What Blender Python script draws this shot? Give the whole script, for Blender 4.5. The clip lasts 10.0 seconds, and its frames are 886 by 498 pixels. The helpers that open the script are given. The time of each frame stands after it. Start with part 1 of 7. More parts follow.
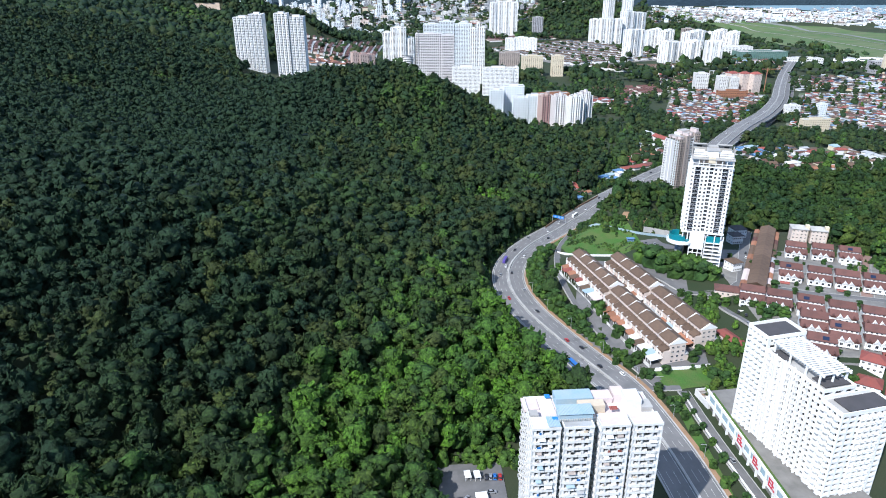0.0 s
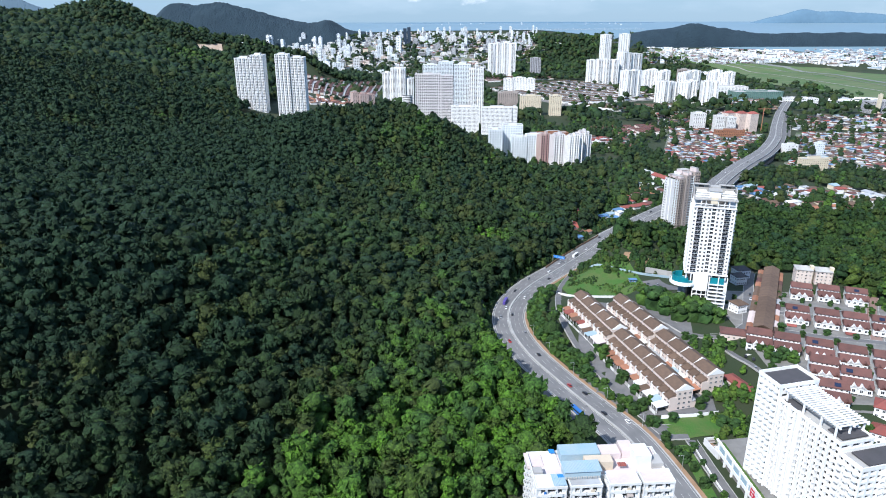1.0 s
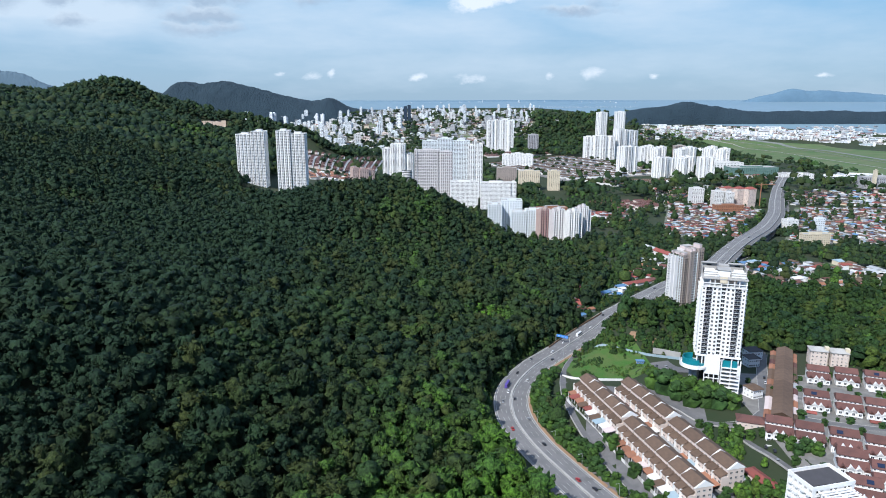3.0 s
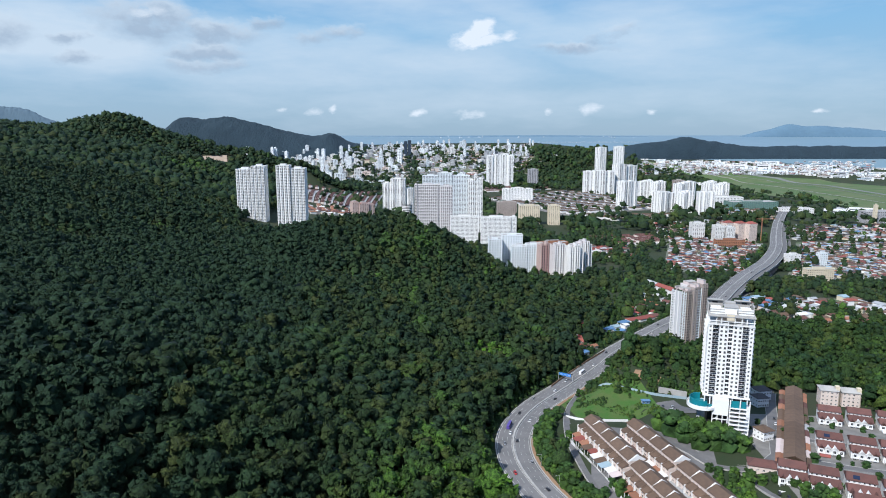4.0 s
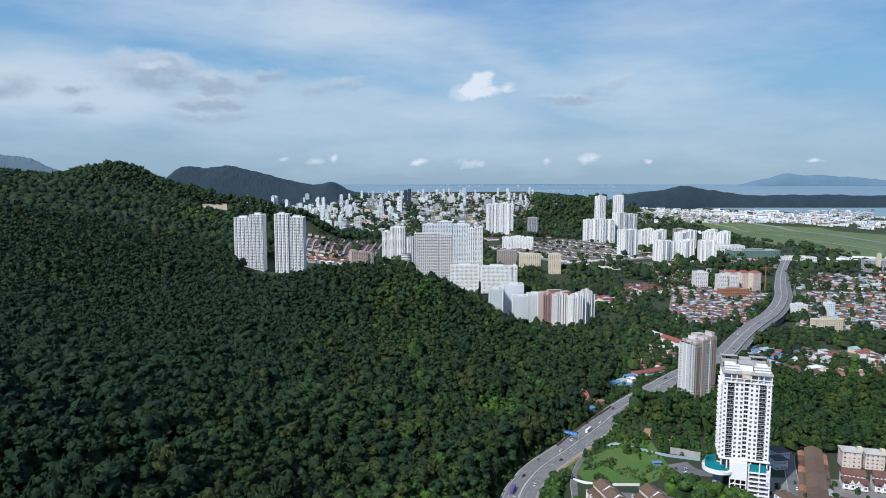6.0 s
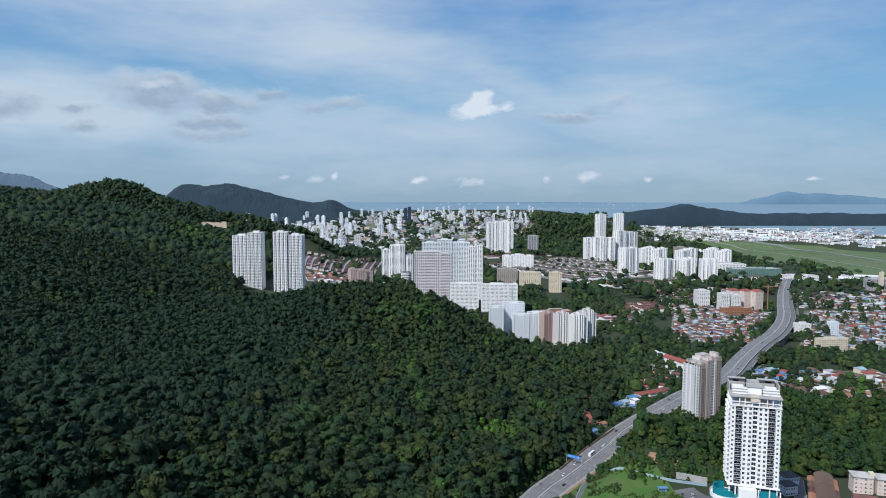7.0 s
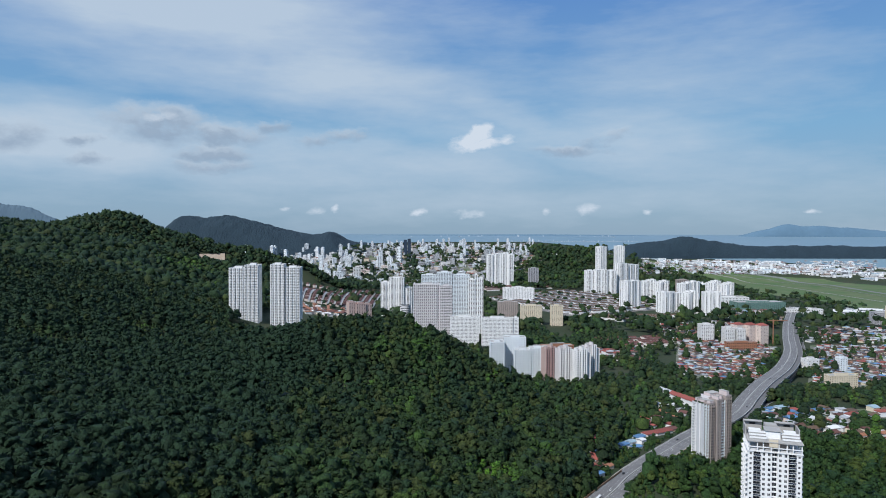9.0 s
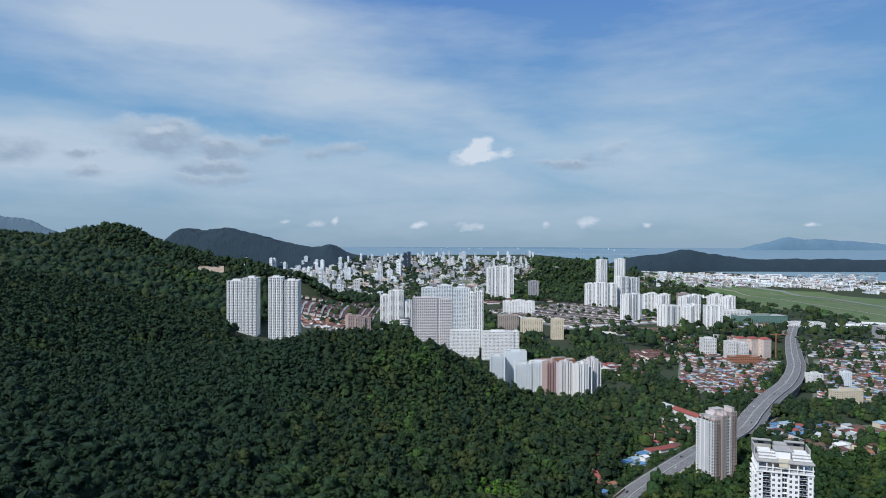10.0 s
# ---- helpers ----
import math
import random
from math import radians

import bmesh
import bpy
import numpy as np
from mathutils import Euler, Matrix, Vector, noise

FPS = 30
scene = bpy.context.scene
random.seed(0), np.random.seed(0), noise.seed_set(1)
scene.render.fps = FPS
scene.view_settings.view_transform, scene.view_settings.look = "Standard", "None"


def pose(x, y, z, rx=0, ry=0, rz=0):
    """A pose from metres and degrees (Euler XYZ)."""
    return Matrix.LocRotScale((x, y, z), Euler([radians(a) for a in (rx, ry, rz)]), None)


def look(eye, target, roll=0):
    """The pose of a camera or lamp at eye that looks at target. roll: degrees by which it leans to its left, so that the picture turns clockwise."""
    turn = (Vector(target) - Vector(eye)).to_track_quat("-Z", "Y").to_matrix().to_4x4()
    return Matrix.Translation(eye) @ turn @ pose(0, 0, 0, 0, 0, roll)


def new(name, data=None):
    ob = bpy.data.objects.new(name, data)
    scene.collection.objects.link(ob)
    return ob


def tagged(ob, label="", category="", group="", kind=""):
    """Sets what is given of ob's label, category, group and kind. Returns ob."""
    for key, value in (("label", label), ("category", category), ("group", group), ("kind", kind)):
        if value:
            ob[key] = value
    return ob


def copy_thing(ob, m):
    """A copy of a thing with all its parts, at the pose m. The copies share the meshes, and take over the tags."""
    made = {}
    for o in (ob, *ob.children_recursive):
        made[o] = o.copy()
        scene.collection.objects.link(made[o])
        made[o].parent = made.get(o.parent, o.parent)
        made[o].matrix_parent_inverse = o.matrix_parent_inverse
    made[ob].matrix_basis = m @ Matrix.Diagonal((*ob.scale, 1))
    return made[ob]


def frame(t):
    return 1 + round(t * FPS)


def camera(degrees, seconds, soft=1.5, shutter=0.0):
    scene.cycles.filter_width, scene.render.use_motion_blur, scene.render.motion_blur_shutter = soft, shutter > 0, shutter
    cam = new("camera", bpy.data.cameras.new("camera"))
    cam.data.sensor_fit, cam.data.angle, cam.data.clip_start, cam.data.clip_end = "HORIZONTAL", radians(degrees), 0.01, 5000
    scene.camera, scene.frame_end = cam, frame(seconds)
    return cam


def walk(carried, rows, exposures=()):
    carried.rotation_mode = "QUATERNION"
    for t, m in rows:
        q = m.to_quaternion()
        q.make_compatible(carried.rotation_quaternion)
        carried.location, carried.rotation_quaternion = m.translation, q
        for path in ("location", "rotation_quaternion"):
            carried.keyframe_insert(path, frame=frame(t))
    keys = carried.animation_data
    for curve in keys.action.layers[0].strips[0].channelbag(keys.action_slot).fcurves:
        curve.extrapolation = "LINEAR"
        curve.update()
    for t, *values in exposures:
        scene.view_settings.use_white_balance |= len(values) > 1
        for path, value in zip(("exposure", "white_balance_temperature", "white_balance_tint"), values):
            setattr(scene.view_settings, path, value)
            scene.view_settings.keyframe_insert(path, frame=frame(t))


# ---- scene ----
# A drone flies level and straight ahead, 250 m up, and lifts its gaze from the wooded hillside to the horizon.
cam = camera(67.54, 10.0, soft=1.0)
EYE = 250.0
ROWS = [  # seconds, x, y, z, yaw, pitch, roll
    (0.0, 0.00, 0.00, 0.00, 0.000, -22.519, 0.185),
    (0.5, 0.03, 4.89, -0.15, -0.035, -20.919, 0.160),
    (1.0, 0.07, 9.78, -0.29, -0.064, -19.324, 0.137),
    (1.5, 0.10, 14.69, -0.43, -0.094, -17.759, 0.109),
    (2.0, 0.14, 19.60, -0.57, -0.103, -16.208, 0.074),
    (2.5, 0.19, 24.52, -0.70, -0.110, -14.657, 0.040),
    (4.0, 0.36, 39.49, -1.03, -0.101, -10.142, 0.027),
    (4.5, 0.42, 44.52, -1.09, -0.091, -8.989, 0.025),
    (5.0, 0.48, 49.55, -1.15, -0.097, -8.013, 0.022),
    (5.5, 0.55, 54.59, -1.19, -0.100, -6.972, 0.015),
    (7.0, 0.78, 69.71, -1.23, -0.104, -4.455, -0.041),
    (7.5, 0.85, 74.76, -1.19, -0.109, -3.855, -0.059),
    (8.0, 0.92, 79.80, -1.13, -0.109, -3.135, -0.076),
    (8.5, 0.98, 84.84, -1.05, -0.103, -2.422, -0.103),
    (9.0, 1.04, 89.89, -0.96, -0.108, -1.696, -0.137),
    (9.5, 1.11, 94.94, -0.86, -0.114, -1.001, -0.172),
    (10.0, 1.17, 99.99, -0.76, -0.113, -0.594, -0.205),
]
walk(cam, [(t, pose(x, y, EYE + z, 90 + pitch, roll, yaw)) for t, x, y, z, yaw, pitch, roll in ROWS],
     exposures=[(0.0, 0.48, 5950, 10), (2.5, 0.28, 6000, 10), (5.0, 0.05, 6100, 10), (10.0, -0.2, 6050, 10)])

# ---- daylight: a high sun behind the camera to its left, and a blue sky with thin cloud ----
SUN_WAY = Vector((-0.46, -0.54, 0.70)).normalized()          # towards the sun
sun = new("sun", bpy.data.lights.new("sun", "SUN"))
sun.data.energy, sun.data.angle, sun.data.color = 5.0, radians(0.5), (1.0, 0.96, 0.90)
sun.matrix_world = look(SUN_WAY * 900, (0, 0, 0))
world = bpy.data.worlds.new("sky")
scene.world = world
world.use_nodes = True


def link(tree, a, b):
    tree.links.new(a, b)


def node(tree, kind, **values):
    n = tree.nodes.new(kind)
    for key, v in values.items():
        n.inputs[key.replace("_", " ")].default_value = v
    return n


def maths(tree, op, a, b=None, clamp=False):
    n = tree.nodes.new("ShaderNodeMath")
    n.operation, n.use_clamp = op, clamp
    for i, v in enumerate((a, b)):
        if v is None:
            continue
        if isinstance(v, (int, float)):
            n.inputs[i].default_value = v
        else:
            link(tree, v, n.inputs[i])
    return n.outputs[0]


def mixed(tree, fac, a, b, blend="MIX"):
    n = tree.nodes.new("ShaderNodeMix")
    n.data_type, n.blend_type = "RGBA", blend
    for socket, v in ((n.inputs[0], fac), (n.inputs[6], a), (n.inputs[7], b)):
        if isinstance(v, (int, float)):
            socket.default_value = v
        elif isinstance(v, tuple):
            socket.default_value = (*v[:3], 1)
        else:
            link(tree, v, socket)
    return n.outputs[2]


def ramp(tree, fac, *stops):
    n = tree.nodes.new("ShaderNodeValToRGB")
    els = n.color_ramp.elements
    while len(els) < len(stops):
        els.new(0.5)
    for e, (p, c) in zip(els, stops):
        e.position = p
        e.color = (c, c, c, 1) if isinstance(c, (int, float)) else (*c, 1)
    link(tree, fac, n.inputs[0])
    return n.outputs[0]


SKY_THIN = [  # veils of high cloud: bearing, height, reach along and across, tilt, strength
    (-0.39, 0.325, 0.38, 0.085, -6, 1.0), (-0.54, 0.15, 0.36, 0.065, -4, 1.0), (-0.11, 0.24, 0.24, 0.080, -18, 0.9), (0.08, 0.19, 0.19, 0.036, -24, 0.7),
    (0.27, 0.13, 0.26, 0.050, -8, 0.65), (0.40, 0.24, 0.22, 0.10, 12, 0.42), (0.15, 0.045, 0.65, 0.035, 0, 0.5), (-0.20, 0.11, 0.34, 0.055, -3, 0.85), (0.62, 0.06, 0.2, 0.03, 4, 0.4),
]
SKY_GREY = [  # flat-bottomed grey clouds
    (-0.425, 0.153, 0.077, 0.025, -4, 0.90), (-0.33, 0.140, 0.062, 0.015, -6, 0.85), (-0.34, 0.110, 0.053, 0.013, 0, 0.80), (-0.345, 0.091, 0.057, 0.009, 0, 0.75), (-0.65, 0.140, 0.065, 0.022, 0, 0.75),
    (-0.54, 0.131, 0.025, 0.009, 0, 0.75), (-0.537, 0.106, 0.037, 0.009, 0, 0.75), (-0.25, 0.153, 0.027, 0.010, 10, 0.65), (-0.157, 0.137, 0.043, 0.010, 8, 0.60), (0.244, 0.135, 0.037, 0.011, 14, 0.70), (0.185, 0.118, 0.062, 0.007, 0, 0.60),
]
SKY_WHITE = [  # bright heaped clouds
    (0.040, 0.134, 0.026, 0.012, 22, 1.0), (0.058, 0.144, 0.018, 0.011, 30, 1.0), (0.062, 0.128, 0.030, 0.008, 8, 0.9), (0.096, 0.133, 0.018, 0.007, 14, 0.6), (-0.43, 0.166, 0.030, 0.008, 0, 0.5), (-0.19, 0.027, 0.016, 0.007, 8, 0.6), (-0.162, 0.031, 0.010, 0.007, 20, 0.6), (-0.036, 0.026, 0.015, 0.006, 8, 0.6),
    (0.045, 0.024, 0.022, 0.006, 0, 0.55), (0.155, 0.027, 0.010, 0.006, 0, 0.5), (0.222, 0.032, 0.020, 0.008, -10, 0.55), (0.31, 0.028, 0.010, 0.005, 0, 0.5), (0.558, 0.027, 0.014, 0.004, 0, 0.45), (-0.24, 0.03, 0.008, 0.005, 0, 0.4),
]


def build_sky():
    t = world.node_tree
    t.nodes.clear()
    out, bg = t.nodes.new("ShaderNodeOutputWorld"), t.nodes.new("ShaderNodeBackground")
    sky = t.nodes.new("ShaderNodeTexSky")
    sky.sky_type, sky.sun_disc = "NISHITA", False
    sky.sun_elevation = math.asin(SUN_WAY.z)
    sky.sun_rotation = math.atan2(SUN_WAY.x, SUN_WAY.y)
    sky.air_density, sky.dust_density, sky.ozone_density = 1.0, 0.2, 2.0
    co = t.nodes.new("ShaderNodeTexCoord")
    sep = t.nodes.new("ShaderNodeSeparateXYZ")
    link(t, co.outputs["Generated"], sep.inputs[0])
    ahead = maths(t, "MAXIMUM", sep.outputs[1], 0.2)
    u0, v0 = maths(t, "DIVIDE", sep.outputs[0], ahead), maths(t, "DIVIDE", sep.outputs[2], ahead)

    def wisps(scale, stretch, detail):
        m = t.nodes.new("ShaderNodeMapping")
        m.inputs["Scale"].default_value = stretch
        link(t, co.outputs["Generated"], m.inputs[0])
        n = node(t, "ShaderNodeTexNoise", Scale=scale, Detail=detail, Roughness=0.6)
        link(t, m.outputs[0], n.inputs["Vector"])
        s = t.nodes.new("ShaderNodeSeparateColor")
        link(t, n.outputs["Color"], s.inputs[0])
        return s.outputs

    def bent(c, amount_u, amount_v):
        return (maths(t, "ADD", u0, maths(t, "MULTIPLY", maths(t, "SUBTRACT", c[0], 0.5), amount_u)),
                maths(t, "ADD", v0, maths(t, "MULTIPLY", maths(t, "SUBTRACT", c[1], 0.5), amount_v)))

    def heap(blobs, u, v, sharp):
        total = None
        for bu, bv, su, sv, tilt, k in blobs:
            c, s = math.cos(radians(tilt)), math.sin(radians(tilt))
            du, dv = maths(t, "SUBTRACT", u, bu), maths(t, "SUBTRACT", v, bv)
            a = maths(t, "ADD", maths(t, "MULTIPLY", du, c / su), maths(t, "MULTIPLY", dv, s / su))
            b = maths(t, "ADD", maths(t, "MULTIPLY", du, -s / sv), maths(t, "MULTIPLY", dv, c / sv))
            r2 = maths(t, "ADD", maths(t, "MULTIPLY", a, a), maths(t, "MULTIPLY", b, b))
            g = maths(t, "MULTIPLY", maths(t, "EXPONENT", maths(t, "MULTIPLY", r2, -sharp)), k)
            total = g if total is None else maths(t, "MAXIMUM", total, g) if sharp > 0.8 else maths(t, "ADD", total, g)
        return total

    soft, fine = wisps(2.2, (1, 1, 2.6), 5.0), wisps(24.0, (1, 1, 1.7), 8.0)
    # clear sky: deep blue above, paler and greyer to the horizon; the unseen zenith is brightened for fill
    el = maths(t, "MAXIMUM", sep.outputs[2], 0.0)
    n = t.nodes.new("ShaderNodeValToRGB")
    els = n.color_ramp.elements
    stops = ((0.0, (0.28, 0.43, 0.57)), (0.05, (0.31, 0.47, 0.62)), (0.14, (0.25, 0.48, 0.70)), (0.34, (0.14, 0.31, 0.66)), (1.0, (0.50, 0.58, 0.72)))
    for p, _ in stops[1:-1]:
        els.new(p)
    for e, (p, c) in zip(els, stops):
        e.position, e.color = p, (*c, 1)
    link(t, el, n.inputs[0])
    clear = mixed(t, 1.0, n.outputs[0], (9.6, 9.6, 9.6), "MULTIPLY")
    clear = mixed(t, 0.88, sky.outputs[0], clear)
    u1, v1 = bent(soft, 0.34, 0.13)
    streak = wisps(3.2, (1, 1.0, 4.5), 6.0)
    thin = maths(t, "ADD", heap(SKY_THIN, u1, v1, 0.9), maths(t, "MULTIPLY", maths(t, "SUBTRACT", streak[2], 0.5), 1.5))
    c = mixed(t, ramp(t, thin, (0.08, 0.0), (0.95, 0.88)), clear, (6.0, 6.9, 7.7))
    u2, v2 = bent(fine, 0.05, 0.022)
    rough = maths(t, "ADD", maths(t, "MULTIPLY", maths(t, "SUBTRACT", fine[2], 0.5), 3.2), 1.0)
    u3, v3 = bent(fine, 0.11, 0.036)
    lit = [(bu, bv + 0.55 * sv, su, sv * 0.9, tilt, k) for bu, bv, su, sv, tilt, k in SKY_GREY]
    tops = ramp(t, maths(t, "MULTIPLY", heap(lit, u3, v3, 1.0), rough), (0.18, 0.0), (0.75, 0.8))
    c = mixed(t, tops, c, (6.2, 7.0, 7.7))
    grey = ramp(t, maths(t, "MULTIPLY", heap(SKY_GREY, u3, v3, 1.0), rough), (0.14, 0.0), (0.80, 0.75))
    c = mixed(t, grey, c, (3.3, 4.2, 5.3))
    white = ramp(t, maths(t, "MULTIPLY", heap(SKY_WHITE, u2, v2, 1.0), rough), (0.18, 0.0), (0.6, 1.0))
    c = mixed(t, white, c, (7.4, 8.0, 8.6))
    link(t, c, bg.inputs[0])
    bg.inputs[1].default_value = 0.1
    link(t, bg.outputs[0], out.inputs[0])


build_sky()

# ---- materials ----
def material(name, base, rough=0.7, other=None, scale=0.4, amount=0.5, fine=6.0, bump=0.3, depth=0.05, metal=0.0, spread=0.0, spec=0.4):
    """A surface with two colours in large patches, a fine grain, and relief; spread: how far one piece differs from the next."""
    m = bpy.data.materials.new(name)
    m.use_nodes = True
    t = m.node_tree
    b = t.nodes["Principled BSDF"]
    co = t.nodes.new("ShaderNodeTexCoord")
    big = node(t, "ShaderNodeTexNoise", Scale=scale, Detail=5.0, Roughness=0.6)
    small = node(t, "ShaderNodeTexNoise", Scale=fine, Detail=4.0, Roughness=0.65)
    for n in (big, small):
        link(t, co.outputs["Object"], n.inputs["Vector"])
    other = other or tuple(v * 0.75 for v in base)
    c = mixed(t, ramp(t, big.outputs[0], (0.35, 0.0), (0.65, amount)), base, other)
    c = mixed(t, ramp(t, small.outputs[0], (0.3, 0.22), (0.7, 0.0)), c, tuple(v * 0.6 for v in base))
    if spread:
        info = t.nodes.new("ShaderNodeObjectInfo")
        isl = t.nodes.new("ShaderNodeNewGeometry")
        r = maths(t, "FRACT", maths(t, "ADD", info.outputs["Random"], isl.outputs["Random Per Island"]))
        hsv = t.nodes.new("ShaderNodeHueSaturation")
        link(t, maths(t, "ADD", maths(t, "MULTIPLY", r, 2 * spread), 1 - spread), hsv.inputs["Value"])
        link(t, c, hsv.inputs["Color"])
        c = hsv.outputs[0]
    link(t, c, b.inputs["Base Color"])
    b.inputs["Roughness"].default_value, b.inputs["Metallic"].default_value = rough, metal
    b.inputs["Specular IOR Level"].default_value = spec
    if bump:
        bp = node(t, "ShaderNodeBump", Strength=bump, Distance=depth)
        link(t, small.outputs[0], bp.inputs["Height"])
        link(t, bp.outputs[0], b.inputs["Normal"])
    return m


def foliage(name, dark, light, fresh, scale=0.55):
    """Leaves: every tree has its own tone, every clump of leaves another shade, and fine leafy relief."""
    m = bpy.data.materials.new(name)
    m.use_nodes = True
    t = m.node_tree
    b = t.nodes["Principled BSDF"]
    co = t.nodes.new("ShaderNodeTexCoord")
    at = t.nodes.new("ShaderNodeAttribute")
    at.attribute_name = "tone"
    leaf = node(t, "ShaderNodeTexNoise", Scale=scale * 1.1, Detail=7.0, Roughness=0.75)
    clump = node(t, "ShaderNodeTexNoise", Scale=scale * 0.5, Detail=3.0, Roughness=0.6)
    wide = node(t, "ShaderNodeTexNoise", Scale=0.012, Detail=3.0)
    for n in (leaf, clump, wide):
        link(t, co.outputs["Object"], n.inputs["Vector"])
    isl = t.nodes.new("ShaderNodeNewGeometry")
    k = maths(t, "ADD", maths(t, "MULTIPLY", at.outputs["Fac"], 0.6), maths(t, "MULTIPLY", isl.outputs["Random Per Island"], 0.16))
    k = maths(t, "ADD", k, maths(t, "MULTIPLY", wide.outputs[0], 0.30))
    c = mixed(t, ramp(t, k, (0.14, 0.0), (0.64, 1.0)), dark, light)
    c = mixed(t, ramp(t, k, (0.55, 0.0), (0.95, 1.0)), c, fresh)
    kind = maths(t, "FRACT", maths(t, "MULTIPLY", at.outputs["Fac"], 57.0))
    c = mixed(t, ramp(t, kind, (0.70, 0.0), (0.95, 0.55)), c, (light[0] * 1.7, light[1] * 1.1, light[2]))
    c = mixed(t, ramp(t, kind, (0.05, 0.35), (0.22, 0.0)), c, (light[0] * 0.6, light[1] * 0.8, light[2] * 1.5))
    # Shade in the leaf relief's hollows and highlights on its tips, as colour.
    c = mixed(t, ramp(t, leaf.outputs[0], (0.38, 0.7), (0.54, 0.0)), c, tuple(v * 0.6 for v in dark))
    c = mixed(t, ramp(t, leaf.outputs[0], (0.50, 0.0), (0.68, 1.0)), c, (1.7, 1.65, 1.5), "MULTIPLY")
    link(t, c, b.inputs["Base Color"])
    b.inputs["Roughness"].default_value = 0.62
    b.inputs["Specular IOR Level"].default_value = 0.12
    h = maths(t, "ADD", leaf.outputs[0], clump.outputs[0])
    bp = node(t, "ShaderNodeBump", Strength=1.0, Distance=1.2)
    link(t, h, bp.inputs["Height"])
    link(t, bp.outputs[0], b.inputs["Normal"])
    return m


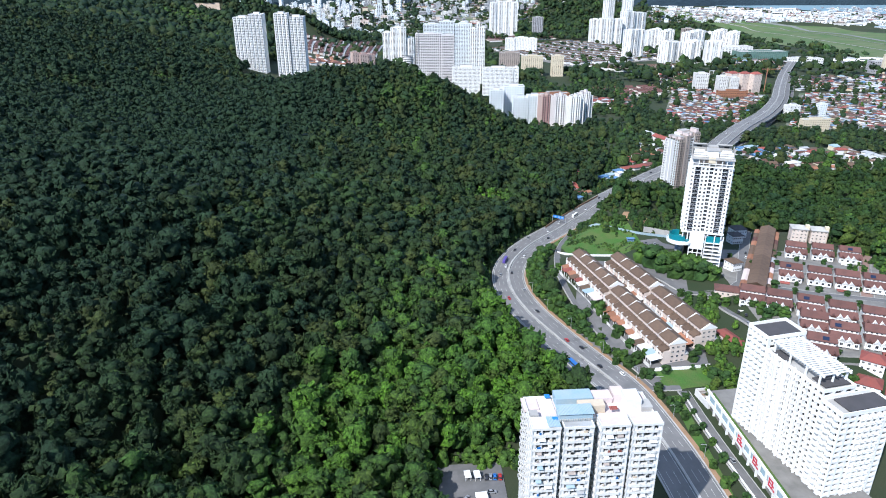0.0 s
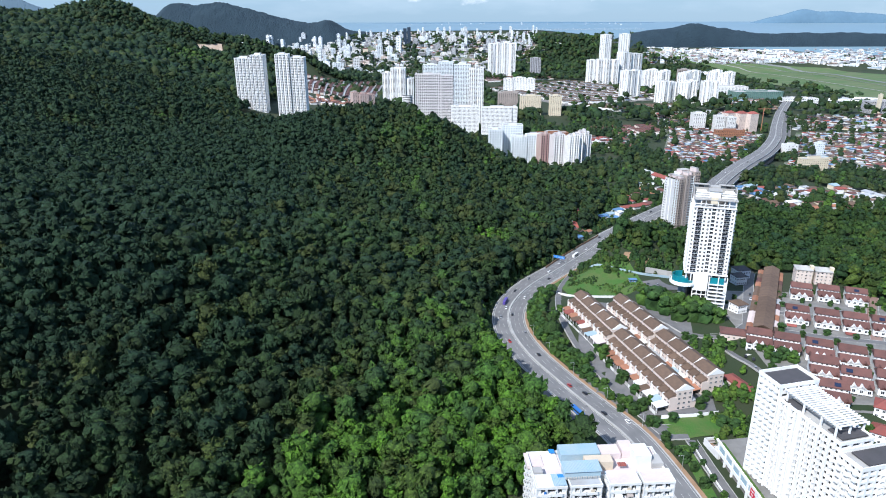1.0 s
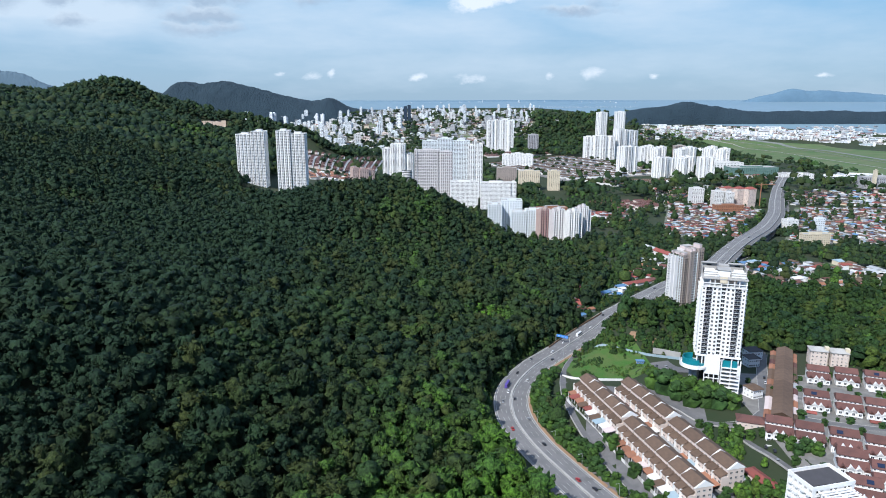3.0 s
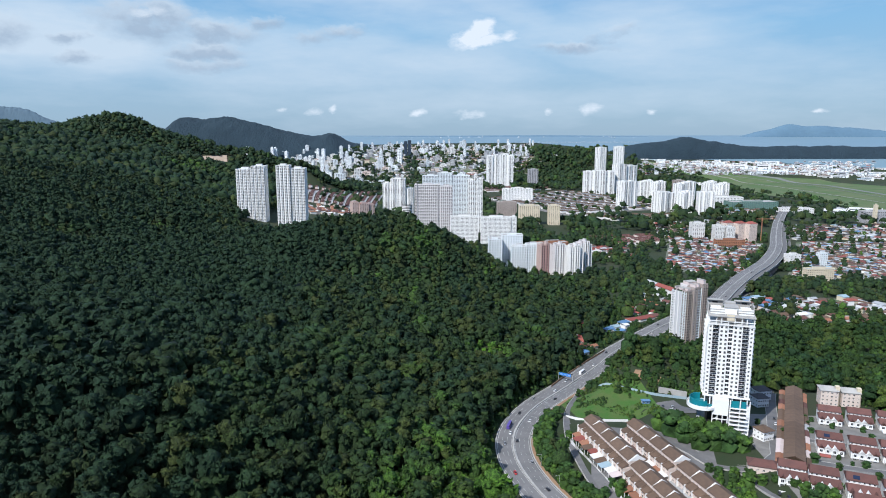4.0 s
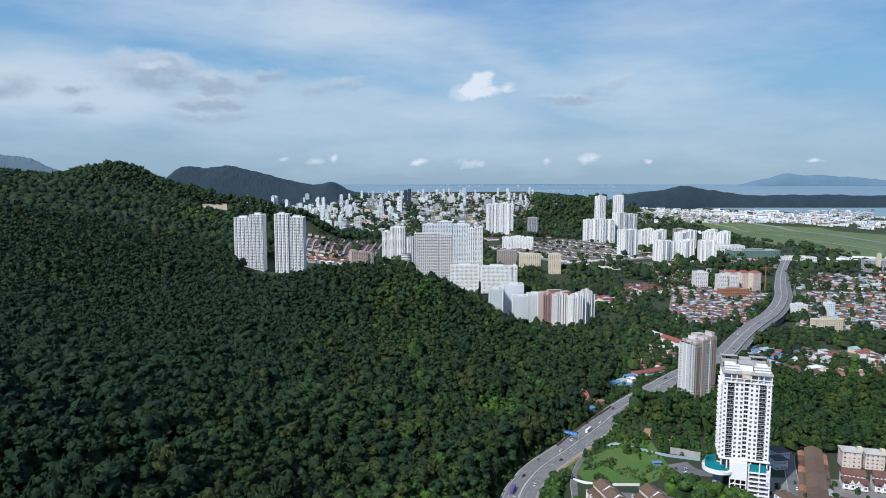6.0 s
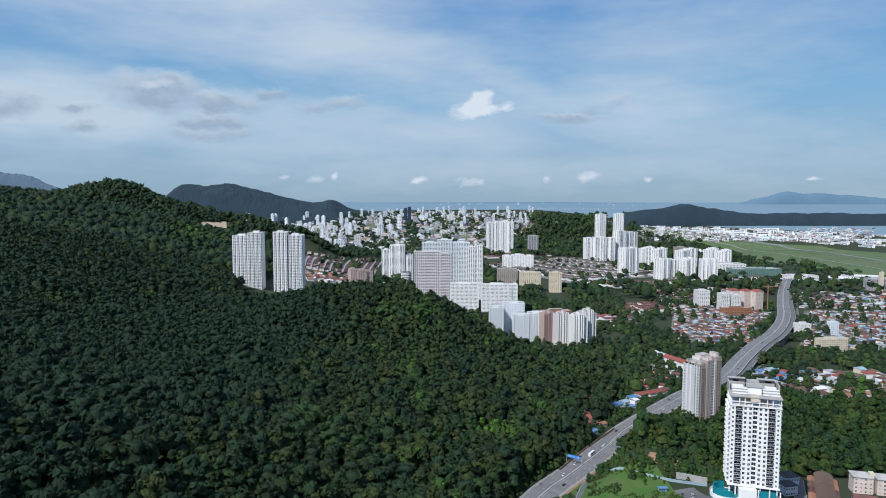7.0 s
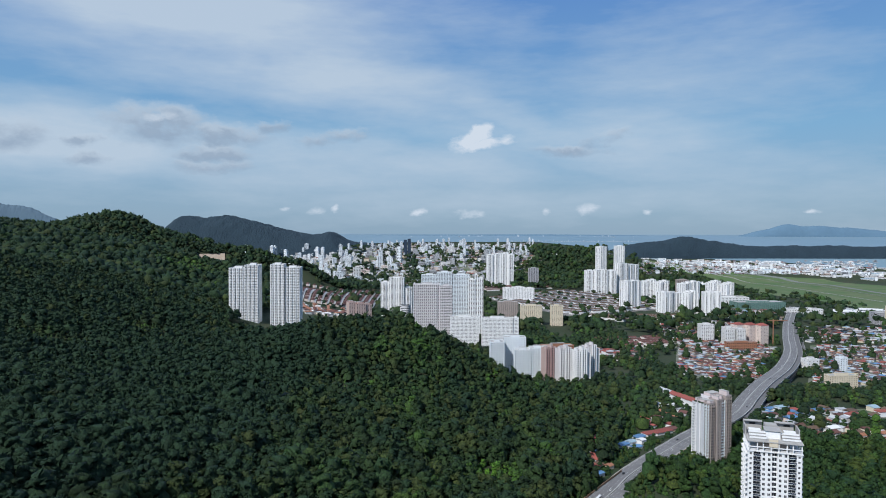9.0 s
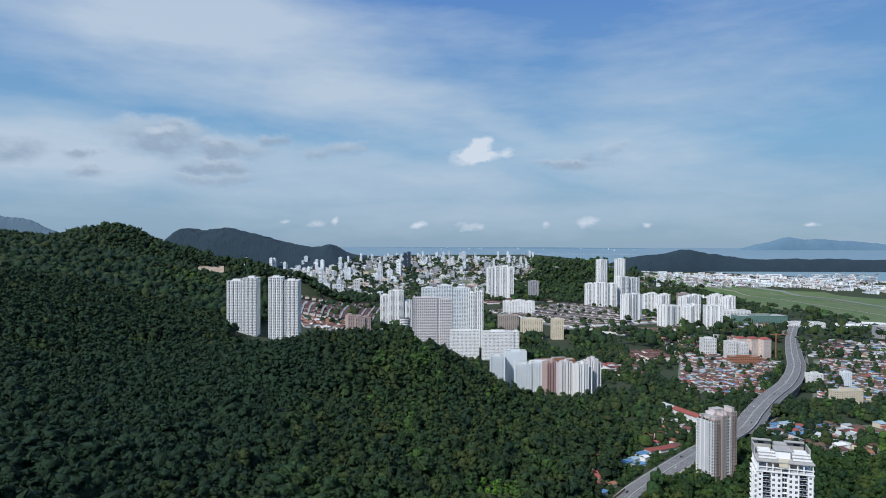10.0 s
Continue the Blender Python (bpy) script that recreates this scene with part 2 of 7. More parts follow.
M = {
    "earth": material("earth", (0.020, 0.036, 0.013), 0.95, (0.045, 0.046, 0.022), 0.02, 0.6, 0.8, 0.6, 0.4),
    "town_ground": material("town_ground", (0.20, 0.19, 0.17), 0.9, (0.06, 0.10, 0.03), 0.03, 0.95, 0.6, 0.2, 0.1),
    "paving": material("paving", (0.22, 0.21, 0.195), 0.9, (0.13, 0.125, 0.115), 0.12, 0.8, 1.5, 0.2, 0.05),
    "grass": material("grass", (0.046, 0.125, 0.017), 0.9, (0.088, 0.120, 0.032), 0.10, 0.95, 0.7, 1.0, 0.6),
    "asphalt": material("asphalt", (0.19, 0.185, 0.185), 0.88, (0.125, 0.125, 0.125), 0.08, 0.8, 3.0, 0.2, 0.02),
    "old_asphalt": material("old_asphalt", (0.155, 0.15, 0.15), 0.88, (0.10, 0.10, 0.10), 0.15, 0.8, 3.0, 0.2, 0.02),
    "line": material("line", (0.55, 0.55, 0.53), 0.6, None, 0.5, 0.4, 4.0, 0.0),
    "concrete": material("concrete", (0.42, 0.41, 0.39), 0.85, (0.28, 0.27, 0.26), 0.12, 0.7, 2.0, 0.2, 0.03),
    "white": material("white", (0.79, 0.79, 0.78), 0.7, (0.70, 0.70, 0.69), 0.08, 0.5, 1.2, 0.1, 0.02),
    "stained": material("stained", (0.70, 0.70, 0.69), 0.75, (0.50, 0.48, 0.46), 0.16, 0.55, 0.7, 0.2, 0.03),
    "cream": material("cream", (0.66, 0.58, 0.44), 0.75, (0.52, 0.45, 0.34), 0.1, 0.6, 1.2, 0.1, 0.02),
    "beige": material("beige", (0.60, 0.50, 0.38), 0.75, (0.48, 0.40, 0.31), 0.1, 0.6, 1.2, 0.1, 0.02),
    "pink": material("pink", (0.52, 0.40, 0.36), 0.75, (0.42, 0.32, 0.30), 0.1, 0.6, 1.2, 0.1, 0.02),
    "pale": material("pale", (0.74, 0.78, 0.80), 0.7, (0.60, 0.64, 0.67), 0.1, 0.6, 1.2, 0.1, 0.02),
    "pale_render": material("pale_render", (0.52, 0.53, 0.55), 0.75, (0.42, 0.42, 0.44), 0.1, 0.6, 1.2, 0.1, 0.02),
    "grey": material("grey", (0.40, 0.40, 0.42), 0.75, (0.30, 0.30, 0.32), 0.1, 0.6, 1.2, 0.1, 0.02),
    "taupe": material("taupe", (0.36, 0.31, 0.28), 0.75, (0.28, 0.24, 0.22), 0.1, 0.6, 1.2, 0.1, 0.02),
    "glass": material("glass", (0.022, 0.025, 0.032), 0.2, (0.05, 0.055, 0.065), 0.35, 0.6, 1.0, 0.0, spread=0.3, spec=0.3),
    "wall_pink": material("wall_pink", (0.66, 0.56, 0.50), 0.8, (0.52, 0.44, 0.40), 0.15, 0.6, 1.5, 0.1, 0.02),
    "wall_pale_pink": material("wall_pale_pink", (0.68, 0.65, 0.65), 0.75, (0.58, 0.55, 0.56), 0.1, 0.6, 1.2, 0.1, 0.02),
    "maroon_wall": material("maroon_wall", (0.34, 0.20, 0.20), 0.8, (0.27, 0.16, 0.16), 0.1, 0.6, 1.2, 0.1, 0.02),
    "dark_glass": material("dark_glass", (0.03, 0.045, 0.07), 0.15, (0.05, 0.07, 0.10), 0.05, 0.6, 0.5, 0.0),
    "solar": material("solar", (0.015, 0.025, 0.06), 0.2, None, 0.5, 0.3, 2.0, 0.0),
    "lane_red": material("lane_red", (0.26, 0.17, 0.14), 0.9, (0.20, 0.13, 0.11), 0.2, 0.6, 2.0, 0.2, 0.03),
    "airfield": material("airfield", (0.065, 0.125, 0.036), 0.95, (0.14, 0.15, 0.08), 0.012, 0.8, 0.2, 0.2, 0.3),
    "runway_grey": material("runway_grey", (0.20, 0.21, 0.20), 0.9, (0.14, 0.16, 0.13), 0.01, 0.7, 0.2, 0.0),
    "tarmac_far": material("tarmac_far", (0.33, 0.32, 0.29), 0.9, (0.25, 0.25, 0.24), 0.01, 0.7, 0.2, 0.0),
    # The western mountain's base colour holds the blue of distance haze.
    "far_hill_w_haze": material("far_hill_w_haze", (0.09, 0.14, 0.18), 0.95, (0.07, 0.11, 0.15), 0.004, 0.6, 0.03, 0.3, 8.0),
    "frame": material("frame", (0.70, 0.70, 0.69), 0.5, None, 0.5, 0.3, 4.0, 0.0),
    # Tyres and the like, and cores whose black stands for shade indoors.
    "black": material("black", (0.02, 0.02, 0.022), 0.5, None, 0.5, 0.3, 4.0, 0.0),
    "roof_pink": material("roof_pink", (0.62, 0.52, 0.51), 0.8, (0.50, 0.44, 0.42), 0.2, 0.7, 1.2, 0.1, 0.03),
    "roof_white": material("roof_white", (0.75, 0.75, 0.74), 0.7, (0.60, 0.59, 0.57), 0.2, 0.7, 1.2, 0.1, 0.03),
    "court_green": material("court_green", (0.05, 0.42, 0.22), 0.8, None, 0.2, 0.4, 2.0, 0.0),
    "court_red": material("court_red", (0.45, 0.09, 0.07), 0.8, None, 0.2, 0.4, 2.0, 0.0),
    "sign_blue": material("sign_blue", (0.03, 0.20, 0.62), 0.5, None, 0.2, 0.3, 2.0, 0.0),
    "sign_red": material("sign_red", (0.55, 0.03, 0.06), 0.5, None, 0.2, 0.3, 2.0, 0.0),
    "net_green": material("net_green", (0.09, 0.20, 0.17), 0.9, (0.20, 0.25, 0.23), 0.2, 0.7, 2.0, 0.2, 0.1),
    "car_white": material("car_white", (0.75, 0.75, 0.75), 0.3, None, 0.2, 0.2, 2.0, 0.0),
    "car_black": material("car_black", (0.02, 0.02, 0.025), 0.3, None, 0.2, 0.2, 2.0, 0.0),
    "car_grey": material("car_grey", (0.25, 0.26, 0.28), 0.3, None, 0.2, 0.2, 2.0, 0.0),
    "car_red": material("car_red", (0.40, 0.03, 0.03), 0.3, None, 0.2, 0.2, 2.0, 0.0),
    "car_blue": material("car_blue", (0.03, 0.14, 0.42), 0.3, None, 0.2, 0.2, 2.0, 0.0),
    "car_purple": material("car_purple", (0.10, 0.07, 0.30), 0.3, None, 0.2, 0.2, 2.0, 0.0),
    "darkroof": material("darkroof", (0.075, 0.07, 0.075), 0.8, (0.05, 0.05, 0.05), 0.2, 0.6, 2.0, 0.2, 0.03),
    "tile_brown": material("tile_brown", (0.135, 0.088, 0.060), 0.85, (0.085, 0.058, 0.043), 0.25, 0.7, 2.5, 0.5, 0.08, spread=0.15),
    "tile_maroon": material("tile_maroon", (0.135, 0.062, 0.052), 0.85, (0.085, 0.045, 0.04), 0.25, 0.7, 2.5, 0.5, 0.08, spread=0.15),
    "tile_red": material("tile_red", (0.28, 0.075, 0.058), 0.8, (0.19, 0.07, 0.06), 0.25, 0.7, 2.5, 0.4, 0.08, spread=0.2),
    "tile_orange": material("tile_orange", (0.33, 0.15, 0.085), 0.8, (0.22, 0.11, 0.075), 0.25, 0.7, 2.5, 0.4, 0.08, spread=0.2),
    "metal_blue": material("metal_blue", (0.09, 0.20, 0.38), 0.5, (0.17, 0.28, 0.40), 0.2, 0.7, 2.0, 0.2, 0.04, spread=0.2),
    "metal_grey": material("metal_grey", (0.42, 0.44, 0.46), 0.5, (0.30, 0.29, 0.28), 0.2, 0.7, 2.0, 0.2, 0.04, spread=0.2),
    "metal_pale": material("metal_pale", (0.27, 0.39, 0.46), 0.5, (0.36, 0.42, 0.45), 0.2, 0.7, 2.0, 0.2, 0.04),
    "teal": material("teal", (0.012, 0.21, 0.25), 0.3, (0.018, 0.14, 0.19), 0.3, 0.5, 2.0, 0.1, 0.02),
    "bare_earth": material("bare_earth", (0.42, 0.34, 0.27), 0.9, (0.30, 0.22, 0.16), 0.05, 0.8, 0.5, 0.4, 0.3),
    "dirt": material("dirt", (0.32, 0.20, 0.12), 0.9, (0.22, 0.14, 0.08), 0.15, 0.7, 1.5, 0.4, 0.1),
    "water": material("water", (0.18, 0.26, 0.31), 0.45, (0.13, 0.22, 0.27), 0.002, 0.6, 0.05, 0.0),
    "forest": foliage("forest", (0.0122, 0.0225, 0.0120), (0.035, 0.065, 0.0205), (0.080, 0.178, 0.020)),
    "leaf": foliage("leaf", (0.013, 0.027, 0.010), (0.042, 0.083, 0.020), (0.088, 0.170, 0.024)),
    "bark": material("bark", (0.16, 0.13, 0.10), 0.9, None, 1.0, 0.6, 6.0, 0.4, 0.05),
    # Haze is mixed into both colours below, more into the farther one.
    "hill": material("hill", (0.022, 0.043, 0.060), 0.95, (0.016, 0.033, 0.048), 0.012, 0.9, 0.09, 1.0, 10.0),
    "far_hill_haze": material("far_hill_haze", (0.11, 0.19, 0.26), 0.95, (0.09, 0.16, 0.23), 0.004, 0.6, 0.03, 0.3, 8.0),
}

# ---- building helpers ----
class Geo:
    """Collects boxes and faces for one mesh; each face remembers its material's slot."""

    def __init__(self):
        self.v, self.f, self.m = [], [], []

    def face(self, pts, slot=0):
        n = len(self.v)
        self.v.extend(pts)
        self.f.append(tuple(range(n, n + len(pts))))
        self.m.append(slot)

    def box(self, x0, x1, y0, y1, z0, z1, slot=0, turn=0.0, at=(0, 0)):
        n, c, s = len(self.v), math.cos(turn), math.sin(turn)
        for x, y, z in ((x0, y0, z0), (x1, y0, z0), (x1, y1, z0), (x0, y1, z0), (x0, y0, z1), (x1, y0, z1), (x1, y1, z1), (x0, y1, z1)):
            self.v.append((at[0] + x * c - y * s, at[1] + x * s + y * c, z))
        for q in ((0, 3, 2, 1), (4, 5, 6, 7), (0, 1, 5, 4), (1, 2, 6, 5), (2, 3, 7, 6), (3, 0, 4, 7)):
            self.f.append(tuple(n + i for i in q))
            self.m.append(slot)

    def gable(self, x0, x1, y0, y1, z, rise, slot=0, thick=0.25, turn=0.0, at=(0, 0), hip=0.0):
        """A pitched roof with its ridge along x; hip: how far the ridge ends are drawn in."""
        n, c, s = len(self.v), math.cos(turn), math.sin(turn)
        ym = (y0 + y1) / 2
        for dz in (thick, 0):
            for x, y, h in ((x0, y0, 0), (x1, y0, 0), (x1, y1, 0), (x0, y1, 0), (x0 + hip, ym, rise), (x1 - hip, ym, rise)):
                self.v.append((at[0] + x * c - y * s, at[1] + x * s + y * c, z + h + dz))
        top = ((0, 1, 5, 4), (2, 3, 4, 5), (1, 2, 5), (3, 0, 4))
        low = ((6, 10, 11, 7), (8, 11, 10, 9), (7, 11, 8), (9, 10, 6))
        rim = ((0, 6, 7, 1), (1, 7, 8, 2), (2, 8, 9, 3), (3, 9, 6, 0))
        for q in top + low + rim:
            self.f.append(tuple(n + i for i in q))
            self.m.append(slot)

    def cylinder(self, x, y, r, z0, z1, n=14, slot=0, r2=None):
        k = len(self.v)
        r2 = r if r2 is None else r2
        for z, rr in ((z0, r), (z1, r2)):
            for i in range(n):
                a = 2 * math.pi * i / n
                self.v.append((x + rr * math.cos(a), y + rr * math.sin(a), z))
        for i in range(n):
            j = (i + 1) % n
            self.f.append((k + i, k + j, k + n + j, k + n + i))
            self.m.append(slot)
        self.f.append(tuple(k + n + i for i in range(n)))
        self.m.append(slot)

    def mesh(self, name, mats):
        me = bpy.data.meshes.new(name)
        me.from_pydata(self.v, [], self.f)
        for k in mats if isinstance(mats, (list, tuple)) else (mats,):
            me.materials.append(M[k])
        me.polygons.foreach_set("material_index", self.m)
        me.update()
        return me


def part(name, geo, mats, parent=None, label="", m=None):
    ob = new(name, geo if isinstance(geo, bpy.types.Mesh) else geo.mesh(name, mats))
    ob.parent = parent
    if m is not None:
        ob.matrix_basis = m
    if label:
        ob["label"] = label
    return ob


def thing(name, m, label, category, group="", kind=""):
    ob = new(name)
    ob.empty_display_size = 0.5
    ob.matrix_basis = m
    return tagged(ob, label, category, group, kind)


# ---- lie of the land ----
HILLS = [  # x, y, reach, height
    (-190, 440, 130, 38), (-50, 480, 70, -12), (-330, 620, 170, 8), (-130, 1140, 130, 85), (20, 1110, 70, 27), (-560, 950, 220, 14),
    (-760, 1300, 240, 73), (-400, 1420, 150, 26), (-1300, 1500, 450, 185), (-1660, 3000, 210, 55), (-2050, 3000, 300, 261), (-1370, 3000, 190, 240),
    (-1060, 2980, 110, 107), (-820, 3000, 120, 136), (-850, 2250, 330, 106), (-1600, 2200, 420, 197), (-750, 500, 320, 110), (195, 640, 50, 26),
    (300, 420, 120, -4), (-150, 800, 120, 21), (-90, 300, 90, -23), (130, 1210, 75, -31), (-640, 1620, 200, 23), (-600, 3000, 80, 73),
    (-250, 1720, 160, 31),
]
ROAD = [  # the middle of the main road and its height, from under the camera to the far airport
    (128, 60, 30), (122, 160, 29), (116, 247, 27.5), (112, 283, 27), (104, 325, 26), (91, 357, 24.5), (77, 393, 22), (61, 438, 20), (53, 482, 19),
    (58, 524, 18), (80, 575, 15), (118, 630, 12), (160, 692, 9), (198, 752, 6), (297, 869, 4), (392, 968, 3.5), (457, 1062, 3.4), (523, 1155, 2.8),
    (622, 1286, 0.7), (730, 1465, -4.5), (850, 1702, -11.5), (1004, 1995, -16), (1240, 2410, -20),
]


def smooth_line(points, step=6.0):
    """A Catmull-Rom curve through the points, cut into even steps."""
    p = [Vector(q) for q in points]
    p = [p[0] * 2 - p[1]] + p + [p[-1] * 2 - p[-2]]
    out = []
    for i in range(1, len(p) - 2):
        n = max(2, int((p[i + 1] - p[i]).length / step))
        for k in range(n):
            t = k / n
            out.append(0.5 * ((2 * p[i]) + (p[i + 1] - p[i - 1]) * t + (2 * p[i - 1] - 5 * p[i] + 4 * p[i + 1] - p[i + 2]) * t * t
                              + (3 * p[i] - p[i - 1] - 3 * p[i + 1] + p[i + 2]) * t ** 3))
    out.append(p[-2])
    return out


ROADLINE = smooth_line(ROAD)
ROADXYZ = np.array([tuple(p) for p in ROADLINE])
PLAIN_Y = [-400, 300, 420, 560, 700, 800, 1000, 1400, 1700, 3500]
PLAIN_Z = [30, 27, 20, 17, 5, 0, -3, -22, -25, -25]
PADS = [  # levelled ground: x, y, half widths, height
    (146, 425, 42, 88, 28), (205, 500, 30, 34, 32), (55, 205, 40, 40, 28), (185, 270, 60, 60, 28), (285, 770, 30, 30, 5),
]


def road_gap(x, y):
    """How far from the road's middle line, and the road's height there."""
    if x.size < 50:
        d = (x.reshape(-1, 1) - ROADXYZ[None, ::2, 0]) ** 2 + (y.reshape(-1, 1) - ROADXYZ[None, ::2, 1]) ** 2
        k = d.argmin(1)
        return np.sqrt(d[np.arange(len(k)), k]).reshape(x.shape), ROADXYZ[::2, 2][k].reshape(x.shape)
    d2 = np.full(x.shape, 1e12)
    z = np.zeros(x.shape)
    for px, py, pz in ROADXYZ[::2]:
        d = (x - px) ** 2 + (y - py) ** 2
        near = d < d2
        d2[near], z[near] = d[near], pz
    return np.sqrt(d2), z


def far_rise(y):
    """The plain's far edge and the sea are drawn together and lifted, as they lie past the reach of the lens."""
    t = np.clip((y - 3500) / 1300, 0, None)
    true = (y - 50) * (1 + 6.0 * t * t)
    return np.where(t > 0, 275 * (1 - (y - 50) / true), 0.0)


def land(x, y):
    x, y = np.asarray(x, float), np.asarray(y, float)
    z = np.interp(y, PLAIN_Y, PLAIN_Z)
    for hx, hy, s, h in HILLS:
        z = z + h * np.exp(-((x - hx) ** 2 + (y - hy) ** 2) / (2 * s * s))
    for px, py, wx, wy, pz in PADS:
        g = np.maximum(np.abs(x - px) - wx, np.abs(y - py) - wy)
        k = np.clip(1 - g / 25, 0, 1)
        k = k * k * (3 - 2 * k)
        z = z + (pz - z) * k
    g = np.maximum(np.abs(x - 290) - 72, np.abs(y - 455) - 125)     # the housing estate's gentle slope
    k = np.clip(1 - g / 40, 0, 1)
    z = z + (41 - 0.085 * (y - 380) - z) * k * k * (3 - 2 * k)
    east = np.clip((x - 130) / 60, 0, 1) * np.clip((y - 1180) / 80, 0, 1)
    z = z * (1 - east) + np.interp(y, PLAIN_Y, PLAIN_Z) * east
    d, rz = road_gap(x, y)
    k = np.clip(1 - (d - 16) / 30, 0, 1) * np.clip((950 - y) / 80, 0, 1)
    k = k * k * (3 - 2 * k)
    z = z + (rz - 0.35 - z) * k
    return z + far_rise(y)


def land_at(x, y):
    return float(land(np.array([x]), np.array([y]))[0])


def grid_mesh(name, xs, ys, height, mats):
    gx, gy = np.meshgrid(xs, ys)
    gz = height(gx.ravel(), gy.ravel())
    nx, ny = len(xs), len(ys)
    co = np.stack([gx.ravel(), gy.ravel(), gz], 1)
    i = (np.arange(ny - 1)[:, None] * nx + np.arange(nx - 1)[None, :]).ravel()
    quads = np.stack([i, i + 1, i + nx + 1, i + nx], 1)
    me = bpy.data.meshes.new(name)
    me.from_pydata(co.tolist(), [], quads.tolist())
    me.polygons.foreach_set("use_smooth", np.ones(len(quads), bool))
    for k in mats:
        me.materials.append(M[k])
    me.update()
    return me


xs = np.concatenate([np.linspace(-3600, -1000, 40)[:-1], np.linspace(-1000, -120, 40)[:-1], np.linspace(-120, 420, 90)[:-1], np.linspace(420, 1000, 40)[:-1], np.linspace(1000, 3600, 40)])
ys = np.concatenate([np.linspace(-400, 150, 30)[:-1], np.linspace(150, 900, 120)[:-1], np.linspace(900, 1800, 60)[:-1], np.linspace(1800, 4800, 70)])
tagged(part("ground", grid_mesh("ground", xs, ys, land, ["earth"]), None), "green and brown tropical ground of hills and plain", "ground", kind="structure")


# ---- the main road ----
def side_of(i, line):
    a, b = line[max(i - 1, 0)], line[min(i + 1, len(line) - 1)]
    d = Vector((b.x - a.x, b.y - a.y, 0)).normalized()
    return Vector((d.y, -d.x, 0))


def ribbon(line, off0, off1, lift, thick=0.0, slot=0, geo=None, skip=None):
    """A strip along a line between two offsets to its right; thick: a solid band of that depth."""
    g = geo or Geo()
    pts = [(p + side_of(i, line) * off0, p + side_of(i, line) * off1) for i, p in enumerate(line)]
    for i in range(len(pts) - 1):
        if skip and skip(i):
            continue
        (a, b), (c, d) = pts[i], pts[i + 1]
        q = [(v.x, v.y, v.z + lift) for v in (a, b, d, c)]
        g.face(q, slot)
        if thick:
            low = [(v.x, v.y, v.z + lift - thick) for v in (a, b, d, c)]
            g.face([q[0], q[3], low[3], low[0]], slot)
            g.face([q[2], q[1], low[1], low[2]], slot)
            g.face(low[::-1], slot)
    return g


NEAR_END = next(i for i, p in enumerate(ROADLINE) if p.y > 930)
road = tagged(part("road", ribbon(ROADLINE, -12.6, 12.6, 0.0, 0.4), "asphalt"), "grey asphalt dual carriageway curving round the hill", "road", kind="structure")
lines = Geo()
for off in (-11.6, -1.1, 1.1, 11.6):
    ribbon(ROADLINE, off - 0.12, off + 0.12, 0.02, geo=lines)
for off in (-8.1, -4.6, 4.6, 8.1):
    ribbon(ROADLINE, off - 0.07, off + 0.07, 0.02, geo=lines, skip=lambda i: i % 2)
part("lane_markings", lines, "line", road, "white painted lane lines")
part("median", ribbon(ROADLINE, -0.55, 0.55, 0.75, 0.75), "concrete", road, "low concrete median barrier")
part("kerb", ribbon(ROADLINE[:NEAR_END], 12.6, 13.4, 0.18, 0.5), "concrete", road)
part("kerb", ribbon(ROADLINE[:NEAR_END], -13.4, -12.6, 0.18, 0.5), "concrete", road)
part("verge", ribbon(ROADLINE[:NEAR_END], 13.4, 16.0, 0.10, 0.5), "dirt", road, "strip of bare red earth")
SLIP = [p for p in ROADLINE if 960 < p.y < 2000]
part("slip_road", ribbon(SLIP, 14.0, 21.5, -0.6, 0.5), "old_asphalt", road, "grey slip road beside the flyover")
part("slip_parapet", ribbon(SLIP, 21.5, 22.1, 0.4, 2.6), "concrete", road)
part("bus_bay", ribbon([p for p in ROADLINE if 335 < p.y < 408], -19.5, -13.4, 0.02, 0.5), "old_asphalt", road, "worn grey bus bay")
for s in (-1, 1):
    part("parapet", ribbon(ROADLINE[NEAR_END:], s * 12.9 - 0.3, s * 12.9 + 0.3, 1.0, 2.4), "concrete", road, "pale concrete flyover parapet")
for i in range(NEAR_END + 6, len(ROADLINE), 6):
    p = ROADLINE[i]
    s = side_of(i, ROADLINE)
    for k in (-6, 6):
        q = p + s * k
        g = Geo()
        g.box(-0.9, 0.9, -0.9, 0.9, land_at(q.x, q.y) - 1, p.z - 0.4, at=(q.x, q.y))
        part("pier", g, "concrete", road)


# ---- buildings ----
TAKEN = []      # spots that no tree may stand on: x, y, reach

def facade(w, h, cols, rows, deep=0.35):
    """One wall in one piece, facing -y, with real openings and their reveals; cols and rows: the openings' spans."""
    us, vs = [0.0], [0.0]
    for a, b in cols:
        us += [a, b]
    for a, b in rows:
        vs += [a, b]
    us.append(w)
    vs.append(h)
    g, nu = Geo(), len(us)
    g.v = [(u, 0.0, v) for v in vs for u in us]
    for j in range(len(vs) - 1):
        for i in range(nu - 1):
            a = j * nu + i
            q = (a, a + 1, a + nu + 1, a + nu)
            if i % 2 and j % 2:
                n = len(g.v)
                g.v += [(g.v[k][0], deep, g.v[k][2]) for k in q]
                for k in range(4):
                    g.f.append((q[k], q[(k + 1) % 4], n + (k + 1) % 4, n + k))
                    g.m.append(0)
            else:
                g.f.append(q)
                g.m.append(0)
    return g


def spans(length, n, share, shift=0.0):
    """n even openings over a length, each taking that share of its bay."""
    step = length / n
    return [(step * (i + 0.5 + shift - share / 2), step * (i + 0.5 + shift + share / 2)) for i in range(n)]


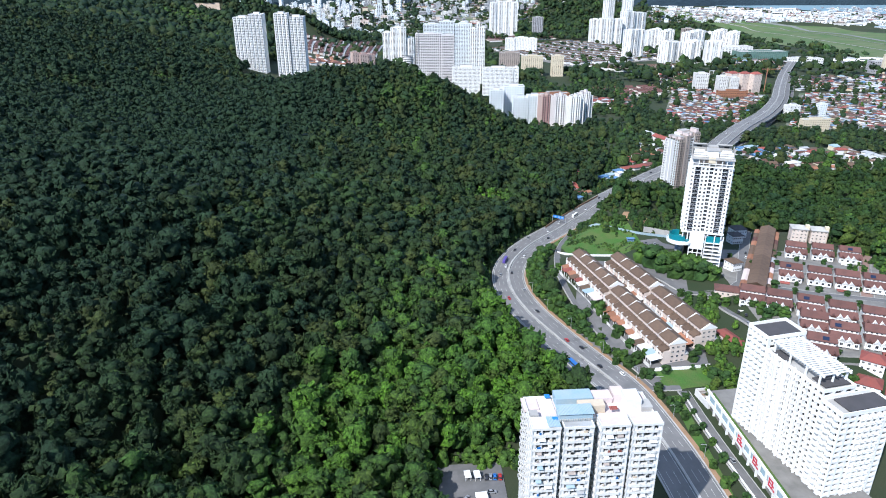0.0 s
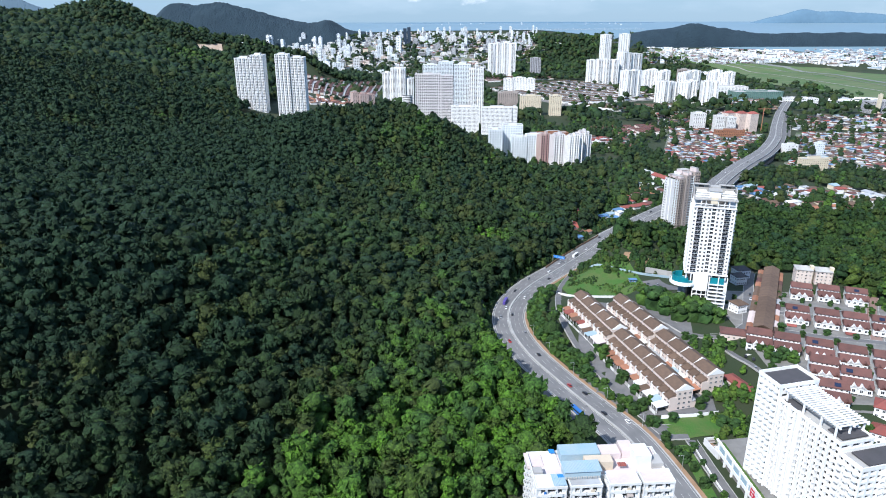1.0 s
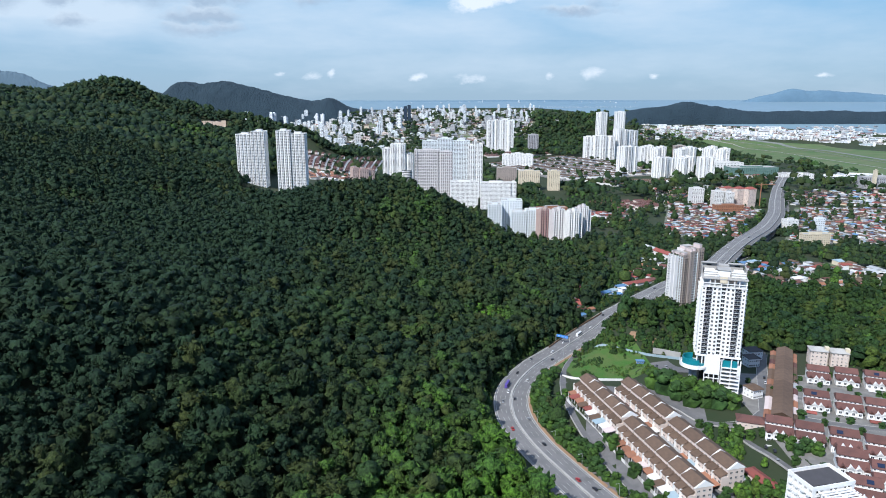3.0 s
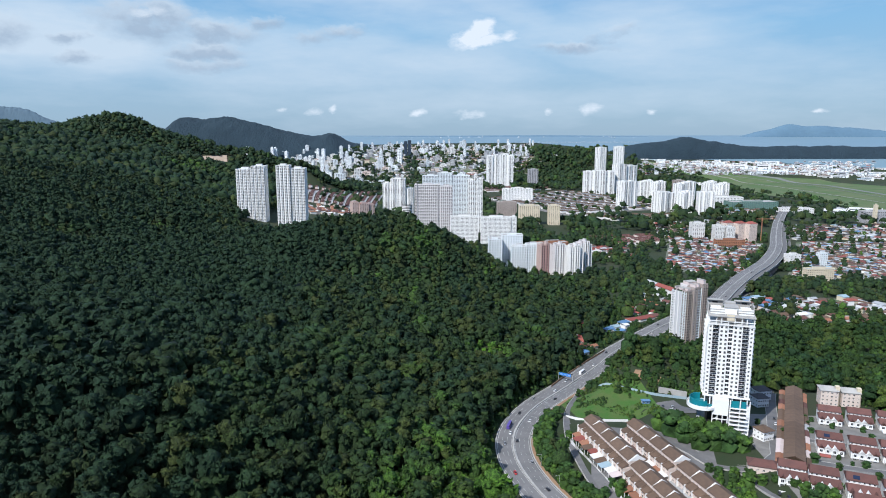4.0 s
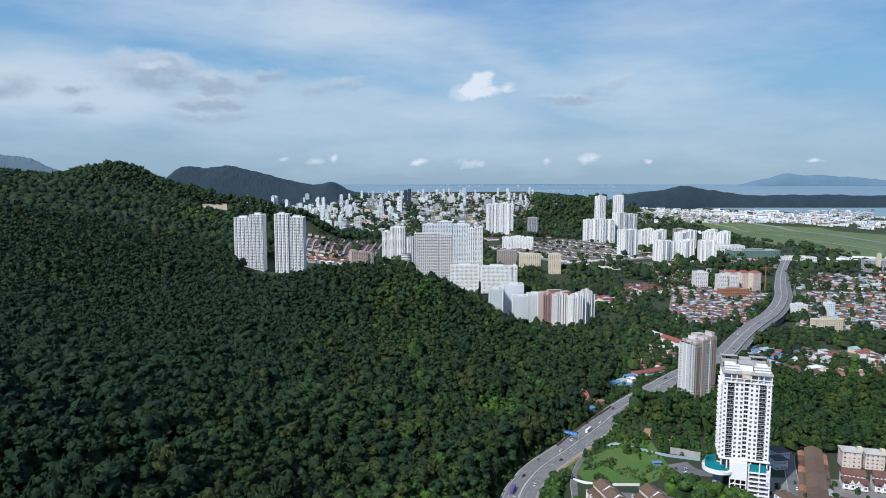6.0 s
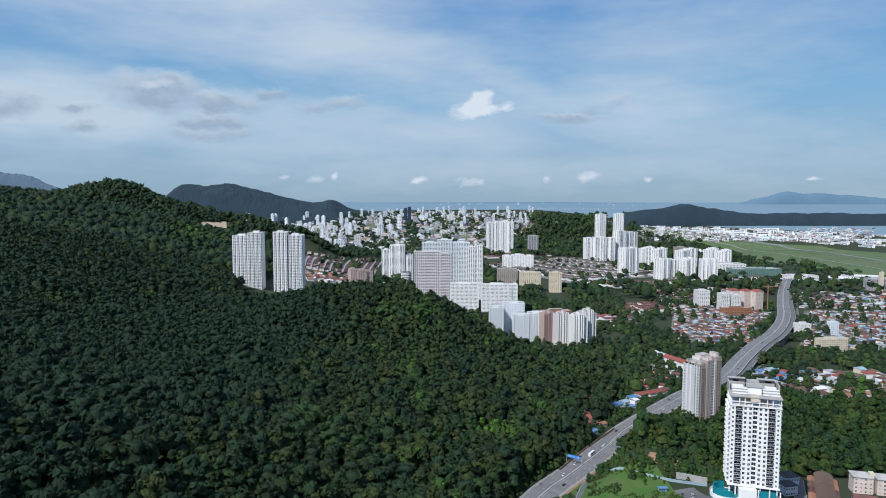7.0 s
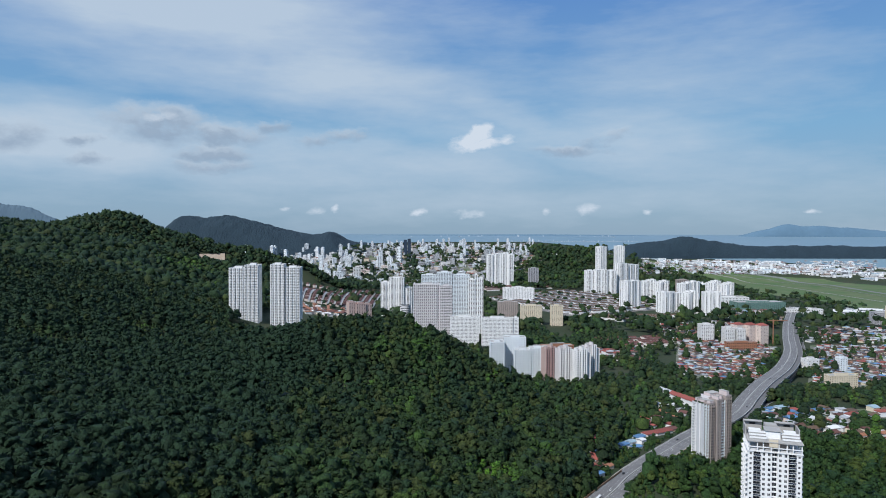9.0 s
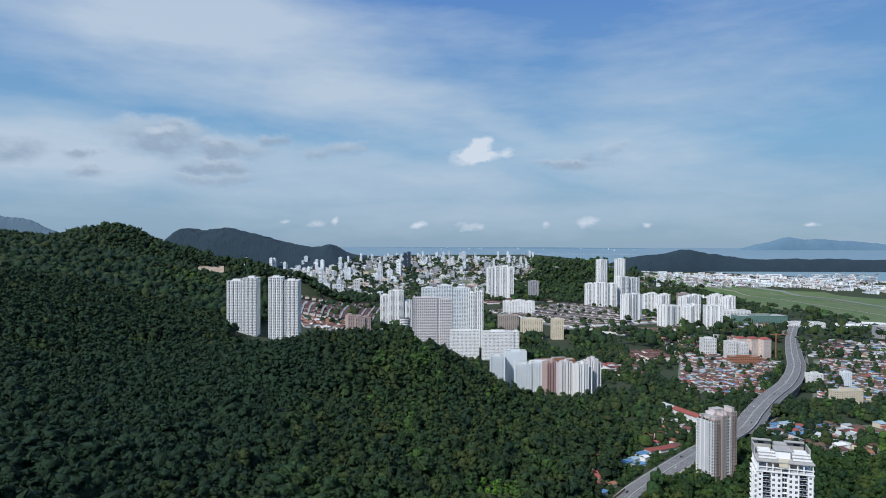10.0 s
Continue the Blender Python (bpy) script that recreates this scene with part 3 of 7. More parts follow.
FACES = {"f": lambda x0, x1, y0, y1, z: (pose(x0, y0, z), x1 - x0), "b": lambda x0, x1, y0, y1, z: (pose(x1, y1, z, 0, 0, 180), x1 - x0),
         "l": lambda x0, x1, y0, y1, z: (pose(x0, y1, z, 0, 0, -90), y1 - y0), "r": lambda x0, x1, y0, y1, z: (pose(x1, y0, z, 0, 0, 90), y1 - y0)}
PANES = {}


def pane_mesh(w, h):
    """A framed window of two lights in one piece; alike windows share it."""
    key = (round(w, 2), round(h, 2))
    if key not in PANES:
        g = facade(w, h, [(0.07, w / 2 - 0.04), (w / 2 + 0.04, w - 0.07)], [(0.07, h - 0.07)], 0.06)
        for k in range(len(g.v) - 8, len(g.v), 4):
            g.f.append((k, k + 1, k + 2, k + 3))
            g.m.append(1)
        PANES[key] = g.mesh("window", ["frame", "glass"])
    return PANES[key]


def block(parent, x0, x1, y0, y1, z0, z1, floors, bays, wall="white", wide=0.55, high=0.52, deep=0.35, glass="glass", roof="concrete", parapet=1.2, windows="", sill=0.28, low=0):
    """A storeyed block: walls with openings round a dark core of glass or black, a roof and a parapet.
    bays: openings along each detailed face, as {"f": 6, "l": 3}; windows: faces whose windows are framed one by one,
    from the floor low up."""
    core = Geo()
    core.box(x0 + deep, x1 - deep, y0 + deep, y1 - deep, z0, z1 - 0.2)
    # Where the core is black, the shade behind the openings is its colour.
    part("glazing", core, glass, parent)
    fh = (z1 - z0) / floors
    rows = [(fh * (k + sill), fh * (k + sill + high)) for k in range(floors)]
    for key in "fblr":
        m, length = FACES[key](x0, x1, y0, y1, z0)
        n = bays.get(key, 0)
        cols = spans(length, n, wide) if n else []
        part("wall", facade(length, z1 - z0, cols, rows if n else [], deep + 0.02), wall, parent, m=m)
        if n and key in windows:
            for k in range(low, floors):
                for a, b in cols:
                    part("window", pane_mesh(b - a, fh * high), None, parent, m=m @ pose(a, deep - 0.15, rows[k][0]))
    r = Geo()
    r.box(x0 + 0.3, x1 - 0.3, y0 + 0.3, y1 - 0.3, z1 - 0.2, z1 + 0.1)
    part("roof", r, roof, parent)
    if parapet:
        ring = Geo()
        o, i = 0.12, 0.28
        top = z1 + parapet
        outer = [(x0 - o, y0 - o), (x1 + o, y0 - o), (x1 + o, y1 + o), (x0 - o, y1 + o)]
        inner = [(x0 + i, y0 + i), (x1 - i, y0 + i), (x1 - i, y1 - i), (x0 + i, y1 - i)]
        ring.v = [(*p, z) for z in (z1 - 0.4, top) for p in outer] + [(*p, z) for z in (z1 - 0.4, top) for p in inner]
        for k in range(4):
            j = (k + 1) % 4
            ring.f += [(k, j, 4 + j, 4 + k), (8 + j, 8 + k, 12 + k, 12 + j), (4 + k, 4 + j, 12 + j, 12 + k), (j, k, 8 + k, 8 + j)]
            ring.m += [0] * 4
        part("parapet", ring, wall, parent)


BALCONY = {}


def balconies(parent, m, length, n, floors, fh, wide=0.7, deep=1.3, wall="white", low=0, solid=True, rise=0.0):
    """Rows of balconies on the face that m places: slab, front and cheeks in one piece, every one a part on one mesh."""
    step = length / n
    w = step * wide / 2
    key = (round(w, 2), deep, wall, solid)
    if key not in BALCONY:
        g = Geo()
        g.box(-w, w, -deep, 0, -0.15, 0.05)
        g.box(-w, w, -deep, -deep + 0.12, 0.05 if solid else 0.85, 1.0)
        g.box(-w, -w + 0.12, -deep + 0.12, 0, 0.05, 1.0 if solid else 2.6)
        g.box(w - 0.12, w, -deep + 0.12, 0, 0.05, 1.0 if solid else 2.6)
        BALCONY[key] = g.mesh("balcony", wall)
    for k in range(low, floors):
        for i in range(n):
            part("balcony", BALCONY[key], None, parent, m=m @ pose((i + 0.5) * step, 0, rise + k * fh))


def slab_box(name, parent, box, mat, label=""):
    g = Geo()
    g.box(*box)
    return part(name, g, mat, parent, label)


def lift_house(parent, x0, x1, y0, y1, z0, h, wall="white"):
    slab_box("lift_house", parent, (x0, x1, y0, y1, z0, z0 + h), wall)
    slab_box("lift_house_roof", parent, (x0 - 0.3, x1 + 0.3, y0 - 0.3, y1 + 0.3, z0 + h, z0 + h + 0.25), "concrete")


def rib_bay(parent, x, half, y0, y1, z0, z1, fh, wall):
    """A proud stack of rooms in one part: cheeks, a broad window on every floor, a black core as the rooms' shade, and
    a cap.
    """
    n = int((z1 - z0) / fh)
    g = facade(2 * half, z1 - z0, [(half * 0.4, half * 1.6)], [(fh * (k + 0.30), fh * (k + 0.84)) for k in range(n)], 0.7)
    g.box(0.3, 2 * half - 0.3, 0.7, y1 - y0, 0, z1 - z0 - 0.2, 1)
    for u in (0, 2 * half - 0.29):
        g.box(u, u + 0.29, 0.01, y1 - y0, 0, z1 - z0)
    g.box(-0.2, 2 * half + 0.2, -0.2, y1 - y0, z1 - z0, z1 - z0 + 0.4)
    part("bay", g, [wall, "black"], parent, m=pose(x - half, y0, z0))


def simple_tower(name, label, x, y, w, d, z0, h, floors, bx, by, turn=0.0, wall="white", wide=0.55, high=0.5, steps=(), group="", fins=0, side=None, roof="concrete", gable="", wall2=None, deep=1.1, ribs=()):
    """A tower of one block or of stepped wings; steps: (from, to, extra floors, set back); fins: proud upright ribs on its front."""
    b = thing(name, pose(x, y, z0, 0, 0, turn), label, "building", group)
    TAKEN.append((x, y + d / 2, max(w, d) * 0.62))
    fh = h / floors
    side = side or ("l" if x > 0 else "r")
    for s0, s1, rise, back in steps or ((0, 1, 0, 0),):
        n = max(1, round(bx * (s1 - s0)))
        k = floors + rise
        xa, xb = -w / 2 + s0 * w, -w / 2 + s1 * w
        # Black core: deepens the shade in the window openings by colour.
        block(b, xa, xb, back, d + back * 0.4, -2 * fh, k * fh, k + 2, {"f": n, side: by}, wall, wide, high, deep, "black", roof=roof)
        for i in range(fins and n + 1):
            u = xa + (xb - xa) * i / n
            slab_box("fin", b, (u - 0.45, u + 0.45, back - fins, back - 0.01, -2 * fh, k * fh + 1), wall2 or wall)
        for u, half, out in ribs:
            if s0 <= u < s1:
                rib_bay(b, -w / 2 + u * w, half * w, back - out, back - 0.02, -2 * fh, k * fh + 0.8, fh, wall2 or wall)
        if gable:
            g = Geo()
            g.gable(xa - 0.5, xb + 0.5, back - 0.5, d + back * 0.4 + 0.5, k * fh + 1.2, 5, hip=(xb - xa) * 0.3)
            part("pitched_roof", g, gable, b)
        else:
            c = (xa + xb) / 2
            lift_house(b, c - (xb - xa) * 0.22, c + (xb - xa) * 0.22, back + d * 0.3, back + d * 0.65, k * fh + 0.1, 4.2, wall)
    return b

# ---- apartment tower with a pool deck, at the bend of the road ----
def pool_tower():
    b = thing("apartment_tower", pose(204.8, 490, 32, 0, 0, -18), "new white high-rise with dark windows, open crown and teal pool deck", "building")
    fh, n, z0 = 3.1, 17, 28.4
    z1 = z0 + n * fh
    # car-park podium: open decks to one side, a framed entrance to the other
    # A black box fills the inside as the shade between the decks.
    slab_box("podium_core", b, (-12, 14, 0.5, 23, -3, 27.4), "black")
    for k in range(8):
        z = -0.6 + k * 3.1
        slab_box("podium_slab", b, (2.5, 16, -4.5, 23.5, z, z + 0.35), "white")
        if k < 6:
            slab_box("podium_rail", b, (2.5, 16, -4.5, -4.25, z + 0.35, z + 1.35), "white")
    for x in (2.5, 9, 15.3):
        for y in (-4.2, 8, 22):
            slab_box("column", b, (x, x + 0.7, y, y + 0.7, -3, 27.6), "white")
    slab_box("entrance_block", b, (-9, 1.8, -4.6, 0.4, 15.5, 27.2), "white", "plain white block over the entrance")
    for x in (-9, -5.6, -2.2, 1.2):
        slab_box("column", b, (x, x + 0.6, -4.4, -3.8, -3, 15.4), "white")
    for k in range(4):
        slab_box("entrance_beam", b, (-9, 1.8, -4.5, -3.9, 1.0 + k * 3.7, 1.5 + k * 3.7), "white")
        brace = slab_box("brace", b, (0, 4.4, -0.12, 0.12, 0, 0.3), "white")
        brace.matrix_basis = pose(-8.6 + 2.4 * (k % 3), -4.15, 1.3 + k * 3.2, 0, -42 if k % 2 else 42, 0)
    slab_box("glass_front", b, (2.6, 13.5, -2.6, -2.3, 20.8, 26.6), "teal", "teal glass wall of the pool terrace")
    slab_box("wing_wall", b, (13.6, 15.6, -4.5, -3.9, 14, 24), "white")
    # curved pool deck on a stalk
    stalk = Geo()
    stalk.cylinder(-16, 1, 3.0, -4, 19.2, 18)
    part("stalk", stalk, "grey", b)
    deck = Geo()
    deck.cylinder(-16, 1, 10.2, 19.2, 20.9, 32)
    part("pool_deck", deck, "white", b, "curved white pool deck")
    rim, fall = Geo(), Geo()
    for i in range(22):
        a0, a1 = math.radians(95 + i * 9), math.radians(95 + (i + 1) * 9)
        for g, r0, r1, za, zb in ((rim, 10.2, 9.9, 20.9, 22.3), (fall, 8.4, 7.9, 20.9, 25.8)):
            p0, p1 = (-16 + r0 * math.cos(a0), 1 + r0 * math.sin(a0)), (-16 + r0 * math.cos(a1), 1 + r0 * math.sin(a1))
            q0, q1 = (-16 + r1 * math.cos(a0), 1 + r1 * math.sin(a0)), (-16 + r1 * math.cos(a1), 1 + r1 * math.sin(a1))
            g.face([(*p0, za), (*p1, za), (*p1, zb), (*p0, zb)])
            g.face([(*p0, zb), (*p1, zb), (*q1, zb), (*q0, zb)])
            g.face([(*q1, za), (*q0, za), (*q0, zb), (*q1, zb)])
    part("balustrade", rim, "white", b)
    part("glass_screen", fall, "teal", b, "curved teal glass screen")
    pool = Geo()
    pool.cylinder(-16, 1, 7.8, 20.95, 21.2, 28)
    part("swimming_pool", pool, "teal", b, "teal curved swimming pool")
    # transfer storey and belt
    for x in (-14.6, -11, -5, 4, 9.6, 13.9):
        slab_box("column", b, (x, x + 0.8, 0.2, 1.2, 20, z0 - 0.8), "white")
    slab_box("belt", b, (-15.8, 15.8, -0.9, 24.6, z0 - 0.8, z0), "white", "white belt slab")
    # shaft: smooth white strips with small windows, dark balcony recesses, a dark slot in the middle
    for xa, xb, back, bays, wide, high, deep in ((-15, -12, 0, 1, 0.42, 0.5, 0.7), (-12, -7.6, 2.0, 1, 0.9, 0.8, 0.3), (-7.6, -1.6, 0, 2, 0.5, 0.6, 0.7), (-1.6, 1.6, 1.6, 1, 0.8, 0.7, 0.4),
                                                (1.6, 7.6, 0, 2, 0.5, 0.6, 0.7), (7.6, 12, 2.0, 1, 0.9, 0.8, 0.3), (12, 15, 0, 1, 0.42, 0.5, 0.7)):
        faces = {"f": bays}
        if xa == -15:
            faces["l"] = 6
        if xb == 15:
            faces["r"] = 6
        # Black cores put the shade of windows and recesses into the colour.
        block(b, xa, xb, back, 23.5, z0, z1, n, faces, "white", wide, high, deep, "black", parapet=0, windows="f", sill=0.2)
    rail = Geo()
    rail.box(-2.15, 2.15, -1.9, 0.0, -0.16, 0.04, 0)
    rail.box(-2.15, 2.15, -1.9, -1.82, 0.14, 1.1, 1)
    rail.box(-2.15, 2.15, -1.93, -1.79, 1.1, 1.18, 0)
    rail = rail.mesh("balcony", ["white", "dark_glass"])
    slot = Geo()
    slot.box(-1.55, 1.55, -0.5, 0.0, -0.15, 0.05)
    slot = slot.mesh("ledge", "white")
    for k in range(n):
        for x in (-9.8, 9.8):
            part("balcony", rail, None, b, m=pose(x, 2.0, z0 + k * fh + 0.16))
        part("ledge", slot, None, b, m=pose(0, 1.6, z0 + k * fh + 0.1))
    balconies(b, pose(-15, 23, z0, 0, 0, -90), 22, 3, n, fh, 0.5, 1.6, "white", rise=0.3)
    balconies(b, pose(15, 1, z0, 0, 0, 90), 22, 2, n, fh, 0.35, 1.4, "white", rise=0.3)
    # open storey, brim and roof terraces
    slab_box("floor_edge", b, (-15.6, 15.6, -0.6, 24.2, z1, z1 + 0.5), "white")
    for x in (-15, -10.2, -6.9, -2.4, 1.8, 6.3, 9.6, 14.4):
        slab_box("column", b, (x, x + 0.6, -0.3, 0.3, z1 + 0.5, z1 + 6.2), "white")
        slab_box("column", b, (x, x + 0.6, 23, 23.6, z1 + 0.5, z1 + 6.2), "white")
    for y in (6, 12, 18):
        for x in (-15, 14.4):
            slab_box("column", b, (x, x + 0.6, y, y + 0.6, z1 + 0.5, z1 + 6.2), "white")
    slab_box("core_wall", b, (-9, 9, 5, 19, z1 + 0.5, z1 + 6.2), "taupe")
    slab_box("ring_beam", b, (-15.3, 15.3, -0.5, -0.31, z1 + 2.7, z1 + 3.3), "white")
    slab_box("front_panel", b, (-3.4, 1.6, -1.0, -0.6, z1 + 3.6, z1 + 8.2), "cream", "olive-beige panel over the middle")
    slab_box("brim", b, (-15.6, 15.6, -1.3, 24.6, z1 + 6.2, z1 + 6.9), "concrete", "overhanging concrete brim")
    for s in (-1, 1):
        xa, xb = (-14, -4.5) if s < 0 else (4.5, 14)
        for k in range(3):
            slab_box("terrace_step", b, (xa, xb, 1.5 + 2.6 * k, 4.1 + 2.6 * k - 0.01, z1 + 6.9, z1 + 7.9 + 1.1 * k), "concrete")
            slab_box("terrace_rail", b, (xa - 0.3, xb + 0.3, 1.2 + 2.6 * k, 1.4 + 2.6 * k, z1 + 7.7 + 1.1 * k, z1 + 8.7 + 1.1 * k), "white")
        slab_box("roof_box", b, (s * 10 - 3.4, s * 10 + 3.4, 11, 15, z1 + 6.9, z1 + 10.4), "white")
        # grey screen walls round the back, a black bar on each for its slot
        slab_box("screen_wall", b, (xa - 1.5, xb, 22.8, 23.6, z1 + 6.9, z1 + 13.0), "concrete")
        slab_box("screen_slot", b, (s * 10 - 1.8, s * 10 + 1.8, 22.6, 22.79, z1 + 10.6, z1 + 11.8), "black")
        slab_box("screen_wall", b, (s * 15.2 - 0.35, s * 15.2 + 0.35, 11, 22.7, z1 + 6.9, z1 + 12.2), "concrete")
        slab_box("screen_top", b, (xa - 1.6, xb, 20.4, 23.7, z1 + 13.0, z1 + 13.4), "concrete")
    slab_box("stair_head", b, (-4.4, 3.8, 6, 14, z1 + 6.9, z1 + 11.6), "white")
    slab_box("stair_roof", b, (-5.0, 4.4, 5.2, 15, z1 + 11.6, z1 + 12.0), "concrete")
    slab_box("plant_room", b, (-3.6, 3.6, 16, 22, z1 + 6.9, z1 + 12.8), "concrete")


pool_tower()


# ---- taupe tower with pool and tennis court beside the road ----
def taupe_tower():
    b = thing("apartment_tower", pose(277.4, 767, 4, 0, 0, -67), "grey and taupe apartment tower with balconies beside the road", "building")
    fh = 3.1
    for xa, xb, ya, yb, k, wall, faces, framed in (
            (-24, -19, 0, 12, 20, "pale_render", {"f": 2, "l": 4}, ""), (-19, -8, 0.9, 12, 20, "pale_render", {"f": 4}, "f"), (-8, 0, 0, 9, 21, "taupe", {"f": 2, "r": 3}, ""),
            (-10, 1.6, 9, 15, 22, "taupe", {"r": 1}, "r"), (-10, 0, 15, 21, 22, "taupe", {"r": 2}, ""), (-12, 1.2, 21, 29, 23, "taupe", {"r": 3}, ""), (-24, -12, 12, 29, 22, "wall_pale_pink", {"l": 5, "b": 5}, "")):
        # The openings' shade comes from the core's black.
        block(b, xa, xb, ya, yb, -3, k * fh, k + 1, faces, wall, 0.72 if len(framed) == 0 else 0.3, 0.62, 0.9, "black", windows=framed, roof="roof_pink", low=7, parapet=1.4)
        lift_house(b, xa + 1.5, xb - 1.5, ya + 2.5, yb - 2, k * fh + 0.1, 3.0 + (k % 3), "roof_pink")
    balconies(b, pose(-24, 0, 0), 5, 1, 20, fh, 0.92, 1.2, "white", 3, False)
    balconies(b, pose(-7.6, 0, 0), 7.4, 2, 21, fh, 0.86, 1.2, "pale", 3, False)
    balconies(b, pose(0, 0.6, 0, 0, 0, 90), 7.6, 1, 21, fh, 0.7, 1.2, "taupe", 3, False)
    balconies(b, pose(0, 15.3, 0, 0, 0, 90), 5.4, 1, 22, fh, 0.92, 1.3, "pale", 3, False)
    balconies(b, pose(1.2, 21.3, 0, 0, 0, 90), 7.4, 2, 23, fh, 0.8, 1.2, "taupe", 3, False)
    for x in (-19, -13.5, -8):
        slab_box("pilaster", b, (x - 0.5, x + 0.5, 0.1, 0.89, -3, 20 * fh + 1.5), "white")
    for x, y in ((-23, 1.5), (-18, 2), (-14, 2), (-11, 2), (-23, 6)):
        g = Geo()
        for i in range(6):
            g.box(x + i * 0.45, x + i * 0.45 + 0.4, y, y + 1.0, 20 * fh + 0.12, 20 * fh + 2.0 + 0.4 * (i % 3))
        part("planter", g, "leaf", b, "planting on the roof edge")


taupe_tower()
court = thing("tennis_court", pose(300, 747, land_at(300, 747) + 0.3, 0, 0, 25), "green tennis court in a red surround behind the tower", "court")
slab_box("surround", court, (-12, 12, -9, 9, -3, 0.0), "court_red")
slab_box("playing_area", court, (-8, 8, -5, 5, 0.004, 0.03), "court_green")
pool = thing("swimming_pool", pose(312, 770, land_at(312, 770) + 0.4, 0, 0, 25), "teal swimming pool with a pale paved edge", "pool")
slab_box("edge", pool, (-9, 9, -6, 6, -3, 0.0), "roof_white")
slab_box("water", pool, (-7, 7, -4, 4, 0.004, 0.05), "teal")


# ---- old apartment block under the camera ----
def old_block():
    b = thing("apartment_block", pose(30.5, 188, 28, 0, 0, 4), "stained white apartment block with patched roofs and cluttered balconies", "building")
    fh, n = 3.04, 25
    H = n * fh
    rng = random.Random(7)
    wings = ((0, 10.2), (11.4, 22), (24.5, 35), (36, 46.6))
    block(b, 0.5, 46, 6, 20, 0, H - 1.5, n, {"f": 14, "l": 4}, "stained", 0.4, 0.5, roof="roof_pink")
    for i, (xa, xb) in enumerate(wings):
        # Black behind the open balconies stands for their shaded insides.
        block(b, xa, xb, 0, 6.5, 0, H, n, {"f": 3, "l": 2, "r": 2}, "stained", 0.8, 0.7, 1.6, "black", roof=("roof_white", "metal_grey", "roof_pink", "roof_pink")[i], parapet=0.5, sill=0.22)
        balconies(b, pose(xa + 1.4, 0, 0), xb - xa - 2.8, 2, n, fh, 0.96, 0.45, "stained", 11)
        for k in range(11, n):
            for j in range(2):
                if rng.random() < 0.35:
                    c = rng.choice(("roof_white", "metal_grey", "stained", "taupe", "metal_pale", "grey", "stained"))
                    u = xa + 1.6 + j * (xb - xa - 2.8) / 2 + rng.uniform(0, 0.8)
                    g = Geo()
                    d, w = rng.uniform(0.5, 1.1), rng.uniform(1.6, 3.2)
                    z = k * fh + 2.45
                    g.face([(u, -0.45 - d, z - 0.45), (u + w, -0.45 - d, z - 0.45), (u + w, -0.1, z + 0.05), (u, -0.1, z + 0.05)])
                    g.face([(u, -0.1, z), (u + w, -0.1, z), (u + w, -0.45 - d, z - 0.5), (u, -0.45 - d, z - 0.5)])
                    part("awning", g, c, b)
                if rng.random() < 0.5:
                    c = rng.choice(("tile_red", "car_blue", "taupe", "beige", "car_white", "grey", "black"))
                    u = xa + 1.8 + j * (xb - xa - 2.8) / 2 + rng.uniform(0, 1.6)
                    slab_box("laundry", b, (u, u + rng.uniform(0.6, 1.6), -0.3, -0.15, k * fh + 1.0, k * fh + 1.9), c)
    balconies(b, pose(0.5, 20, 0, 0, 0, -90), 13, 3, n, fh, 0.55, 0.9, "stained", 13)
    for x0, x1, y0, y1, z0, z1, c in ((-0.5, 5.2, 13, 20.5, -0.4, 0.6, "roof_pink"), (5.6, 10.6, 12, 20.5, -0.4, 0.8, "roof_white"), (11.5, 25.5, 14.5, 20.6, 0.0, 3.4, "metal_pale"), (19, 28.5, 9.5, 13.5, -0.4, 3.6, "beige"),
                                      (26, 33, 15, 20.6, -0.3, 2.6, "roof_pink"), (33.5, 38, 15.5, 21.5, -0.3, 3.4, "roof_pink"), (36.5, 42, 10, 17, -0.3, 5.0, "stained"), (42, 46, 9, 14, -0.3, 2.4, "concrete"),
                                      (0.6, 3.6, 7, 10, -0.3, 2.6, "concrete")):
        slab_box("roof_shed", b, (x0, x1, y0, y1, H - 1.6 + z0, H - 1.6 + z1), c)
    for x0, x1, y0, y1, z, c in ((9.8, 22.8, 3.2, 9.2, H + 3.2, "metal_pale"), (5.8, 10.4, 0.2, 6.0, H + 0.7, "metal_pale"), (30, 33, 8.5, 10.5, H + 0.6, "tile_red"), (8, 10, 4, 5.4, H + 0.85, "sign_blue"), (8.2, 10.4, 18, 20, H + 0.2, "sign_blue")):
        g = Geo()
        for i in range(int((x1 - x0) / 0.5)):
            u = x0 + i * 0.5
            g.face([(u, y0, z), (u + 0.25, y0, z + 0.08), (u + 0.25, y1, z + 0.28), (u, y1, z + 0.2)])
            g.face([(u + 0.25, y0, z + 0.08), (u + 0.5, y0, z), (u + 0.5, y1, z + 0.2), (u + 0.25, y1, z + 0.28)])
        part("sheet_roof", g, c, b, "corrugated sheet roofing")
    slab_box("tank_room", b, (10.2, 22.4, 3.8, 8.8, H, H + 3.1), "metal_pale")
    for i in range(14):
        slab_box("vent", b, (10.4 + i * 0.85, 10.9 + i * 0.85, 3.4, 3.78, H + 0.4, H + 1.1), "concrete")


old_block()


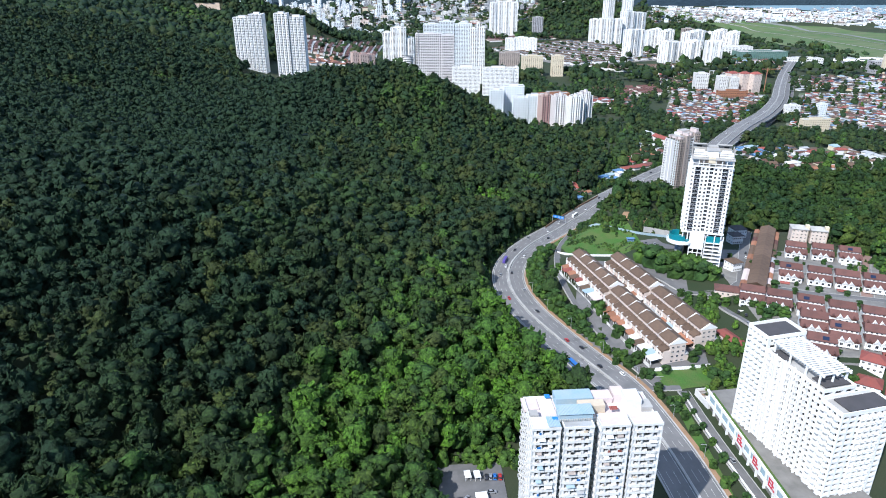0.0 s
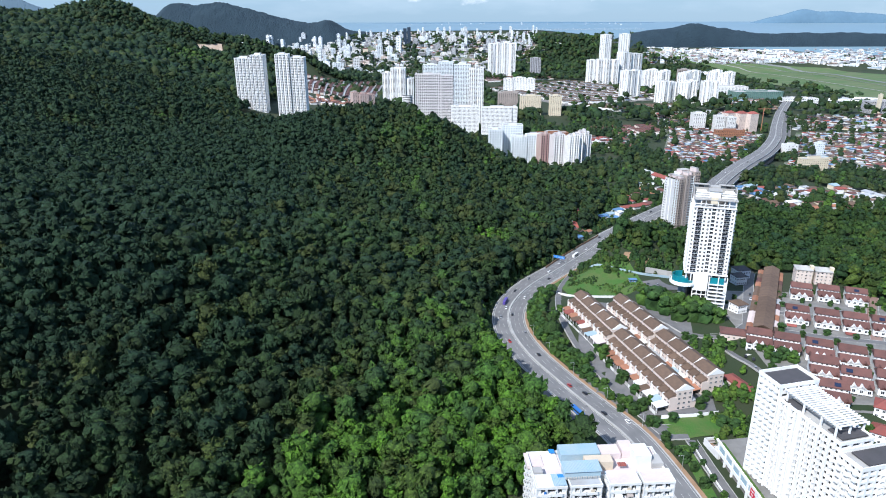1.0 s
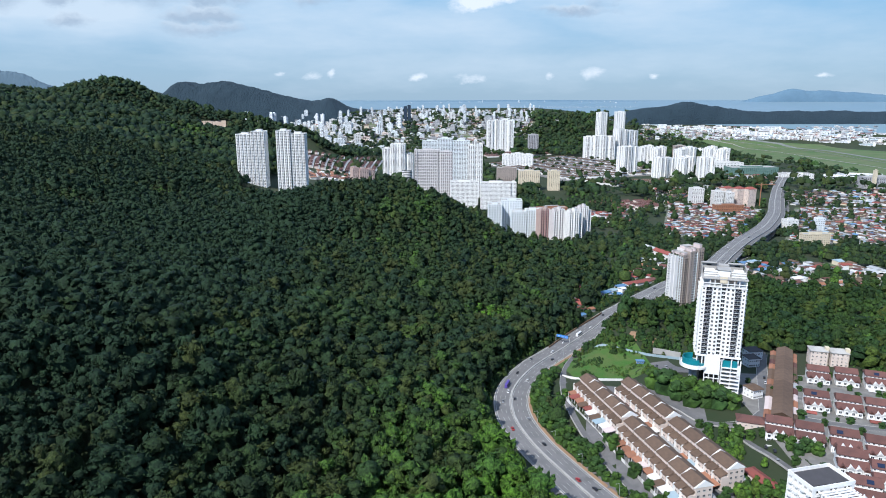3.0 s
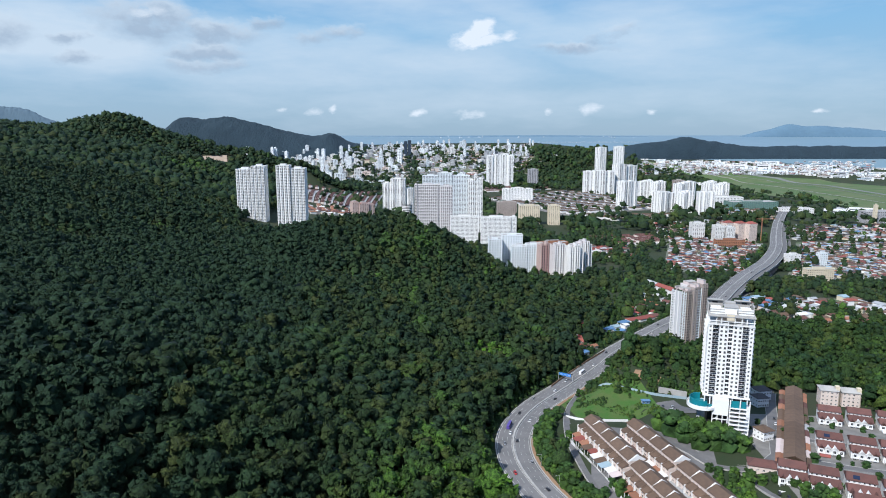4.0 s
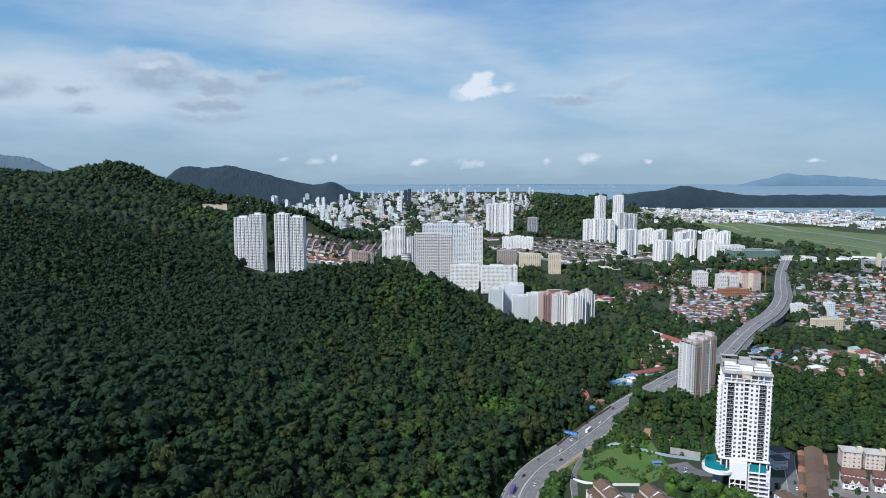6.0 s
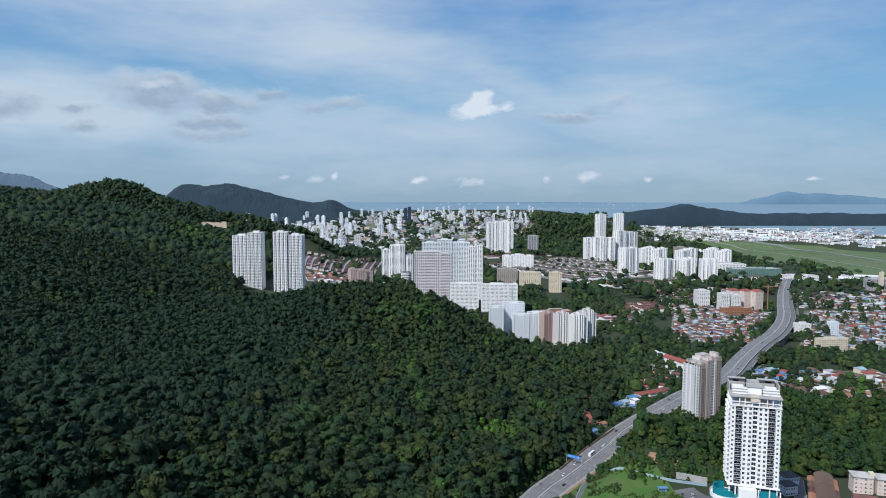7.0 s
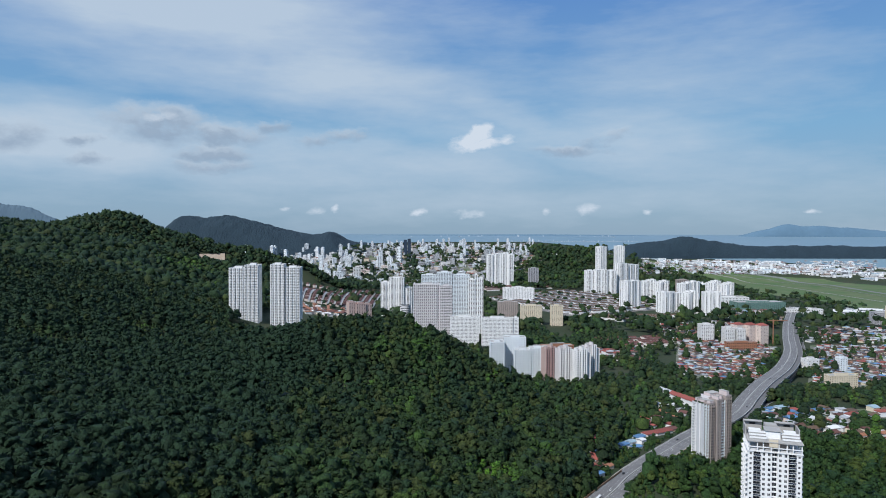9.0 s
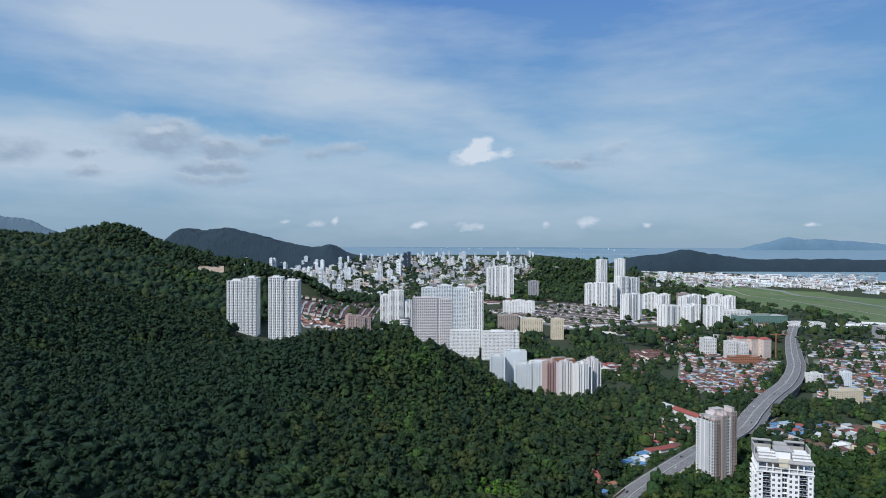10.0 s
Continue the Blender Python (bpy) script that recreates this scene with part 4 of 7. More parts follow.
# ---- white condominium on its podium ----
def white_condominium():
    b = thing("condominium", pose(148, 286, 36, 0, 0, 14), "long white stepped condominium with black roof panels and a rooftop pergola", "building")
    fh = 3.05
    # far head, long wing, near head
    # Black cores stand for shade in the windows and balcony recesses.
    block(b, 2, 23, -14, 0, -8, 54, 20, {"f": 3, "l": 5}, "white", 0.5, 0.6, 1.1, "black", windows="l", parapet=1.6, low=3)
    slab_box("roof_panel", b, (3.6, 21.4, -12.4, -1.6, 54.3, 54.9), "darkroof", "black roof panel")
    block(b, 3.2, 20, -49, -14, -8, 47.5, 18, {"l": 11, "f": 3}, "white", 0.72, 0.7, 1.3, "black", parapet=1.2, sill=0.2)
    slab_box("roof_panel", b, (4.4, 9, -24, -15, 47.8, 48.2), "darkroof", "black roof panel")
    slab_box("roof_panel", b, (6, 19, -47, -39, 47.8, 48.4), "darkroof", "black roof panel")
    block(b, 3, 30, -61, -49, -8, 43.5, 17, {"f": 7, "l": 4}, "white", 0.72, 0.7, 1.3, "black", windows="l", parapet=1.6, sill=0.2)
    slab_box("roof_panel", b, (8, 29, -59.6, -50.4, 43.8, 44.5), "darkroof", "black roof panel")
    balconies(b, pose(2, -1, -8, 0, 0, -90), 13, 4, 20, 3.1, 0.5, 1.1, "white", 3)
    balconies(b, pose(3.2, -15, -8, 0, 0, -90), 33, 11, 18, 55.5 / 18, 0.42, 0.9, "white", 3, False)
    balconies(b, pose(3, -49.6, -8, 0, 0, -90), 11, 3, 17, 51.5 / 17, 0.5, 1.2, "white", 0)
    balconies(b, pose(12, -61, -8), 12, 4, 17, 51.5 / 17, 0.8, 1.0, "white", 0, False)
    for u in (-20, -26, -32, -38, -44):
        slab_box("rib", b, (2.2, 3.19, u - 0.3, u + 0.3, -8, 49.5), "white")
    # pergola over the long wing
    for y in (-16, -26, -36, -44):
        for x in (5, 12, 19):
            slab_box("pergola_post", b, (x - 0.35, x + 0.35, y - 0.35, y + 0.35, 47.6, 52.6), "white")
    for x in (5, 12, 19):
        slab_box("pergola_beam", b, (x - 0.4, x + 0.4, -46, -14, 52.6, 53.4), "white")
    for i in range(20):
        slab_box("pergola_slat", b, (4, 20, -45.5 + i * 1.55, -44.7 + i * 1.55, 53.404, 53.7), "white")


white_condominium()


def condo_podium():
    b = thing("car_park_podium", pose(0, 0, 0), "white car-park podium with tinted panels, planting and signboards", "building")
    z0, z1 = land_at(150, 270) - 2, 36.2
    g = Geo()
    pts = ((146.5, 309), (165, 312), (190, 222), (151, 215))
    for k in range(4):
        p, q = pts[k], pts[(k + 1) % 4]
        g.face([(*q, z0), (*p, z0), (*p, z1), (*q, z1)])
    g.face([(*p, z1) for p in pts[::-1]])
    part("deck", g, "paving", b)
    a, c = Vector((146.5, 309, 0)), Vector((151, 215, 0))
    way = (c - a).normalized()
    turn = math.degrees(math.atan2(way.y, way.x))
    m = pose(a.x, a.y, 0, 0, 0, turn)
    L = (c - a).length
    slab_box("front_wall", b, (0, L, -1.0, -0.01, z1 - 5.2, z1 - 3.2), "white").matrix_basis = m
    slab_box("front_rail", b, (0, L, -1.0, -0.01, z1 + 0.4, z1 + 1.5), "white").matrix_basis = m
    for i in range(12):
        u = 3 + i * L / 12
        slab_box("post", b, (u - 0.4, u + 0.4, -1.1, -0.02, z0, z1 + 0.4), "white").matrix_basis = m
        slab_box("tinted_panel", b, (u + 0.8, u + L / 12 - 0.8, -0.6, -0.2, z1 - 3.2, z1 + 0.3), "metal_pale").matrix_basis = m
        slab_box("planter", b, (u, u + L / 12 - 0.2, 0.2, 1.8, z1 + 0.02, z1 + 0.9), "grass").matrix_basis = m
    for u in (38, 54, 69):
        sign = slab_box("signboard", b, (u, u + 7.5, -1.6, -1.15, z1 - 3.6, z1 + 2.6), "roof_white", "white signboard with red bars")
        sign.matrix_basis = m
        for k in range(3):
            bar = slab_box("sign_bar", sign, (u + 0.8, u + 6.4 - k, -1.7, -1.62, z1 - 2.8 + k * 1.7, z1 - 1.9 + k * 1.7), "sign_red")
        for k in range(2):
            slab_box("sign_bar", sign, (u + 0.8 + 3 * k, u + 1.5 + 3 * k, -1.72, -1.63, z1 - 2.8, z1 + 1.6), "sign_red")


condo_podium()


# ---- terraced rows ----
def window_row(parent, m, length, n, z, w=1.5, h=1.3):
    for i in range(n):
        part("window", pane_mesh(w, h), None, parent, m=m @ pose((i + 0.5) * length / n - w / 2, -0.06, z))


def terrace_unit(m, rng, end=False):
    b = thing("terraced_house", m, "pink-white four-storey terraced house with brown tiled roof and awnings", "house", "terraced houses beside the road")
    W, D, H = 12.6, 10.6, 13.2
    slab_box("wall", b, (0, W, 0, D, -3, H), "wall_pink")
    g = Geo()
    g.gable(-0.1, W - 0.6, -0.9, D + 0.9, H, 3.0)
    part("roof", g, "tile_brown", b)
    party = Geo()
    for s in (0,):
        party.face([(W - 0.6, -1.0, H - 0.3), (W - 0.6, D + 1, H - 0.3), (W - 0.6, D / 2, H + 3.75)])
        party.face([(W + 0.15, D + 1, H - 0.3), (W + 0.15, -1.0, H - 0.3), (W + 0.15, D / 2, H + 3.75)])
        party.face([(W - 0.6, -1.0, H - 0.3), (W - 0.6, D / 2, H + 3.75), (W + 0.15, D / 2, H + 3.75), (W + 0.15, -1.0, H - 0.3)])
        party.face([(W - 0.6, D / 2, H + 3.75), (W - 0.6, D + 1, H - 0.3), (W + 0.15, D + 1, H - 0.3), (W + 0.15, D / 2, H + 3.75)])
    part("party_wall", party, "white", b)
    slab_box("front_range", b, (0, W, -4.2, -0.004, -3, 8.6), "wall_pink")
    for k in range(2):
        g = Geo()
        x0 = k * W / 2
        g.face([(x0 + 0.25, -5.2, 8.5), (x0 + W / 2 - 0.25, -5.2, 8.5), (x0 + W / 2 - 0.25, -0.05, 10.6), (x0 + 0.25, -0.05, 10.6)])
        g.face([(x0 + 0.25, -0.05, 10.3), (x0 + W / 2 - 0.25, -0.05, 10.3), (x0 + W / 2 - 0.25, -5.2, 8.2), (x0 + 0.25, -5.2, 8.2)])
        g.face([(x0 + 0.25, -5.2, 8.2), (x0 + W / 2 - 0.25, -5.2, 8.2), (x0 + W / 2 - 0.25, -5.2, 8.5), (x0 + 0.25, -5.2, 8.5)])
        part("lower_roof", g, "tile_brown", b)
        slab_box("fin_wall", b, (x0 - 0.12, x0 + 0.22, -5.4, -4.21, -3, 9.2), "white")
        z = rng.uniform(3.0, 3.6)
        c = rng.choice(("tile_red", "tile_orange", "tile_brown", "metal_grey", "metal_pale", "roof_pink", "roof_white", "tile_maroon", "tile_orange"))
        d = rng.uniform(4.5, 8.0)
        g = Geo()
        g.face([(x0 + 0.1, -4.6 - d, z - 0.3), (x0 + W / 2 - 0.1, -4.6 - d, z - 0.3), (x0 + W / 2 - 0.1, -4.25, z + 0.7), (x0 + 0.1, -4.25, z + 0.7)])
        g.face([(x0 + 0.1, -4.25, z + 0.5), (x0 + W / 2 - 0.1, -4.25, z + 0.5), (x0 + W / 2 - 0.1, -4.6 - d, z - 0.5), (x0 + 0.1, -4.6 - d, z - 0.5)])
        g.face([(x0 + 0.1, -4.6 - d, z - 0.5), (x0 + W / 2 - 0.1, -4.6 - d, z - 0.5), (x0 + W / 2 - 0.1, -4.6 - d, z - 0.3), (x0 + 0.1, -4.6 - d, z - 0.3)])
        part("porch_roof", g, c, b)
        for u in (x0 + 0.4, x0 + W / 2 - 0.4):
            slab_box("porch_post", b, (u - 0.12, u + 0.12, -4.4 - d, -4.1 - d, -3, z - 0.4), "white")
        slab_box("garden_wall", b, (x0, x0 + W / 2 - 0.15, -13.0, -12.85, -3, 0.8), "stained" if k else "concrete")
        # rear kitchens
        c = rng.choice(("tile_orange", "tile_red", "tile_brown", "roof_white", "metal_grey", "roof_pink"))
        e = rng.uniform(3.0, 5.5)
        slab_box("kitchen", b, (x0 + 0.1, x0 + W / 2 - 0.1, D + 0.004, D + e, -3, 4.0), "wall_pink")
        g = Geo()
        g.gable(x0, x0 + W / 2 - 0.1, D + 0.05, D + e + 0.6, 4.0, 0.9)
        part("kitchen_roof", g, c, b)
    face = pose(0, 0, 0)
    for z in (9.9,):
        window_row(b, face, W, 4, z + 0.4, 1.2, 1.1)
    for z in (0.9, 4.2, 6.6):
        window_row(b, pose(0, -4.2, 0), W, 4, z, 1.7, 1.4)
    for z in (5.0, 8.0, 10.8):
        window_row(b, pose(W, D, 0, 0, 0, 180), W, 4, z, 1.3, 1.2)
    if rng.random() < 0.3:
        u = rng.uniform(1, 7)
        m2 = pose(u, 1.0, H + 0.95, math.degrees(math.atan2(3.0, 6.2)), 0, 0)
        pan = Geo()
        pan.box(0, 3.6, 0, 3.0, 0, 0.1)
        part("solar_panel", pan, "solar", b, "dark blue solar panel", m2)
    if end:
        for z in (0.6, 3.8, 7.0, 10.2):
            window_row(b, pose(W + 0.16, 0, 0, 0, 0, 90), D, 3, z, 1.6, 1.3)
    return b


def terrace(ax, ay, bx, by, n, split, rng):
    """A street of n units from a to b, with a gap after the unit number split."""
    a, c = Vector((ax, ay)), Vector((bx, by))
    way = (c - a).normalized()
    step = ((c - a).length - 5) / n
    turn = math.degrees(math.atan2(way.y, way.x))
    for i in range(n):
        p = a + way * (i * step + (5 if i >= split else 0))
        side = Vector((way.y, -way.x)) * (1.6 if i >= split else 0)
        terrace_unit(pose(p.x + side.x, p.y + side.y, land_at(p.x, p.y), 0, 0, turn) @ Matrix.Diagonal((step / 12.6, 1, 1, 1)), rng, end=i in (split - 1, n - 1))


rng = random.Random(3)
terrace(104.7, 495, 139.8, 351, 11, 5, rng)
terrace(134, 488, 165.3, 369, 8, 4, rng)


# ---- semi-detached houses on the slope ----
def semi_house(x, y, turn, rng, tile="tile_maroon"):
    """A pair of houses: a lower range with four gabled bays in front, a taller range behind."""
    c, s_ = math.cos(radians(turn)), math.sin(radians(turn))
    z = min(land_at(x + u * c - v * s_, y + u * s_ + v * c) for u in (-8, 8) for v in (0, 18))
    b = thing("semi_detached_house", pose(x, y, z, 0, 0, turn), "white semi-detached house with maroon tiled roofs and balconies", "house", "semi-detached houses on the slope")
    W = 15.6
    slab_box("front_range", b, (-W / 2, W / 2, 2.0, 10.4, -2, 6.6), "white")
    g = Geo()
    g.gable(-W / 2 - 0.6, W / 2 + 0.6, 1.2, 10.6, 6.6, 2.7, hip=0.5)
    part("front_roof", g, tile, b)
    slab_box("rear_range", b, (-W / 2 + 0.3, W / 2 - 0.3, 10.41, 20, -2, 9.2), "white")
    g = Geo()
    g.gable(-W / 2 - 0.3, W / 2 + 0.3, 9.7, 20.8, 9.2, 2.8, hip=0.5)
    part("rear_roof", g, tile, b)
    window_row(b, pose(-W / 2, 10.4, 0), W, 6, 7.9, 1.1, 0.9)
    for i in range(4):
        u = (i - 1.5) * W / 4
        slab_box("bay", b, (u - 1.35, u + 1.35, 0.4, 1.99, -2, 6.2), "white")
        cap = Geo()
        cap.gable(-1.4, 2.6, -1.7, 1.7, 6.2, 1.7, turn=math.radians(90), at=(u, 1.4))
        part("bay_roof", cap, "roof_white" if i in (1, 2) else tile, b)
        slab_box("balcony", b, (u - 1.5, u + 1.5, -0.9, 0.39, 2.9, 3.1), "white")
        slab_box("balcony_rail", b, (u - 1.5, u + 1.5, -0.9, -0.75, 3.1, 3.9), "white")
        part("window", pane_mesh(1.7, 2.0), None, b, m=pose(u - 0.85, 0.32, 3.2))
        part("window", pane_mesh(1.9, 2.0), None, b, m=pose(u - 0.95, 0.32, 0.1))
    window_row(b, pose(-W / 2, 10.4, 0, 0, 0, -90), 8, 2, 4.2, 1.2, 1.1)
    window_row(b, pose(-W / 2 + 0.3, 20, 0, 0, 0, -90), 9, 2, 6.2, 1.2, 1.1)
    slab_box("garden_wall", b, (-W / 2, W / 2, -6.2, -6.0, -2, 1.1), "white")
    slab_box("party_fence", b, (-0.1, 0.1, -6.0, -1.0, -2, 1.4), "white")
    colour = rng.choice(("", "tile_maroon", "tile_orange", "", "roof_white", "tile_red"))
    if colour:
        k = rng.choice((-1, 1))
        g = Geo()
        g.gable(k * W / 4 - 3.2, k * W / 4 + 3.2, -5.4, -1.0, 2.5, 0.8)
        part("porch_roof", g, colour, b)
        for q in (-2.8, 2.8):
            slab_box("porch_post", b, (k * W / 4 + q - 0.1, k * W / 4 + q + 0.1, -5.0, -4.8, -2, 2.5), "white")
    if rng.random() < 0.35:
        part("solar_panel", (lambda gg: (gg.box(0, 3.4, 0, 2.6, 0, 0.1), gg)[1])(Geo()), "solar", b, "dark blue solar panel", pose(rng.uniform(-6, 2), 10.6, 10.1, 27, 0, 0))


rng = random.Random(11)
for hx, hy in ((292, 505), (311, 499), (329, 491), (260, 450), (277, 441), (293, 433), (213, 409), (224, 394), (240, 384), (255, 373), (271, 363), (228, 357), (237, 340), (255, 335), (287, 353), (273, 328), (216, 326), (309, 425)):
    semi_house(hx, hy, -23, rng)


def long_row():
    a, c = Vector((303, 580)), Vector((225, 432))
    way = (c - a).normalized()
    turn = math.degrees(math.atan2(way.y, way.x))
    n, L = 12, (c - a).length
    for i in range(n):
        p = a + way * (i * L / n)
        b = thing("terraced_house", pose(p.x, p.y, land_at(p.x, p.y) - 0.3, 0, 0, turn), "terraced house with a brown tiled roof and small porch", "house", "long brown-roofed terrace")
        w = L / n
        slab_box("wall", b, (0, w - 0.01, -5, 6, -3, 6.4), "wall_pink")
        g = Geo()
        g.gable(-0.02, w + 0.02, -6, 7, 6.4 + 0.05 * (i % 2), 2.6)
        part("roof", g, "tile_brown", b)
        for s in (-1, 1):
            c2 = rng.choice(("tile_orange", "tile_maroon", "roof_pink", "tile_brown", "metal_grey", "tile_brown"))
            y0, y1 = (-10.5, -5.2) if s < 0 else (6.2, 10.5)
            g = Geo()
            g.gable(0.2, w - 0.2, y0, y1, 2.8, 0.8)
            part("porch_roof", g, c2, b)
            slab_box("porch_wall", b, (0.2, w - 0.2, y0 + 0.2 if s < 0 else y1 - 0.5, y0 + 0.5 if s < 0 else y1 - 0.2, -3, 2.8), "white")
            window_row(b, pose(0, -5, 0) if s < 0 else pose(w, 6, 0, 0, 0, 180), w, 3, 4.0, 1.3, 1.2)


long_row()


def hip_house(name, label, x, y, w, d, h, turn, wall, tile, rise=2.6, group="", floors=2, n=5):
    z = land_at(x, y)
    b = thing(name, pose(x, y, z, 0, 0, turn), label, "house" if h < 9 else "building", group)
    slab_box("wall", b, (-w / 2, w / 2, 0, d, -4, h), wall)
    g = Geo()
    g.gable(-w / 2 - 0.7, w / 2 + 0.7, -0.7, d + 0.7, h, rise, hip=min(w, d) * 0.4)
    part("roof", g, tile, b)
    fh = h / floors
    for k in range(floors):
        window_row(b, pose(-w / 2, 0, 0), w, n, k * fh + 1.0, 1.4, 1.3)
        window_row(b, pose(-w / 2, d, 0, 0, 0, -90), d, max(2, n - 2), k * fh + 1.0, 1.4, 1.3)
    return b


for dx, h in ((0, 12.5), (15, 12.0)):
    apt = hip_house("apartment_house", "cream low-rise apartment house with grey hipped roofs", 318 + dx, 552 - dx * 0.3, 13, 12, h, -16, "wall_pink", "concrete", 2.4, floors=4, n=4)
    slab_box("stair_tower", apt, (4.5, 7.6, 2, 6, -3, h + 3.5), "cream")
hip_house("bungalow", "pink bungalow with a maroon hipped roof", 206, 431, 18, 11, 4.0, -20, "wall_pink", "tile_maroon", 2.6, floors=1)
hip_house("bungalow", "white house with a brown hipped roof by the tower", 231, 476, 9, 10, 7.0, 20, "white", "tile_brown", 2.2)
hip_house("villa", "white villa with dark gabled roofs behind the tower", 272, 566, 12, 11, 8.0, 10, "white", "darkroof", 2.8)
hip_house("villa", "white villa with dark gabled roofs behind the tower", 262, 548, 10, 10, 7.4, 10, "white", "darkroof", 2.6)
hip_house("shop_house", "red-roofed annexe at the end of the terrace", 182, 372, 22, 8, 4.2, -72, "wall_pink", "tile_red", 1.8, floors=1)
hip_house("hut", "small blue metal hut in the grass", 170, 559, 6, 3, 3.0, 0, "metal_blue", "metal_blue", 0.8, floors=1, n=2)
for hx, hy in ((232, 306), (246, 300), (256, 312), (240, 318)):
    hip_house("villa", "white villa with a red hipped roof on the slope", hx, hy, 12, 11, 6.4, -35, "white", "tile_red", 2.4, "red-roofed villas", n=4)
hip_house("villa", "white villa roofs beside the condominium", 196, 318, 14, 11, 7.0, -30, "white", "darkroof", 2.4)
hip_house("villa", "white villa roofs beside the condominium", 208, 300, 14, 11, 7.0, -30, "white", "tile_maroon", 2.4)
hip_house("villa", "maroon-roofed white villa beside the condominium", 224, 280, 20, 12, 7.0, -30, "white", "tile_maroon", 2.6)


def ruin():
    b = thing("roofless_house", pose(143, 318, land_at(143, 318), 0, 0, -80), "roofless white house with rubble inside at the junction", "house")
    for box in ((0, 14, 0, 0.4, -2, 4), (0, 14, 7.6, 8, -2, 3.4), (0, 0.4, 0.4, 7.6, -2, 4), (13.6, 14, 0.4, 7.6, -2, 3), (7, 7.3, 0.4, 7.6, -2, 3.2)):
        slab_box("wall", b, box, "stained")
    slab_box("floor", b, (0.4, 13.6, 0.4, 7.6, -2, 0.3), "dirt")
    for k in range(9):
        slab_box("beam", b, (0.8 + k * 1.4, 1.0 + k * 1.4, 0.5, 7.4, 2.4 + 0.3 * (k % 3), 2.6 + 0.3 * (k % 3)), "taupe")
    slab_box("lean_to", b, (15, 20, 1, 6, -2, 2.6), "darkroof")


ruin()

# ---- streets, walls and levelled lots ----
def ground_line(points, lift=0.25, step=5.0):
    pts = smooth_line([(x, y, 0) for x, y in points], step)
    return [Vector((p.x, p.y, land_at(p.x, p.y) + lift)) for p in pts]


def street(name, label, points, half, mat="old_asphalt", lift=0.25, edge=True):
    line = ground_line(points, lift)
    ob = tagged(part(name, ribbon(line, -half, half, 0.0, 1.2), mat), label, "road", kind="structure")
    if edge:
        for s in (-1, 1):
            part("kerb", ribbon(line, s * (half + 0.2) - 0.18, s * (half + 0.2) + 0.18, 0.14, 1.2), "concrete", ob)
    return ob


def wall_run(name, label, points, high, mat="white", thick=0.15):
    line = ground_line(points, 0.0)
    ob = tagged(part(name, ribbon(line, -thick, thick, high, high + 1.5), mat), label, "wall", kind="structure")
    return ob


STREETS = [
    ("asphalt frontage street behind the roadside trees", [(140, 645), (127, 612), (112, 574), (101, 535), (95, 490), (98, 440), (106, 400), (117, 358), (126, 330)], 3.6),
    ("grey asphalt street between terraces and tower", [(150, 528), (160, 496), (167, 472), (178, 453), (194, 443), (212, 440), (224, 450)], 4.0),
    ("grey asphalt street beside the white tower", [(224, 450), (242, 490), (262, 534), (280, 572), (297, 604)], 3.8),
    ("grey asphalt estate street", [(196, 443), (199, 415), (203, 395), (206, 370), (212, 350)], 3.4),
    ("grey asphalt estate street", [(224, 449), (248, 436), (272, 425), (300, 416), (330, 404)], 3.2),
    ("grey asphalt estate street", [(250, 480), (275, 470), (300, 458), (322, 450)], 2.8),
    ("reddish paved lane beside the houses", [(356, 514), (338, 486), (318, 452), (300, 420)], 4.0),
    ("grey asphalt service street before the podium", [(138, 322), (139, 300), (141, 270), (144, 240), (148, 205)], 3.0),
    ("asphalt junction mouth", [(110, 332), (124, 331), (138, 330)], 7.0),
    ("grey town street across the plain", [(400, 985), (470, 948), (520, 932), (580, 893), (660, 850)], 4.5),
    ("grey town street under the flyover", [(300, 1085), (340, 1060), (390, 1040), (450, 1020), (520, 1010)], 4.0),
    ("grey asphalt service road below the flyover", [(420, 985), (520, 1110), (640, 1290), (765, 1480), (880, 1700), (1010, 1960)], 5.0),
    ("grey asphalt road into the valley", [(275, 1190), (300, 1150), (330, 1105), (350, 1060)], 3.5),
]
for label, pts, half in STREETS:
    street("road", label, pts, half, "lane_red" if "reddish" in label else "old_asphalt")


def patch(name, label, a, b, c, d, mat, lift, n=24, category="ground"):
    """A four-cornered sheet laid over the land."""
    g = Geo()
    for j in range(n + 1):
        for i in range(n + 1):
            u, v = i / n, j / n
            x = (a[0] * (1 - u) + b[0] * u) * (1 - v) + (d[0] * (1 - u) + c[0] * u) * v
            y = (a[1] * (1 - u) + b[1] * u) * (1 - v) + (d[1] * (1 - u) + c[1] * u) * v
            g.v.append((x, y, land_at(x, y) + lift))
    for j in range(n):
        for i in range(n):
            k = j * (n + 1) + i
            g.f.append((k, k + 1, k + n + 2, k + n + 1))
            g.m.append(0)
    return tagged(part(name, g, mat), label, category, kind="structure")


